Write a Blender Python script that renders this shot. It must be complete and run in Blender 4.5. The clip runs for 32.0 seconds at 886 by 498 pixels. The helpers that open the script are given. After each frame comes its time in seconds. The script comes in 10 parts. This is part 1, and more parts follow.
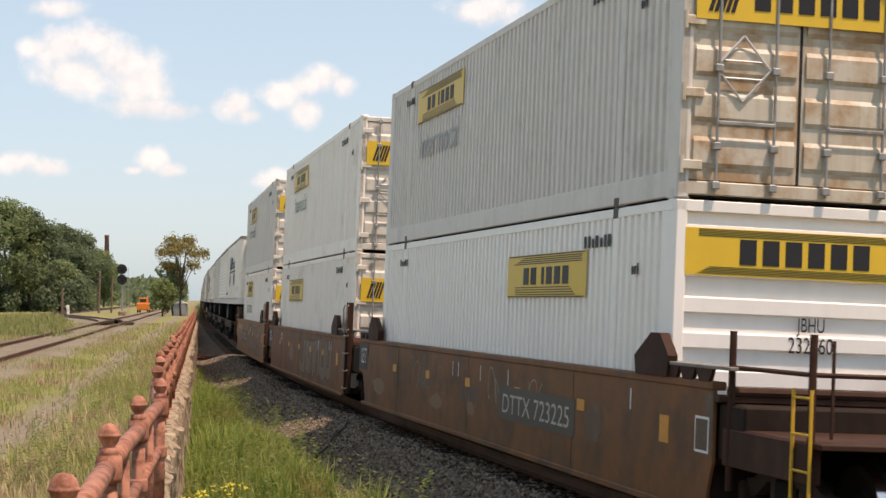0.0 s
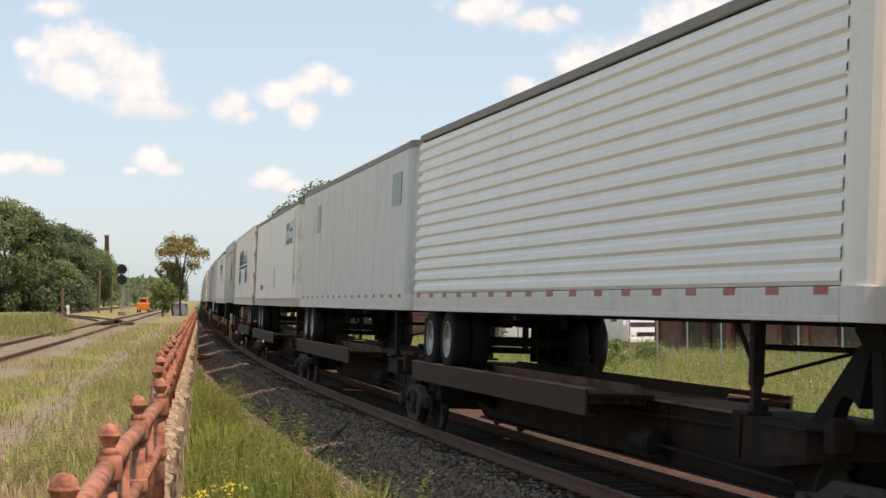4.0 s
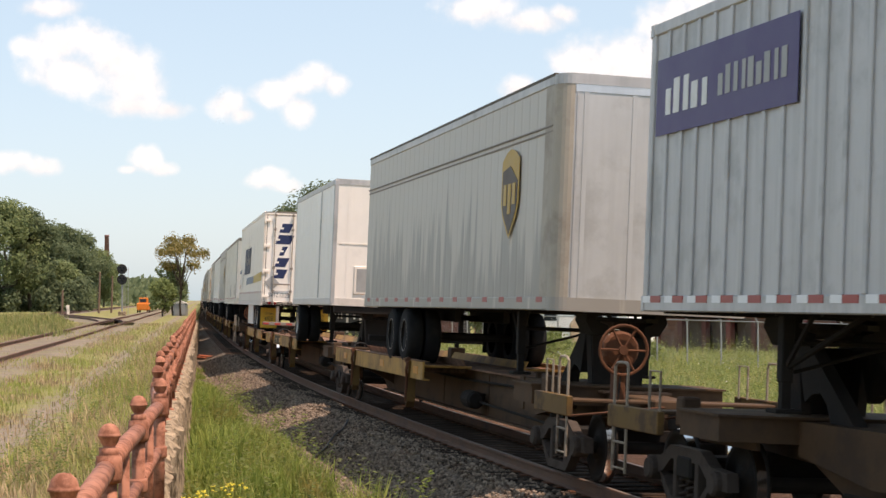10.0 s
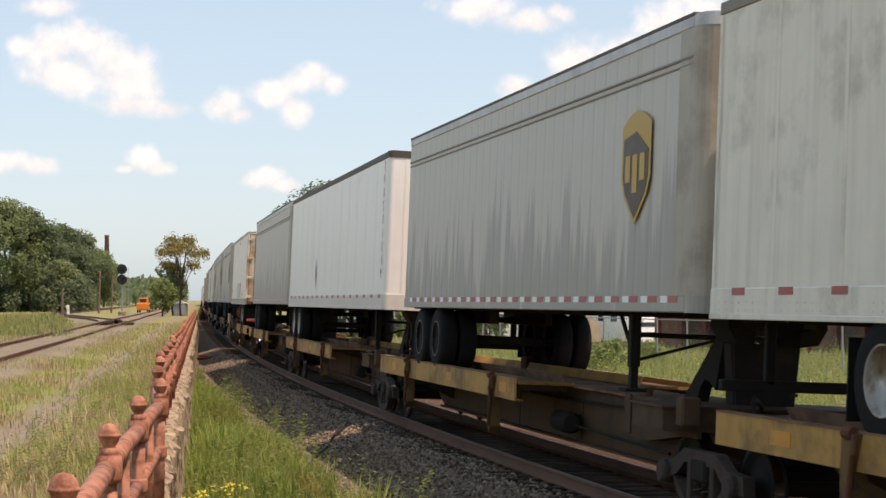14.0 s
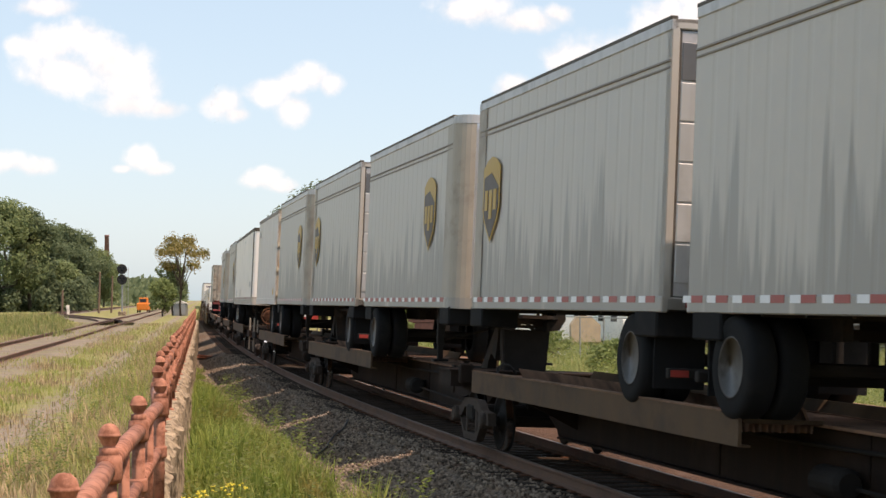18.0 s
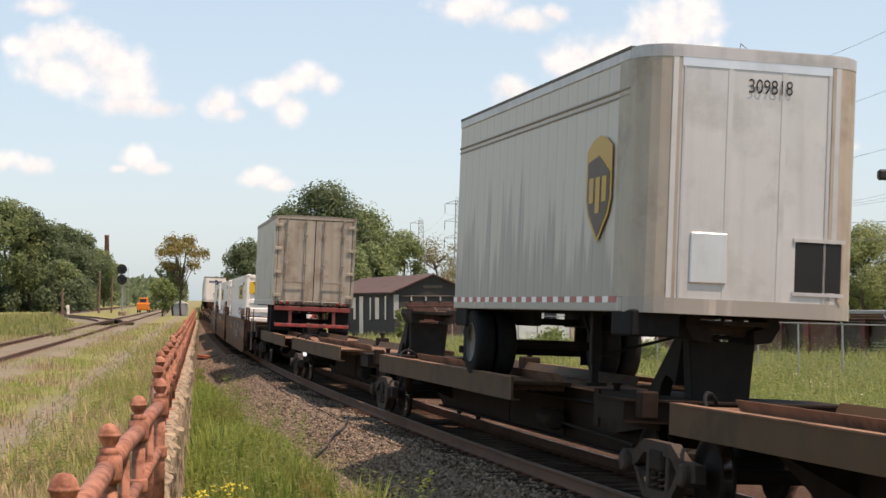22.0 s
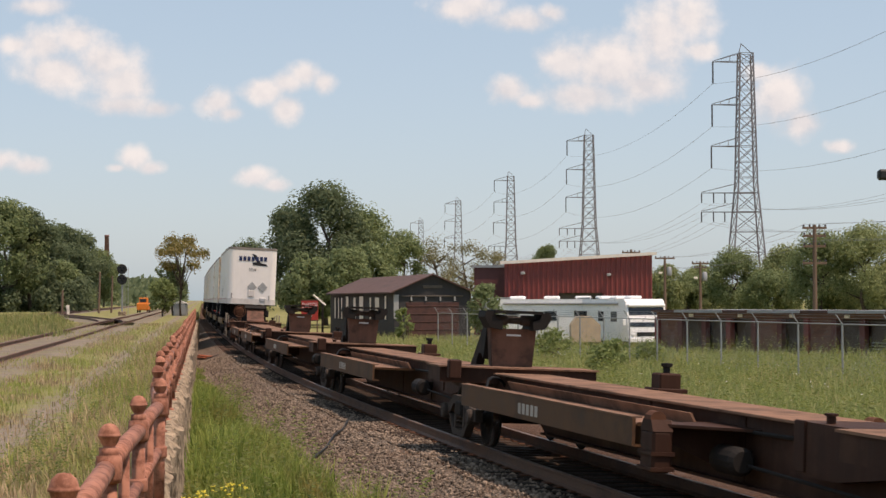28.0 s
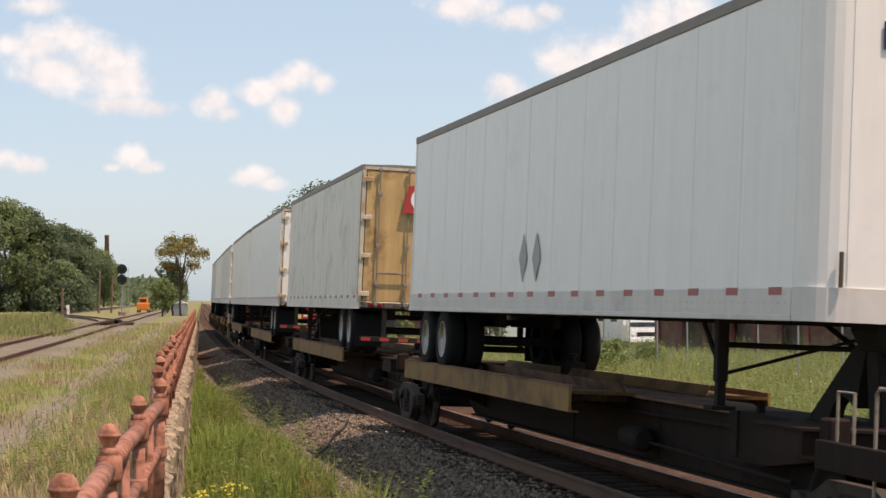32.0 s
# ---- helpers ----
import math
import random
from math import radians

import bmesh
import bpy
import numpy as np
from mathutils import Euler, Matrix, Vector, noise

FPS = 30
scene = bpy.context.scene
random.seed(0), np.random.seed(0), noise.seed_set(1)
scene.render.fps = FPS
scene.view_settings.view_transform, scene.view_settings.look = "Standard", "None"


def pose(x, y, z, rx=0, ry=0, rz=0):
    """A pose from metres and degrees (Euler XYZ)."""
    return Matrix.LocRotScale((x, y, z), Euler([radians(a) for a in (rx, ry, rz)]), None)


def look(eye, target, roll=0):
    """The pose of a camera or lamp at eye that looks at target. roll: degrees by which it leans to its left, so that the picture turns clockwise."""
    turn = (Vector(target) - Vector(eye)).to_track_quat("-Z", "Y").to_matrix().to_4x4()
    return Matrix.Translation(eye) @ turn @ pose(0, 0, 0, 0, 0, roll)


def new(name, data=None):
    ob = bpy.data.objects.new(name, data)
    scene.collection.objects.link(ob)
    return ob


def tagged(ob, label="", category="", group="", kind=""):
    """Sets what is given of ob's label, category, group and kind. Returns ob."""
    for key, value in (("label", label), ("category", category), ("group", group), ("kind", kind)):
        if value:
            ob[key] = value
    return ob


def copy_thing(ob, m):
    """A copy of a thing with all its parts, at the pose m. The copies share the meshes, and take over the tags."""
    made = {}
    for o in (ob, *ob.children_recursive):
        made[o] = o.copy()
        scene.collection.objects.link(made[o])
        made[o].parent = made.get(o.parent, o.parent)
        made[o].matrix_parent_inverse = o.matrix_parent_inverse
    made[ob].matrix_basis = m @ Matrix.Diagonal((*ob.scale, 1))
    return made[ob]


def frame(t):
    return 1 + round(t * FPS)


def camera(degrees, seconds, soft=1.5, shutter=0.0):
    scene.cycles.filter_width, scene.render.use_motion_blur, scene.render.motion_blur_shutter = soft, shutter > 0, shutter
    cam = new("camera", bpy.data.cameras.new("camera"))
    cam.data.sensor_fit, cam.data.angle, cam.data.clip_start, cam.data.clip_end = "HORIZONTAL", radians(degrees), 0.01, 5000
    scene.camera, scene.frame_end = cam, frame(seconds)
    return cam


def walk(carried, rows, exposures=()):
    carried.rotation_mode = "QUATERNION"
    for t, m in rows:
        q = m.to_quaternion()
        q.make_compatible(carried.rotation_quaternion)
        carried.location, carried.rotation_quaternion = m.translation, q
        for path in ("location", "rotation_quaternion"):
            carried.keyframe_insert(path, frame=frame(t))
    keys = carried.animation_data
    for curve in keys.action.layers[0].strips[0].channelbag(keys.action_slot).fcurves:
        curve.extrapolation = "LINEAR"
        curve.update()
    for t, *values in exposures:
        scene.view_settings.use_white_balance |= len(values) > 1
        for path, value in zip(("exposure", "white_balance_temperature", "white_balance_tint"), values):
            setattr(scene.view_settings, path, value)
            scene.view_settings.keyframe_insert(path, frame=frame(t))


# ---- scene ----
cam = camera(28.1, 32.0, soft=1.5, shutter=0.04)
EYE = 2.305
VIEW = look((0.0, 0.0, EYE), (0.0, 10.0, EYE + 10.0 * math.tan(0.02845)), -0.128)
walk(cam, [(0.0, VIEW), (32.0, VIEW)],
     exposures=[(0.0, 0.27, 7780, 26), (3.0, 0.27, 7780, 26), (6.0, 0.33, 7780, 26), (7.0, 0.33, 7780, 26), (8.0, 0.38, 7780, 26), (9.0, 0.39, 7780, 26), (10.0, 0.42, 7780, 26), (11.0, 0.34, 7780, 26), (12.0, 0.15, 7780, 26), (13.0, 0.33, 7780, 26), (14.0, 0.33, 7780, 26), (17.0, 0.35, 7780, 26), (18.0, 0.43, 7780, 26), (19.0, 0.46, 7780, 26), (20.0, 0.46, 7780, 26), (21.0, 0.40, 7780, 26), (22.0, 0.32, 7780, 26), (23.0, 0.03, 7630, 27), (24.0, 0.12, 7630, 27), (25.0, 0.02, 7630, 27), (28.0, -0.02, 7630, 27), (30.0, -0.05, 7630, 27), (31.0, -0.03, 7630, 27), (32.0, 0.18, 7630, 27)])

# ---- light ----
LIGHT = Vector((-0.374, 0.23, -1.0)).normalized()
ELEV = math.asin(-LIGHT.z)
world = bpy.data.worlds.new("sky")
scene.world = world
world.use_nodes = True
wn = world.node_tree.nodes
sky = wn.new("ShaderNodeTexSky")
sky.sky_type = "NISHITA"
sky.sun_disc = False
sky.sun_elevation = ELEV
sky.sun_rotation = math.atan2(-LIGHT.x, -LIGHT.y)
sky.altitude = 50
sky.air_density = 1.0
sky.dust_density = 1.0
sky.ozone_density = 2.2
wn["Background"].inputs["Strength"].default_value = 0.14
haze = wn.new("ShaderNodeHueSaturation")
haze.inputs["Saturation"].default_value = 0.85
world.node_tree.links.new(sky.outputs[0], haze.inputs["Color"])
veil = wn.new("ShaderNodeMix")
veil.data_type = "RGBA"
veil.inputs["Factor"].default_value = 0.5
veil.inputs["B"].default_value = (2.58, 4.72, 6.08, 1)
world.node_tree.links.new(haze.outputs[0], veil.inputs["A"])
world.node_tree.links.new(veil.outputs["Result"], wn["Background"].inputs["Color"])
sun_data = bpy.data.lights.new("sun", "SUN")
sun_data.energy = 3.8
sun_data.angle = radians(0.53)
sun_data.color = (1.0, 0.92, 0.80)
sun = new("sun", sun_data)
sun.rotation_euler = LIGHT.to_track_quat("-Z", "Y").to_euler()

# ---- the line of the main track ----
KNOTS = (-15, 15, 40, 65, 100, 150)
BEND = (0.00247, 0.00147, 0.00099, 0.00035, 0.00007, 0.00008)
CANT = 0.045
STEP = 0.25
RUN = np.arange(-760.0, 1500.0, STEP)
_k = np.where((RUN > 230) | (RUN < -60), 0.0, np.interp(RUN, KNOTS, BEND))
_i0 = int(np.argmin(abs(RUN)))
HEAD = np.cumsum(_k) * STEP
HEAD = HEAD - HEAD[_i0] - 0.22736
TX = np.cumsum(np.sin(HEAD)) * STEP
TY = np.cumsum(np.cos(HEAD)) * STEP
TX = TX - TX[_i0] + 3.07766
TY = TY - TY[_i0] + 20.0


def on_track(s):
    return Vector((float(np.interp(s, RUN, TX)), float(np.interp(s, RUN, TY)), 0.0))


def heading(s):
    return float(np.interp(s, RUN, HEAD))


def track_x(y):
    return float(np.interp(y, TY, TX))


def fence_x(y):
    return -0.45 - 0.136 * y


def rail_pose(s, half=0.0, dx=0.0, dy=0.0, z=0.0, rz=0.0, cant=CANT):
    """The pose on the track at s; half: half the distance of the two trucks that carry the thing."""
    if half:
        a, b = on_track(s - half), on_track(s + half)
        m, d = (a + b) / 2, b - a
        turn = math.atan2(d.x, d.y)
    else:
        m, turn = on_track(s), heading(s)
    return Matrix.Translation(m) @ Matrix.Rotation(-turn, 4, "Z") @ Matrix.Rotation(cant, 4, "Y") @ pose(dx, dy, z, 0, 0, rz)


def gone(t):
    """How far the train has run since the start."""
    return 20.9 * t - 0.0105 * t * t - 0.35


MOVERS = []


def mover(ob, s, half=0.0):
    """A thing that rides the track, at s when the clip starts."""
    MOVERS.append((ob, s, half))
    return ob


# ---- mesh helpers ----
class Build:
    """Gathers vertices and faces for one mesh."""

    def __init__(self):
        self.v, self.f = [], []

    def quad(self, pts):
        n = len(self.v)
        self.v += [tuple(p) for p in pts]
        self.f.append(tuple(range(n, n + len(pts))))
        return self

    def box(self, x0, x1, y0, y1, z0, z1, c=0.0):
        n = len(self.v)
        if x0 > x1: x0, x1 = x1, x0
        if y0 > y1: y0, y1 = y1, y0
        if z0 > z1: z0, z1 = z1, z0
        if c <= 0:
            self.v += [(x0, y0, z0), (x1, y0, z0), (x1, y1, z0), (x0, y1, z0), (x0, y0, z1), (x1, y0, z1), (x1, y1, z1), (x0, y1, z1)]
            for q in ((3, 2, 1, 0), (4, 5, 6, 7), (0, 1, 5, 4), (1, 2, 6, 5), (2, 3, 7, 6), (3, 0, 4, 7)):
                self.f.append(tuple(n + i for i in q))
            return self
        c = min(c, (x1 - x0) / 2.01, (y1 - y0) / 2.01, (z1 - z0) / 2.01)
        idx = {}
        lo, hi = (x0, y0, z0), (x1, y1, z1)
        for sx in (0, 1):
            for sy in (0, 1):
                for sz in (0, 1):
                    base = [hi[0] if sx else lo[0], hi[1] if sy else lo[1], hi[2] if sz else lo[2]]
                    for ax in range(3):
                        p = []
                        for k in range(3):
                            s = (sx, sy, sz)[k]
                            p.append(base[k] if k == ax else base[k] + (-c if s else c))
                        idx[(sx, sy, sz, ax)] = len(self.v)
                        self.v.append(tuple(p))
        def face(keys, nrm):
            pts = [self.v[idx[k]] for k in keys]
            a, b, d = Vector(pts[0]), Vector(pts[1]), Vector(pts[2])
            order = keys if (b - a).cross(d - a).dot(Vector(nrm)) > 0 else keys[::-1]
            self.f.append(tuple(idx[k] for k in order))
        for ax in range(3):
            o = [k for k in range(3) if k != ax]
            for s in (0, 1):
                keys = []
                for p, q in ((0, 0), (1, 0), (1, 1), (0, 1)):
                    w = [0, 0, 0]
                    w[ax], w[o[0]], w[o[1]] = s, p, q
                    keys.append((*w, ax))
                nrm = [0, 0, 0]
                nrm[ax] = 1 if s else -1
                face(keys, nrm)
            for p in (0, 1):
                for q in (0, 1):
                    w0, w1 = [0, 0, 0], [0, 0, 0]
                    w0[ax], w1[ax] = 0, 1
                    w0[o[0]] = w1[o[0]] = p
                    w0[o[1]] = w1[o[1]] = q
                    nrm = [0, 0, 0]
                    nrm[o[0]], nrm[o[1]] = (1 if p else -1), (1 if q else -1)
                    face([(*w0, o[0]), (*w1, o[0]), (*w1, o[1]), (*w0, o[1])], nrm)
        for sx in (0, 1):
            for sy in (0, 1):
                for sz in (0, 1):
                    face([(sx, sy, sz, 0), (sx, sy, sz, 1), (sx, sy, sz, 2)], [(1 if s else -1) for s in (sx, sy, sz)])
        return self

    def tube(self, pts, r, n=8, r1=None, caps=True):
        """A round bar along points; r1: the radius at the far end."""
        pts = [Vector(p) for p in pts]
        rings = []
        for i, p in enumerate(pts):
            d = (pts[min(i + 1, len(pts) - 1)] - pts[max(i - 1, 0)]).normalized()
            a = d.orthogonal().normalized() if i == 0 else (a - d * a.dot(d)).normalized()
            b = d.cross(a)
            rr = r if r1 is None else r + (r1 - r) * i / max(1, len(pts) - 1)
            rings.append(len(self.v))
            for k in range(n):
                w = 2 * math.pi * k / n
                self.v.append(tuple(p + (a * math.cos(w) + b * math.sin(w)) * rr))
        for i in range(len(rings) - 1):
            for k in range(n):
                k2 = (k + 1) % n
                self.f.append((rings[i] + k, rings[i] + k2, rings[i + 1] + k2, rings[i + 1] + k))
        if caps:
            self.f.append(tuple(rings[0] + k for k in range(n))[::-1])
            self.f.append(tuple(rings[-1] + k for k in range(n)))
        return self

    def spin(self, profile, n=24, axis="z", at=(0, 0, 0), caps=True):
        """Turns a profile of (radius, height) round an axis."""
        n0 = len(self.v)
        for r, h in profile:
            for k in range(n):
                w = 2 * math.pi * k / n
                c, s = r * math.cos(w), r * math.sin(w)
                p = (c, s, h) if axis == "z" else (h, c, s) if axis == "x" else (s, h, c)
                self.v.append((p[0] + at[0], p[1] + at[1], p[2] + at[2]))
        for i in range(len(profile) - 1):
            for k in range(n):
                k2 = (k + 1) % n
                self.f.append((n0 + i * n + k, n0 + i * n + k2, n0 + (i + 1) * n + k2, n0 + (i + 1) * n + k))
        if caps and profile[0][0] > 0: self.f.append(tuple(n0 + k for k in range(n))[::-1])
        if caps and profile[-1][0] > 0: self.f.append(tuple(n0 + (len(profile) - 1) * n + k for k in range(n)))
        return self

    def prism(self, poly, axis, a, b):
        """A flat outline, pushed from a to b along an axis. x: outline in (y, z); y: in (x, z); z: in (x, y)."""
        n0, n = len(self.v), len(poly)
        for h in (a, b):
            for u, w in poly:
                self.v.append((h, u, w) if axis == "x" else (u, h, w) if axis == "y" else (u, w, h))
        self.f.append(tuple(range(n0, n0 + n))[::-1])
        self.f.append(tuple(range(n0 + n, n0 + 2 * n)))
        for k in range(n):
            k2 = (k + 1) % n
            self.f.append((n0 + k, n0 + k2, n0 + n + k2, n0 + n + k))
        return self

    def strip(self, rows):
        """A sheet from rows of points of equal length."""
        n0, m = len(self.v), len(rows[0])
        for r in rows:
            self.v += [tuple(p) for p in r]
        for i in range(len(rows) - 1):
            for j in range(m - 1):
                a = n0 + i * m + j
                self.f.append((a, a + 1, a + m + 1, a + m))
        return self

    def moved(self, m):
        self.v = [tuple(m @ Vector(p)) for p in self.v]
        return self

    def mesh(self, name, smooth=False):
        me = bpy.data.meshes.new(name)
        me.from_pydata(self.v, [], self.f)
        bm = bmesh.new()
        bm.from_mesh(me)
        bmesh.ops.recalc_face_normals(bm, faces=bm.faces)
        bm.to_mesh(me)
        bm.free()
        if smooth:
            for p in me.polygons: p.use_smooth = True
        return me


def part(name, b, material, parent=None, label="", smooth=False, m=None):
    """One mesh object, under a thing or a part."""
    me = b if isinstance(b, bpy.types.Mesh) else b.mesh(name, smooth)
    if len(me.materials) == 0: me.materials.append(material)
    ob = new(name, me)
    if parent is not None: ob.parent = parent
    if m is not None: ob.matrix_basis = m
    if label: tagged(ob, label)
    return ob


def thing(name, label, category, group="", kind="", m=None):
    ob = tagged(new(name), label, category, group, kind)
    ob.empty_display_size = 0.2
    if m is not None: ob.matrix_basis = m
    return ob


def quick(name, verts, faces, smooth=False):
    me = bpy.data.meshes.new(name)
    me.from_pydata(verts, [], faces)
    if smooth:
        for p in me.polygons: p.use_smooth = True
    return me


_letters = {}


def letters(text):
    """The mesh of a line of writing, one unit high, from its left end."""
    if text not in _letters:
        cu = bpy.data.curves.new("writing", "FONT")
        cu.body, cu.size, cu.extrude = text, 1.4, 0.0
        ob = new("writing", cu)
        bpy.context.view_layer.update()
        me = bpy.data.meshes.new_from_object(ob.evaluated_get(bpy.context.evaluated_depsgraph_get()))
        bpy.data.objects.remove(ob)
        _letters[text] = (me, max(v.co.x for v in me.vertices))
    return _letters[text]


def writing(text, height, width, material, parent, origin, right, up, name="lettering", label=""):
    """Writing that starts at origin and runs along right, as tall as height and as wide as width."""
    me, w = letters(text)
    right, up = Vector(right), Vector(up)
    nrm = right.cross(up)
    key = (text, material.name)
    if key not in _letters:
        _letters[key] = me.copy()
        _letters[key].materials.clear()
        _letters[key].materials.append(material)
    ob = new(name, _letters[key])
    ob.parent = parent
    sx = width / w
    ob.matrix_basis = Matrix(((right.x * sx, up.x * height, nrm.x, origin[0]), (right.y * sx, up.y * height, nrm.y, origin[1]),
                              (right.z * sx, up.z * height, nrm.z, origin[2]), (0, 0, 0, 1)))
    if label: tagged(ob, label)
    return ob


# ---- materials ----
def material(name, base, rough=0.6, metal=0.0, vary=0.15, scale=3.0, fine=40.0, bump=0.1, dirt=None, dirt_amount=0.0, dirt_scale=1.2,
             streak=0.0, per_object=0.0, spec=0.5, bump_scale=None, stretch=(1, 1, 1)):
    """A painted, rusted or mineral surface: base colour varied at two scales, dirt patches, streaks that run down, fine relief."""
    m = bpy.data.materials.new(name)
    m.use_nodes = True
    nt = m.node_tree
    N, L = nt.nodes, nt.links
    bs = N["Principled BSDF"]
    tc = N.new("ShaderNodeTexCoord")
    mp = N.new("ShaderNodeMapping")
    mp.inputs["Scale"].default_value = stretch
    oi = N.new("ShaderNodeObjectInfo")
    L.new(tc.outputs["Object"], mp.inputs["Vector"])
    mul = N.new("ShaderNodeMath"); mul.operation = "MULTIPLY"; mul.inputs[1].default_value = 37.0
    L.new(oi.outputs["Random"], mul.inputs[0])
    def noise_tex(sc, detail=4.0, rough_=0.55, vec=None):
        n = N.new("ShaderNodeTexNoise")
        n.noise_dimensions = "4D"
        n.inputs["Scale"].default_value = sc
        n.inputs["Detail"].default_value = detail
        n.inputs["Roughness"].default_value = rough_
        L.new(vec or mp.outputs[0], n.inputs["Vector"])
        L.new(mul.outputs[0], n.inputs["W"])
        return n.outputs["Fac"]
    def ramp(src, a, b):
        r = N.new("ShaderNodeMapRange")
        r.inputs["From Min"].default_value, r.inputs["From Max"].default_value = a, b
        L.new(src, r.inputs["Value"])
        return r.outputs[0]
    def mix(f, a, b):
        x = N.new("ShaderNodeMix"); x.data_type = "RGBA"
        for sock, val in ((x.inputs["Factor"], f), (x.inputs["A"], a), (x.inputs["B"], b)):
            if isinstance(val, (int, float)): sock.default_value = val
            elif isinstance(val, tuple): sock.default_value = (*val[:3], 1)
            else: L.new(val, sock)
        return x.outputs["Result"]
    lo = tuple(c * (1 - vary) for c in base)
    hi = tuple(min(1, c * (1 + vary)) for c in base)
    big, small = noise_tex(scale), noise_tex(fine, 3.0)
    col = mix(ramp(big, 0.3, 0.7), lo, hi)
    col = mix(ramp(small, 0.35, 0.65), mix(0.25, col, lo), col) if vary else col
    if streak:
        sm = N.new("ShaderNodeMapping")
        sm.inputs["Scale"].default_value = (6.0, 6.0, 0.35)
        L.new(tc.outputs["Object"], sm.inputs["Vector"])
        st = noise_tex(1.0, 3.0, 0.6, sm.outputs[0])
        dk = dirt or tuple(c * 0.5 for c in base)
        g = N.new("ShaderNodeMath"); g.operation = "MULTIPLY"; g.inputs[1].default_value = streak
        L.new(ramp(st, 0.45, 0.75), g.inputs[0])
        col = mix(g.outputs[0], col, dk)
    if dirt and dirt_amount:
        dn = noise_tex(dirt_scale, 6.0, 0.65)
        g = N.new("ShaderNodeMath"); g.operation = "MULTIPLY"; g.inputs[1].default_value = min(1.0, dirt_amount * 1.6)
        L.new(ramp(dn, 0.60 - 0.25 * dirt_amount, 0.69 - 0.15 * dirt_amount), g.inputs[0])
        col = mix(g.outputs[0], col, dirt)
    if per_object:
        hs = N.new("ShaderNodeHueSaturation")
        L.new(col, hs.inputs["Color"])
        r = N.new("ShaderNodeMapRange")
        r.inputs["To Min"].default_value, r.inputs["To Max"].default_value = 1 - per_object, 1 + per_object
        L.new(oi.outputs["Random"], r.inputs["Value"])
        L.new(r.outputs[0], hs.inputs["Value"])
        col = hs.outputs[0]
    L.new(col, bs.inputs["Base Color"])
    bs.inputs["Roughness"].default_value = rough
    rr = N.new("ShaderNodeMapRange")
    rr.inputs["To Min"].default_value, rr.inputs["To Max"].default_value = max(0.03, rough - 0.12), min(1, rough + 0.12)
    L.new(big, rr.inputs["Value"])
    L.new(rr.outputs[0], bs.inputs["Roughness"])
    bs.inputs["Metallic"].default_value = metal
    bs.inputs["Specular IOR Level"].default_value = spec
    if bump:
        bn = N.new("ShaderNodeBump")
        bn.inputs["Strength"].default_value = bump
        bn.inputs["Distance"].default_value = 0.02
        L.new(noise_tex(bump_scale or fine, 5.0, 0.6), bn.inputs["Height"])
        L.new(bn.outputs[0], bs.inputs["Normal"])
    return m


WHITE = material("white_paint", (0.875, 0.79, 0.70), 0.42, vary=0.04, dirt=(0.45, 0.39, 0.32), dirt_amount=0.2, streak=0.2, bump=0.03)
WHITE_CLEAN = material("clean_white_paint", (0.865, 0.81, 0.745), 0.38, vary=0.03, dirt=(0.5, 0.48, 0.44), dirt_amount=0.12, streak=0.12, bump=0.02)
CREAM = material("cream_paint", (0.74, 0.68, 0.585), 0.48, vary=0.05, dirt=(0.33, 0.29, 0.22), dirt_amount=0.3, streak=0.35, bump=0.03)
GREY_ALU = material("dull_aluminium", (0.51, 0.50, 0.495), 0.45, 0.25, vary=0.06, dirt=(0.28, 0.28, 0.27), dirt_amount=0.35, streak=0.5, bump=0.03)
GREY_BOX = material("weathered_grey_paint", (0.66, 0.605, 0.55), 0.5, vary=0.06, dirt=(0.36, 0.32, 0.27), dirt_amount=0.2, streak=0.2, bump=0.03)
BRIGHT_ALU = material("bright_aluminium", (0.72, 0.73, 0.74), 0.33, 0.7, vary=0.05, dirt=(0.4, 0.38, 0.34), dirt_amount=0.2, streak=0.2, bump=0.03)
RUSTY_WHITE = material("rust_stained_paint", (0.58, 0.52, 0.42), 0.55, vary=0.1, dirt=(0.32, 0.16, 0.05), dirt_amount=0.5, dirt_scale=1.5, streak=0.55, bump=0.05)
DARK_TRIM = material("dark_weathered_trim", (0.10, 0.085, 0.07), 0.6, vary=0.2, bump=0.08, spec=0.2)
BROWN_TRIM = material("brown_grey_trim", (0.24, 0.21, 0.18), 0.55, vary=0.15, bump=0.06, spec=0.25)
STEEL_DARK = material("sooty_steel", (0.022, 0.019, 0.017), 0.75, 0.0, vary=0.3, dirt=(0.06, 0.036, 0.024), dirt_amount=0.3, bump=0.15, spec=0.12)
BROWN_CAR = material("freight_car_brown", (0.046, 0.0195, 0.012), 0.7, vary=0.18, dirt=(0.09, 0.043, 0.027), dirt_amount=0.4, dirt_scale=0.9, streak=0.35, bump=0.08, spec=0.15)
# Sooty brown, darkened further as shade under trailers and between wells.
SOOTY_SHADE_BROWN = material("sooty_shaded_brown_paint", (0.022, 0.014, 0.0105), 0.8, vary=0.25, dirt=(0.05, 0.029, 0.02), dirt_amount=0.3, dirt_scale=0.9, streak=0.3, bump=0.08, spec=0.12)
BOX_TAN = material("dusty_tan_grey_box", (0.47, 0.44, 0.385), 0.55, vary=0.06, dirt=(0.30, 0.25, 0.19), dirt_amount=0.35, streak=0.35, bump=0.03)
DOOR_TAN = material("grimy_tan_doors", (0.36, 0.32, 0.26), 0.55, vary=0.1, dirt=(0.18, 0.12, 0.08), dirt_amount=0.4, dirt_scale=1.6, streak=0.5, bump=0.05)
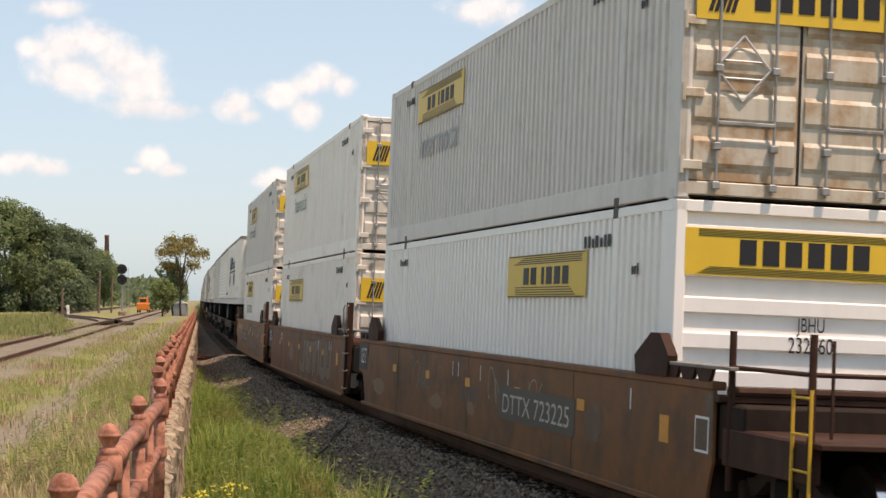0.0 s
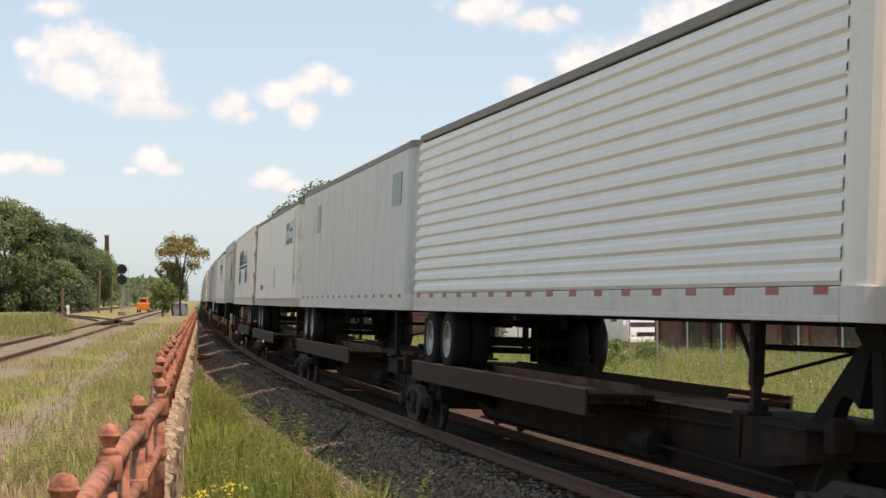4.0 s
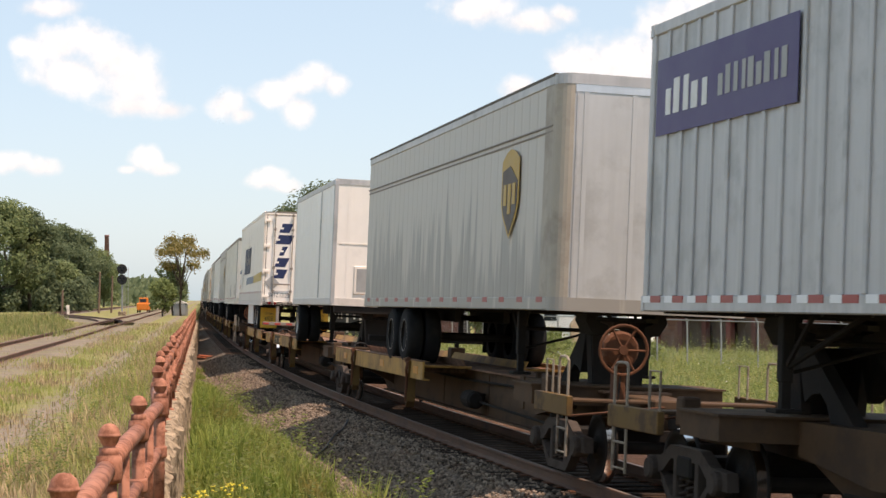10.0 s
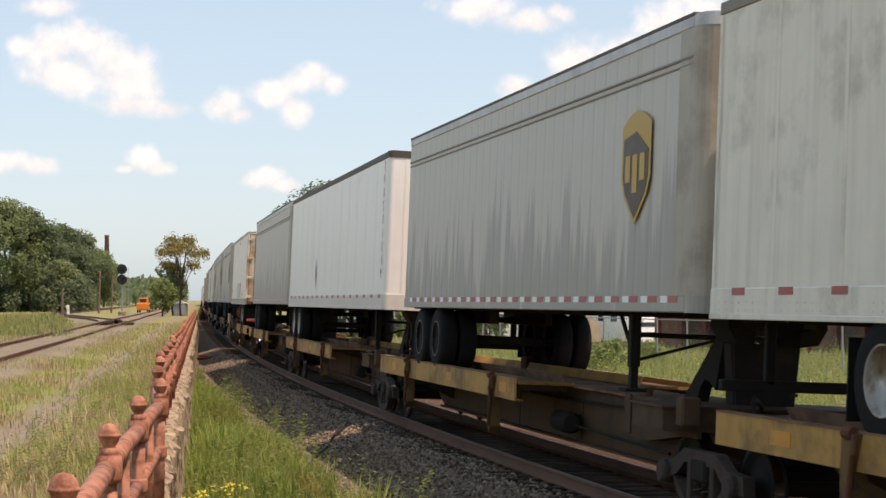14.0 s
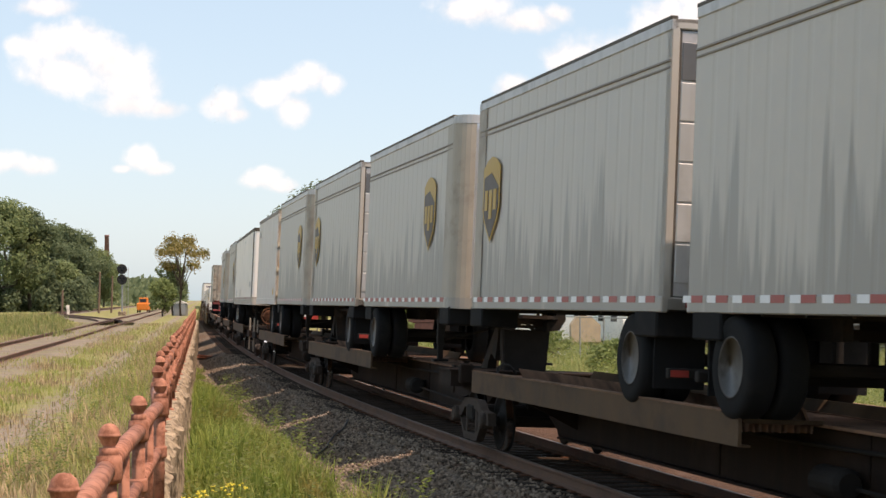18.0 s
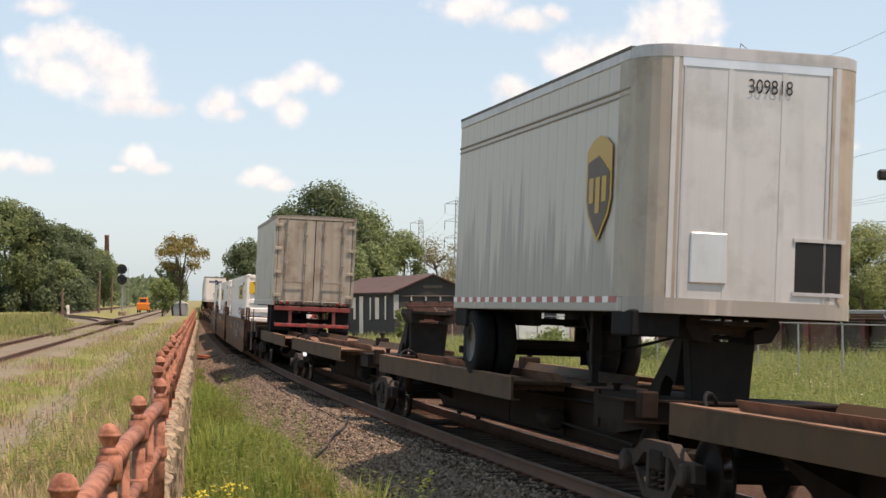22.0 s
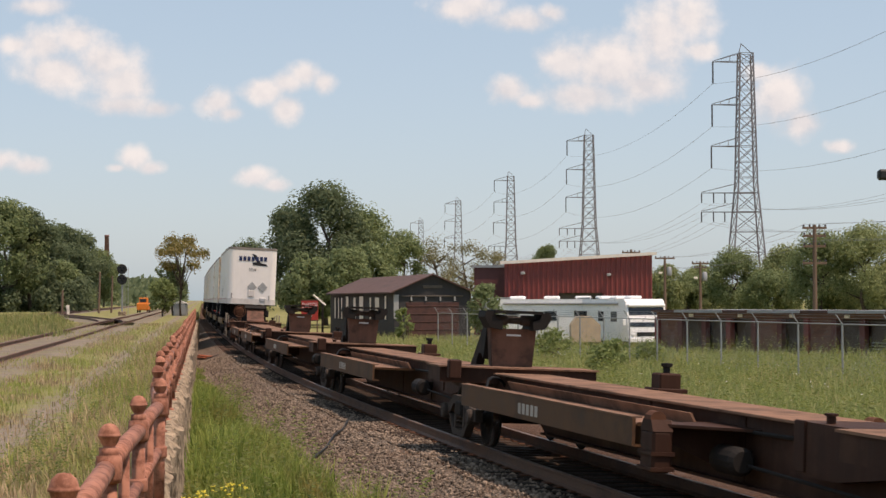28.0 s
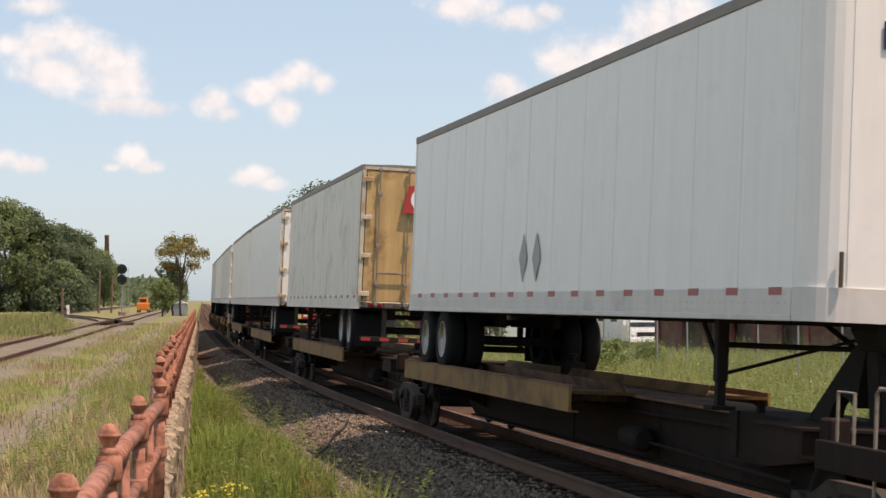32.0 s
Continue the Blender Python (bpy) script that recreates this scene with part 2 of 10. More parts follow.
CORNER_TAN = material("grimy_tan_corner", (0.40, 0.35, 0.285), 0.55, vary=0.08, dirt=(0.24, 0.19, 0.145), dirt_amount=0.4, dirt_scale=1.4, streak=0.4, bump=0.04)
RAIL_TAN = material("dusty_tan_rail", (0.47, 0.42, 0.355), 0.55, vary=0.08, dirt=(0.32, 0.26, 0.2), dirt_amount=0.35, streak=0.1, bump=0.04)
PATCH_TAN = material("repainted_tan_patch", (0.60, 0.55, 0.475), 0.5, vary=0.06, dirt=(0.5, 0.45, 0.38), dirt_amount=0.3, bump=0.0)
DOOR_CREAM = material("soiled_cream_doors", (0.66, 0.60, 0.52), 0.5, vary=0.06, dirt=(0.36, 0.28, 0.21), dirt_amount=0.35, dirt_scale=2.5, streak=0.35, bump=0.04)
DULL_RED = material("dull_red_steel", (0.20, 0.035, 0.03), 0.55, vary=0.15, dirt=(0.09, 0.04, 0.03), dirt_amount=0.4, bump=0.04)
DUSTY_TOP = material("dusty_deck_steel", (0.25, 0.14, 0.092), 0.85, vary=0.2, dirt=(0.09, 0.055, 0.04), dirt_amount=0.5, dirt_scale=1.4, bump=0.12, spec=0.1)
DUSTY_STEEL = material("dusty_cast_steel", (0.075, 0.058, 0.048), 0.8, vary=0.25, dirt=(0.04, 0.03, 0.025), dirt_amount=0.45, dirt_scale=3.0, bump=0.15, spec=0.15)
TAN_WELL = material("tan_well_car_paint", (0.205, 0.083, 0.032), 0.6, vary=0.2, dirt=(0.10, 0.055, 0.032), dirt_amount=0.5, dirt_scale=1.3, streak=0.3, bump=0.05, spec=0.2)
TAN_BRIGHT = material("orange_tan_well_car_paint", (0.26, 0.122, 0.048), 0.6, vary=0.12, dirt=(0.17, 0.095, 0.052), dirt_amount=0.4, dirt_scale=0.7, streak=0.25, bump=0.05, spec=0.2)
GRATING = material("grey_steel_grating", (0.24, 0.22, 0.20), 0.7, vary=0.15, dirt=(0.13, 0.10, 0.08), dirt_amount=0.4, dirt_scale=3.0, bump=0.15, spec=0.2)
TAN_DUSTY = material("dusty_tan_well_car_paint", (0.122, 0.061, 0.026), 0.6, vary=0.2, dirt=(0.09, 0.058, 0.037), dirt_amount=0.45, dirt_scale=1.3, streak=0.3, bump=0.05, spec=0.2)
YELLOW_BEAM = material("worn_yellow_paint", (0.50, 0.27, 0.075), 0.6, vary=0.15, dirt=(0.15, 0.085, 0.045), dirt_amount=0.5, dirt_scale=1.5, streak=0.3, bump=0.08, spec=0.2)
TTX_YELLOW = material("yellow_sign_paint", (0.72, 0.45, 0.03), 0.45, vary=0.06, bump=0.02)
SAFETY_YELLOW = material("safety_yellow", (0.66, 0.36, 0.02), 0.45, vary=0.08, bump=0.02)
RUST = material("bare_rust", (0.125, 0.052, 0.028), 0.8, vary=0.3, dirt=(0.09, 0.04, 0.025), dirt_amount=0.4, bump=0.25, spec=0.15)
RAIL_HEAD = material("polished_rail_head", (0.24, 0.19, 0.16), 0.5, 0.5, vary=0.1, bump=0.02)
WHEEL_TREAD = material("polished_wheel_steel", (0.75, 0.75, 0.75), 0.18, 1.0, vary=0.05, bump=0.01)
TYRE = material("tyre_rubber", (0.013, 0.013, 0.0135), 0.85, vary=0.2, dirt=(0.035, 0.03, 0.026), dirt_amount=0.25, bump=0.1, spec=0.15)
RIM_PALE = material("pale_painted_rim", (0.48, 0.44, 0.38), 0.55, 0.0, vary=0.12, dirt=(0.22, 0.14, 0.09), dirt_amount=0.45, dirt_scale=6, bump=0.05)
RIM = material("grey_wheel_rim", (0.20, 0.185, 0.16), 0.55, 0.1, vary=0.1, dirt=(0.09, 0.06, 0.04), dirt_amount=0.5, dirt_scale=6, bump=0.05)
RIM_DIM = material("dull_dark_rim", (0.11, 0.10, 0.09), 0.6, 0.1, vary=0.15, dirt=(0.05, 0.04, 0.03), dirt_amount=0.5, dirt_scale=6, bump=0.05)
SILVER = material("silver_door_paint", (0.56, 0.56, 0.55), 0.4, 0.25, vary=0.05, dirt=(0.34, 0.33, 0.31), dirt_amount=0.3, streak=0.35, bump=0.03)
GLASS_DARK_ALU = material("dark_upper_panel", (0.16, 0.165, 0.17), 0.35, 0.2, vary=0.1, bump=0.02)
RED_REFLECT = material("red_reflector", (0.36, 0.045, 0.035), 0.4, vary=0.1, bump=0.02)
WHITE_REFLECT = material("white_reflector", (0.78, 0.78, 0.78), 0.35, vary=0.03, bump=0.01)
RED_LAMP = material("red_tail_lamp", (0.22, 0.012, 0.012), 0.25, vary=0.05, bump=0.0)
NAVY = material("navy_lettering", (0.028, 0.04, 0.10), 0.45, vary=0.05, bump=0.0, spec=0.2)
BLACK = material("black_lettering", (0.03, 0.03, 0.032), 0.5, vary=0.05, bump=0.0, spec=0.15)
GREEN = material("green_lettering", (0.02, 0.12, 0.06), 0.45, vary=0.05, bump=0.0)
PURPLE = material("purple_panel", (0.055, 0.03, 0.13), 0.45, vary=0.05, bump=0.0)
SHIELD_BROWN = material("brown_shield", (0.06, 0.032, 0.018), 0.5, vary=0.05, bump=0.0)
SHIELD_GOLD = material("gold_shield", (0.50, 0.30, 0.05), 0.5, vary=0.05, bump=0.0)
BLUE_BAND = material("blue_band", (0.13, 0.17, 0.25), 0.45, vary=0.05, bump=0.0)
GOLD_BAND = material("gold_band", (0.55, 0.36, 0.06), 0.45, vary=0.05, bump=0.0)
GHOST = material("faded_marking", (0.34, 0.34, 0.33), 0.5, vary=0.15, bump=0.0)
FAINT = material("faint_paint_patch", (0.47, 0.45, 0.41), 0.5, vary=0.08, bump=0.0)
WHITE_MARK = material("white_lettering", (0.72, 0.72, 0.70), 0.5, vary=0.12, bump=0.0)
RED_MARK = material("red_marking", (0.45, 0.04, 0.03), 0.45, vary=0.08, bump=0.0)
REEFER_BLACK = material("black_grille_plastic", (0.02, 0.02, 0.021), 0.45, vary=0.1, bump=0.03, spec=0.25)
GRAFFITI = material("grey_spray_paint", (0.16, 0.16, 0.17), 0.6, vary=0.15, bump=0.0, spec=0.2)
FENCE_RUST = material("faded_red_iron_paint", (0.42, 0.175, 0.11), 0.7, vary=0.2, scale=6, dirt=(0.19, 0.065, 0.035), dirt_amount=0.6, dirt_scale=13, fine=60, bump=0.12, spec=0.3)
# The dirt colour here also paints the darkness inside the wall's holes.
CONCRETE = material("crumbling_concrete", (0.38, 0.29, 0.20), 0.9, vary=0.2, scale=2, fine=25, dirt=(0.07, 0.05, 0.035), dirt_amount=0.5, dirt_scale=6, bump=1.0, bump_scale=12, spec=0.15)
TIE_WOOD = material("creosoted_tie", (0.05, 0.034, 0.025), 0.85, vary=0.25, bump=0.3, stretch=(1, 6, 1), per_object=0.25, spec=0.1)
STONE = material("ballast_stone", (0.27, 0.23, 0.195), 0.9, vary=0.3, scale=9, bump=0.3, per_object=0.3, spec=0.15)


def peeled_material():
    """Grey trailer sides whose lower half has weathered darker, with pale runs."""
    m = material("peeling_grey_side", (0.50, 0.455, 0.40), 0.45, 0.1, vary=0.05, bump=0.03)
    N, L = m.node_tree.nodes, m.node_tree.links
    bs = N["Principled BSDF"]
    src = bs.inputs["Base Color"].links[0].from_socket
    tc = N.new("ShaderNodeTexCoord")
    mp = N.new("ShaderNodeMapping")
    mp.inputs["Scale"].default_value = (4.2, 4.2, 0.28)
    L.new(tc.outputs["Object"], mp.inputs["Vector"])
    oi = N.new("ShaderNodeObjectInfo")
    ml = N.new("ShaderNodeMath"); ml.operation = "MULTIPLY"; ml.inputs[1].default_value = 50.0
    L.new(oi.outputs["Random"], ml.inputs[0])
    no = N.new("ShaderNodeTexNoise")
    no.noise_dimensions = "4D"
    no.inputs["Scale"].default_value, no.inputs["Detail"].default_value = 1.0, 4.0
    L.new(mp.outputs[0], no.inputs["Vector"])
    L.new(ml.outputs[0], no.inputs["W"])
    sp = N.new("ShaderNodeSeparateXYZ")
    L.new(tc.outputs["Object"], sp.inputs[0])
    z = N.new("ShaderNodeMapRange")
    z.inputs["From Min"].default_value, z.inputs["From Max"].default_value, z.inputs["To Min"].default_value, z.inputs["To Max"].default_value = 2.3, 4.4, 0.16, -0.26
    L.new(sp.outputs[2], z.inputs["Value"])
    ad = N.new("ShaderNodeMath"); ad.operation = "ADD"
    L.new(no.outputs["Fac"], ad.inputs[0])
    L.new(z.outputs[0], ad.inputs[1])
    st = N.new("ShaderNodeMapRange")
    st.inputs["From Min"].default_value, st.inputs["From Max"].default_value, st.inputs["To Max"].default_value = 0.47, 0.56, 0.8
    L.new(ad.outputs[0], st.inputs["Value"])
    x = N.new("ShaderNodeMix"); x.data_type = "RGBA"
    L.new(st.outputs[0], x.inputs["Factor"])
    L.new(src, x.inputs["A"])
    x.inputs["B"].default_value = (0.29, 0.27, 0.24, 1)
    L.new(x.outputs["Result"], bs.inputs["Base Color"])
    return m


PEELED = peeled_material()

# ---- ground ----
def ground_material():
    m = bpy.data.materials.new("grass_and_gravel_ground")
    m.use_nodes = True
    N, L = m.node_tree.nodes, m.node_tree.links
    bs = N["Principled BSDF"]
    bs.inputs["Roughness"].default_value = 0.95
    bs.inputs["Specular IOR Level"].default_value = 0.15
    tc = N.new("ShaderNodeTexCoord")
    sep = N.new("ShaderNodeSeparateXYZ")
    L.new(tc.outputs["Object"], sep.inputs[0])
    def math_(op, a, b=None):
        n = N.new("ShaderNodeMath"); n.operation = op
        for i, v in enumerate((a, b)):
            if v is None: continue
            if isinstance(v, (int, float)): n.inputs[i].default_value = v
            else: L.new(v, n.inputs[i])
        return n.outputs[0]
    def noise_(sc, det=5.0):
        n = N.new("ShaderNodeTexNoise")
        n.inputs["Scale"].default_value, n.inputs["Detail"].default_value = sc, det
        L.new(tc.outputs["Object"], n.inputs["Vector"])
        return n.outputs["Fac"]
    def rng(v, a, b, c=0.0, d=1.0):
        n = N.new("ShaderNodeMapRange")
        for i, w in zip(("From Min", "From Max", "To Min", "To Max"), (a, b, c, d)): n.inputs[i].default_value = w
        L.new(v, n.inputs["Value"])
        return n.outputs[0]
    def mix(f, a, b):
        x = N.new("ShaderNodeMix"); x.data_type = "RGBA"
        for sock, val in ((x.inputs["Factor"], f), (x.inputs["A"], a), (x.inputs["B"], b)):
            if isinstance(val, tuple): sock.default_value = (*val, 1)
            else: L.new(val, sock)
        return x.outputs["Result"]
    n1, n2, n3 = noise_(0.35), noise_(2.5), noise_(18.0, 8.0)
    grass = mix(rng(n1, 0.35, 0.65), (0.21, 0.21, 0.08), (0.35, 0.28, 0.13))
    grass = mix(rng(n3, 0.3, 0.7), grass, (0.18, 0.185, 0.06))
    gravel = mix(rng(n3, 0.35, 0.65), (0.16, 0.13, 0.10), (0.30, 0.245, 0.19))
    lat = math_("ADD", sep.outputs[0], math_("MULTIPLY", sep.outputs[1], 0.136))
    wob = math_("ADD", lat, rng(n2, 0.0, 1.0, -0.7, 0.7))
    def band(c, w):
        return rng(math_("ABSOLUTE", math_("SUBTRACT", wob, c)), w * 0.6, w * 1.25, 1.0, 0.0)
    path = math_("MAXIMUM", band(-2.05, 0.27), math_("MAXIMUM", band(-4.15, 0.35), band(-6.2, 1.35)))
    # gravel only on the strip beside the fence
    col = mix(path, grass, gravel)
    dirt = rng(noise_(0.9), 0.58, 0.70, 0.0, 0.5)
    left = rng(wob, -1.2, -2.2)
    col = mix(math_("MULTIPLY", dirt, left), col, (0.27, 0.225, 0.165))
    L.new(col, bs.inputs["Base Color"])
    bn = N.new("ShaderNodeBump")
    bn.inputs["Strength"].default_value, bn.inputs["Distance"].default_value = 0.8, 0.05
    L.new(n3, bn.inputs["Height"])
    L.new(bn.outputs[0], bs.inputs["Normal"])
    return m


LEVEL = 0.82       # ground by the fence
LOW = -0.55        # ground by the track


def ground_z(x, y):
    """Height of the ground at a place."""
    f, t = fence_x(y), track_x(y)
    if x < f - 0.06: return LEVEL
    if x < f + 0.12: return LEVEL + (LOW - LEVEL) * (x - f + 0.06) / 0.18
    if x < t + 4: return LOW
    return LOW - 0.25 * min(1.0, (x - t - 4) / 40)


def build_ground():
    ys = [-40, -20, -8]
    y = -2.0
    while y < 4000:
        ys.append(y)
        y += max(1.5, y * 0.06)
    rows = []
    for y in ys:
        f, t = fence_x(y), track_x(y)
        xs = [f - 3000, f - 900, f - 300, f - 120, f - 60, f - 30, f - 15, f - 8, f - 4, f - 2, f - 1, f - 0.4, f - 0.07, f - 0.05, f + 0.11]
        a, b = f + 0.13, max(f + 0.8, t - 3.0)
        xs += [a + (b - a) * k / 4 for k in range(5)]
        b2 = max(b + 0.5, t)
        xs += [b2, b2 + 2, b2 + 4, b2 + 8, b2 + 14, b2 + 24, b2 + 44, b2 + 80, b2 + 160, b2 + 400, b2 + 1200, b2 + 3200]
        rows.append([(x, y, ground_z(x, y)) for x in xs])
    b = Build().strip(rows)
    return tagged(part("ground", b, ground_material()), "weedy grass and gravel ground beside the railway", "ground", kind="structure")


build_ground()


def ballast_material():
    m = bpy.data.materials.new("crushed_stone_ballast")
    m.use_nodes = True
    N, L = m.node_tree.nodes, m.node_tree.links
    bs = N["Principled BSDF"]
    bs.inputs["Roughness"].default_value = 0.95
    bs.inputs["Specular IOR Level"].default_value = 0.2
    tc = N.new("ShaderNodeTexCoord")
    vo = N.new("ShaderNodeTexVoronoi")
    vo.inputs["Scale"].default_value = 26.0
    L.new(tc.outputs["Object"], vo.inputs["Vector"])
    no = N.new("ShaderNodeTexNoise")
    no.inputs["Scale"].default_value, no.inputs["Detail"].default_value = 0.55, 6.0
    L.new(tc.outputs["Object"], no.inputs["Vector"])
    cr = N.new("ShaderNodeValToRGB")
    cr.color_ramp.elements[0].color, cr.color_ramp.elements[1].color = (0.075, 0.057, 0.044, 1), (0.28, 0.213, 0.16, 1)
    sp = N.new("ShaderNodeSeparateColor")
    L.new(vo.outputs["Color"], sp.inputs[0])
    L.new(sp.outputs[0], cr.inputs[0])
    mx = N.new("ShaderNodeMix"); mx.data_type = "RGBA"
    rg = N.new("ShaderNodeMapRange")
    rg.inputs["From Min"].default_value, rg.inputs["From Max"].default_value, rg.inputs["To Max"].default_value = 0.48, 0.66, 0.7
    L.new(no.outputs["Fac"], rg.inputs["Value"])
    L.new(rg.outputs[0], mx.inputs["Factor"])
    L.new(cr.outputs[0], mx.inputs["A"])
    mx.inputs["B"].default_value = (0.17, 0.095, 0.06, 1)
    L.new(mx.outputs["Result"], bs.inputs["Base Color"])
    bn = N.new("ShaderNodeBump")
    bn.inputs["Strength"].default_value, bn.inputs["Distance"].default_value = 1.0, 0.05
    bn.invert = True
    L.new(vo.outputs["Distance"], bn.inputs["Height"])
    L.new(bn.outputs[0], bs.inputs["Normal"])
    return m


BALLAST = ballast_material()
# Rust-dusted ballast, its colour darkened to carry the shade under the train.
RUSTY_SHADE_BED = BALLAST.copy()
RUSTY_SHADE_BED.name = "rust_dusted_ballast"
for _n in RUSTY_SHADE_BED.node_tree.nodes:
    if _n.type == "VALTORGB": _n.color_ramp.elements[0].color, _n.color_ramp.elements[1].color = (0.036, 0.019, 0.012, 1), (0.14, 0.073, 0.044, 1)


def shoulder(s, u):
    """A point on the ballast at a lateral distance u."""
    p, a = on_track(s), heading(s)
    z = -0.20 if abs(u) < 1.75 else max(LOW - (0.1 if u < -3.9 or u > 0 else -0.03), -0.20 - (abs(u) - 1.75) * (0.30 if u < 0 else 0.1))
    w = noise.noise(Vector((s * 0.35, u * 1.3, 2.0))) * 0.05
    return Vector((p.x + u * math.cos(a), p.y - u * math.sin(a), z + w - math.sin(CANT) * u * (1 if abs(u) < 1.75 else 0.5)))


def build_ballast():
    us = (-4.1, -3.8, -3.3, -2.75, -2.3, -1.95, -1.7, -1.2, -0.6, 0.0, 0.6, 1.2, 1.7, 2.2, 3.0, 4.2, 5.2, 5.8)
    ss = list(np.arange(-60, 140, 0.8)) + list(np.arange(140, 1200, 12.0))
    b = Build().strip([[shoulder(float(s), u) for u in us] for s in ss])
    bed = part("track_bed", b, BALLAST, smooth=True)
    bed.data.materials.append(RUSTY_SHADE_BED)
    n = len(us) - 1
    # The rusty strip with painted shade reaches out to the far shoulder.
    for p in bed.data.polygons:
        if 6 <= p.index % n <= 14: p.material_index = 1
    return tagged(bed, "grey-brown crushed stone ballast with rusty patches and shade painted along the middle", "track bed", kind="structure")


build_ballast()


def sweep(profile, ss, at):
    """A closed outline, swept along the stations ss; at(s, u, z) gives the point."""
    b = Build()
    rows = [[at(s, u, z) for u, z in (*profile, profile[0])] for s in ss]
    return b.strip(rows)


def track_point(s, u, z):
    p, a = on_track(s), heading(s)
    x = u * math.cos(CANT) + z * math.sin(CANT)
    return Vector((p.x + x * math.cos(a), p.y - x * math.sin(a), -u * math.sin(CANT) + z * math.cos(CANT)))


RAIL_SECTION = ((-0.07, -0.17), (0.07, -0.17), (0.07, -0.155), (0.012, -0.13), (0.012, -0.045), (0.036, -0.035), (0.036, -0.004), (0.03, 0.0),
                (-0.03, 0.0), (-0.036, -0.004), (-0.036, -0.035), (-0.012, -0.045), (-0.012, -0.13), (-0.07, -0.155))
RAIL_RUST = material("rusty_rail_web", (0.15, 0.075, 0.045), 0.75, vary=0.2, dirt=(0.07, 0.04, 0.03), dirt_amount=0.4, bump=0.15)


def build_rails():
    track = thing("railway_track", "curved standard gauge track with rust-brown rails", "railway track", kind="structure")
    ss = list(np.arange(-60, 140, 1.0)) + list(np.arange(140, 1200, 15.0))
    for side in (-0.7535, 0.7535):
        part("rail", sweep([(u + side, z) for u, z in RAIL_SECTION], ss, track_point), RAIL_RUST, track, "rusty steel rail")
        part("rail_head", sweep([(side - 0.022, 0.0), (side + 0.022, 0.0), (side + 0.02, 0.002), (side - 0.02, 0.002)], ss, track_point), RAIL_HEAD, track, "polished running surface")
    tie = Build().box(-1.3, 1.3, -0.115, 0.115, -0.36, -0.172, 0.012).mesh("tie")
    plate = Build().box(-0.18, 0.18, -0.09, 0.09, -0.172, -0.158, 0.003).mesh("tie_plate")
    s, n = -14.0, 0
    while s < 110:
        t = part("tie", tie, TIE_WOOD, track, m=rail_pose(s, dx=random.uniform(-0.03, 0.03), rz=random.uniform(-0.8, 0.8)))
        if s < 24:
            for side in (-0.7535, 0.7535): part("tie_plate", plate, RUST, t, m=pose(side, 0, 0))
        s += 0.54
        n += 1
    return track


build_rails()


def loose_stones():
    """Single stones over the shoulder of the ballast."""
    rnd = np.random.default_rng(4)
    base = [(math.cos(a) * math.cos(e), math.sin(a) * math.cos(e), math.sin(e)) for e, k in ((-0.6, 4), (0.5, 5)) for a in [2 * math.pi * i / k + e for i in range(k)]] + [(0, 0, 1), (0, 0, -1)]
    base = np.array(base)
    bm = bmesh.new()
    for p in base: bm.verts.new(p)
    bmesh.ops.convex_hull(bm, input=list(bm.verts))
    bm.verts.index_update()
    faces = [tuple(v.index for v in f.verts) for f in bm.faces]
    co = np.array([v.co[:] for v in bm.verts])
    bm.free()
    V, F = [], []
    for i in range(30000):
        s = float(rnd.uniform(-3, 60) if i % 3 else rnd.uniform(-3, 28))
        u = float(rnd.uniform(-3.75, -0.95))
        p = shoulder(s, u)
        r = float(rnd.uniform(0.013, 0.034))
        k = co * (r * rnd.uniform(0.6, 1.3, 3)) * rnd.uniform(0.8, 1.2, (len(co), 1))
        a = float(rnd.uniform(0, 6.28))
        c, d = math.cos(a), math.sin(a)
        q = np.stack([k[:, 0] * c - k[:, 1] * d + p.x, k[:, 0] * d + k[:, 1] * c + p.y, k[:, 2] + p.z + r * 0.3], 1)
        n = len(V)
        V += [tuple(x) for x in q]
        F += [tuple(n + j for j in f) for f in faces]
    me = quick("ballast_stones", V, F)
    me.materials.append(island_stone())
    tagged(new("ballast_stones", me), "loose grey and brown crushed stones on the ballast", "gravel", kind="stuff")


def island_stone():
    m = STONE.copy()
    m.name = "ballast_stone_pieces"
    N, L = m.node_tree.nodes, m.node_tree.links
    ge = N.new("ShaderNodeNewGeometry")
    cr = N.new("ShaderNodeValToRGB")
    cr.color_ramp.elements[0].color, cr.color_ramp.elements[1].color = (0.065, 0.049, 0.038, 1), (0.36, 0.275, 0.205, 1)
    e = cr.color_ramp.elements.new(0.5)
    e.color = (0.20, 0.152, 0.115, 1)
    L.new(ge.outputs["Random Per Island"], cr.inputs[0])
    L.new(cr.outputs[0], N["Principled BSDF"].inputs["Base Color"])
    return m


loose_stones()


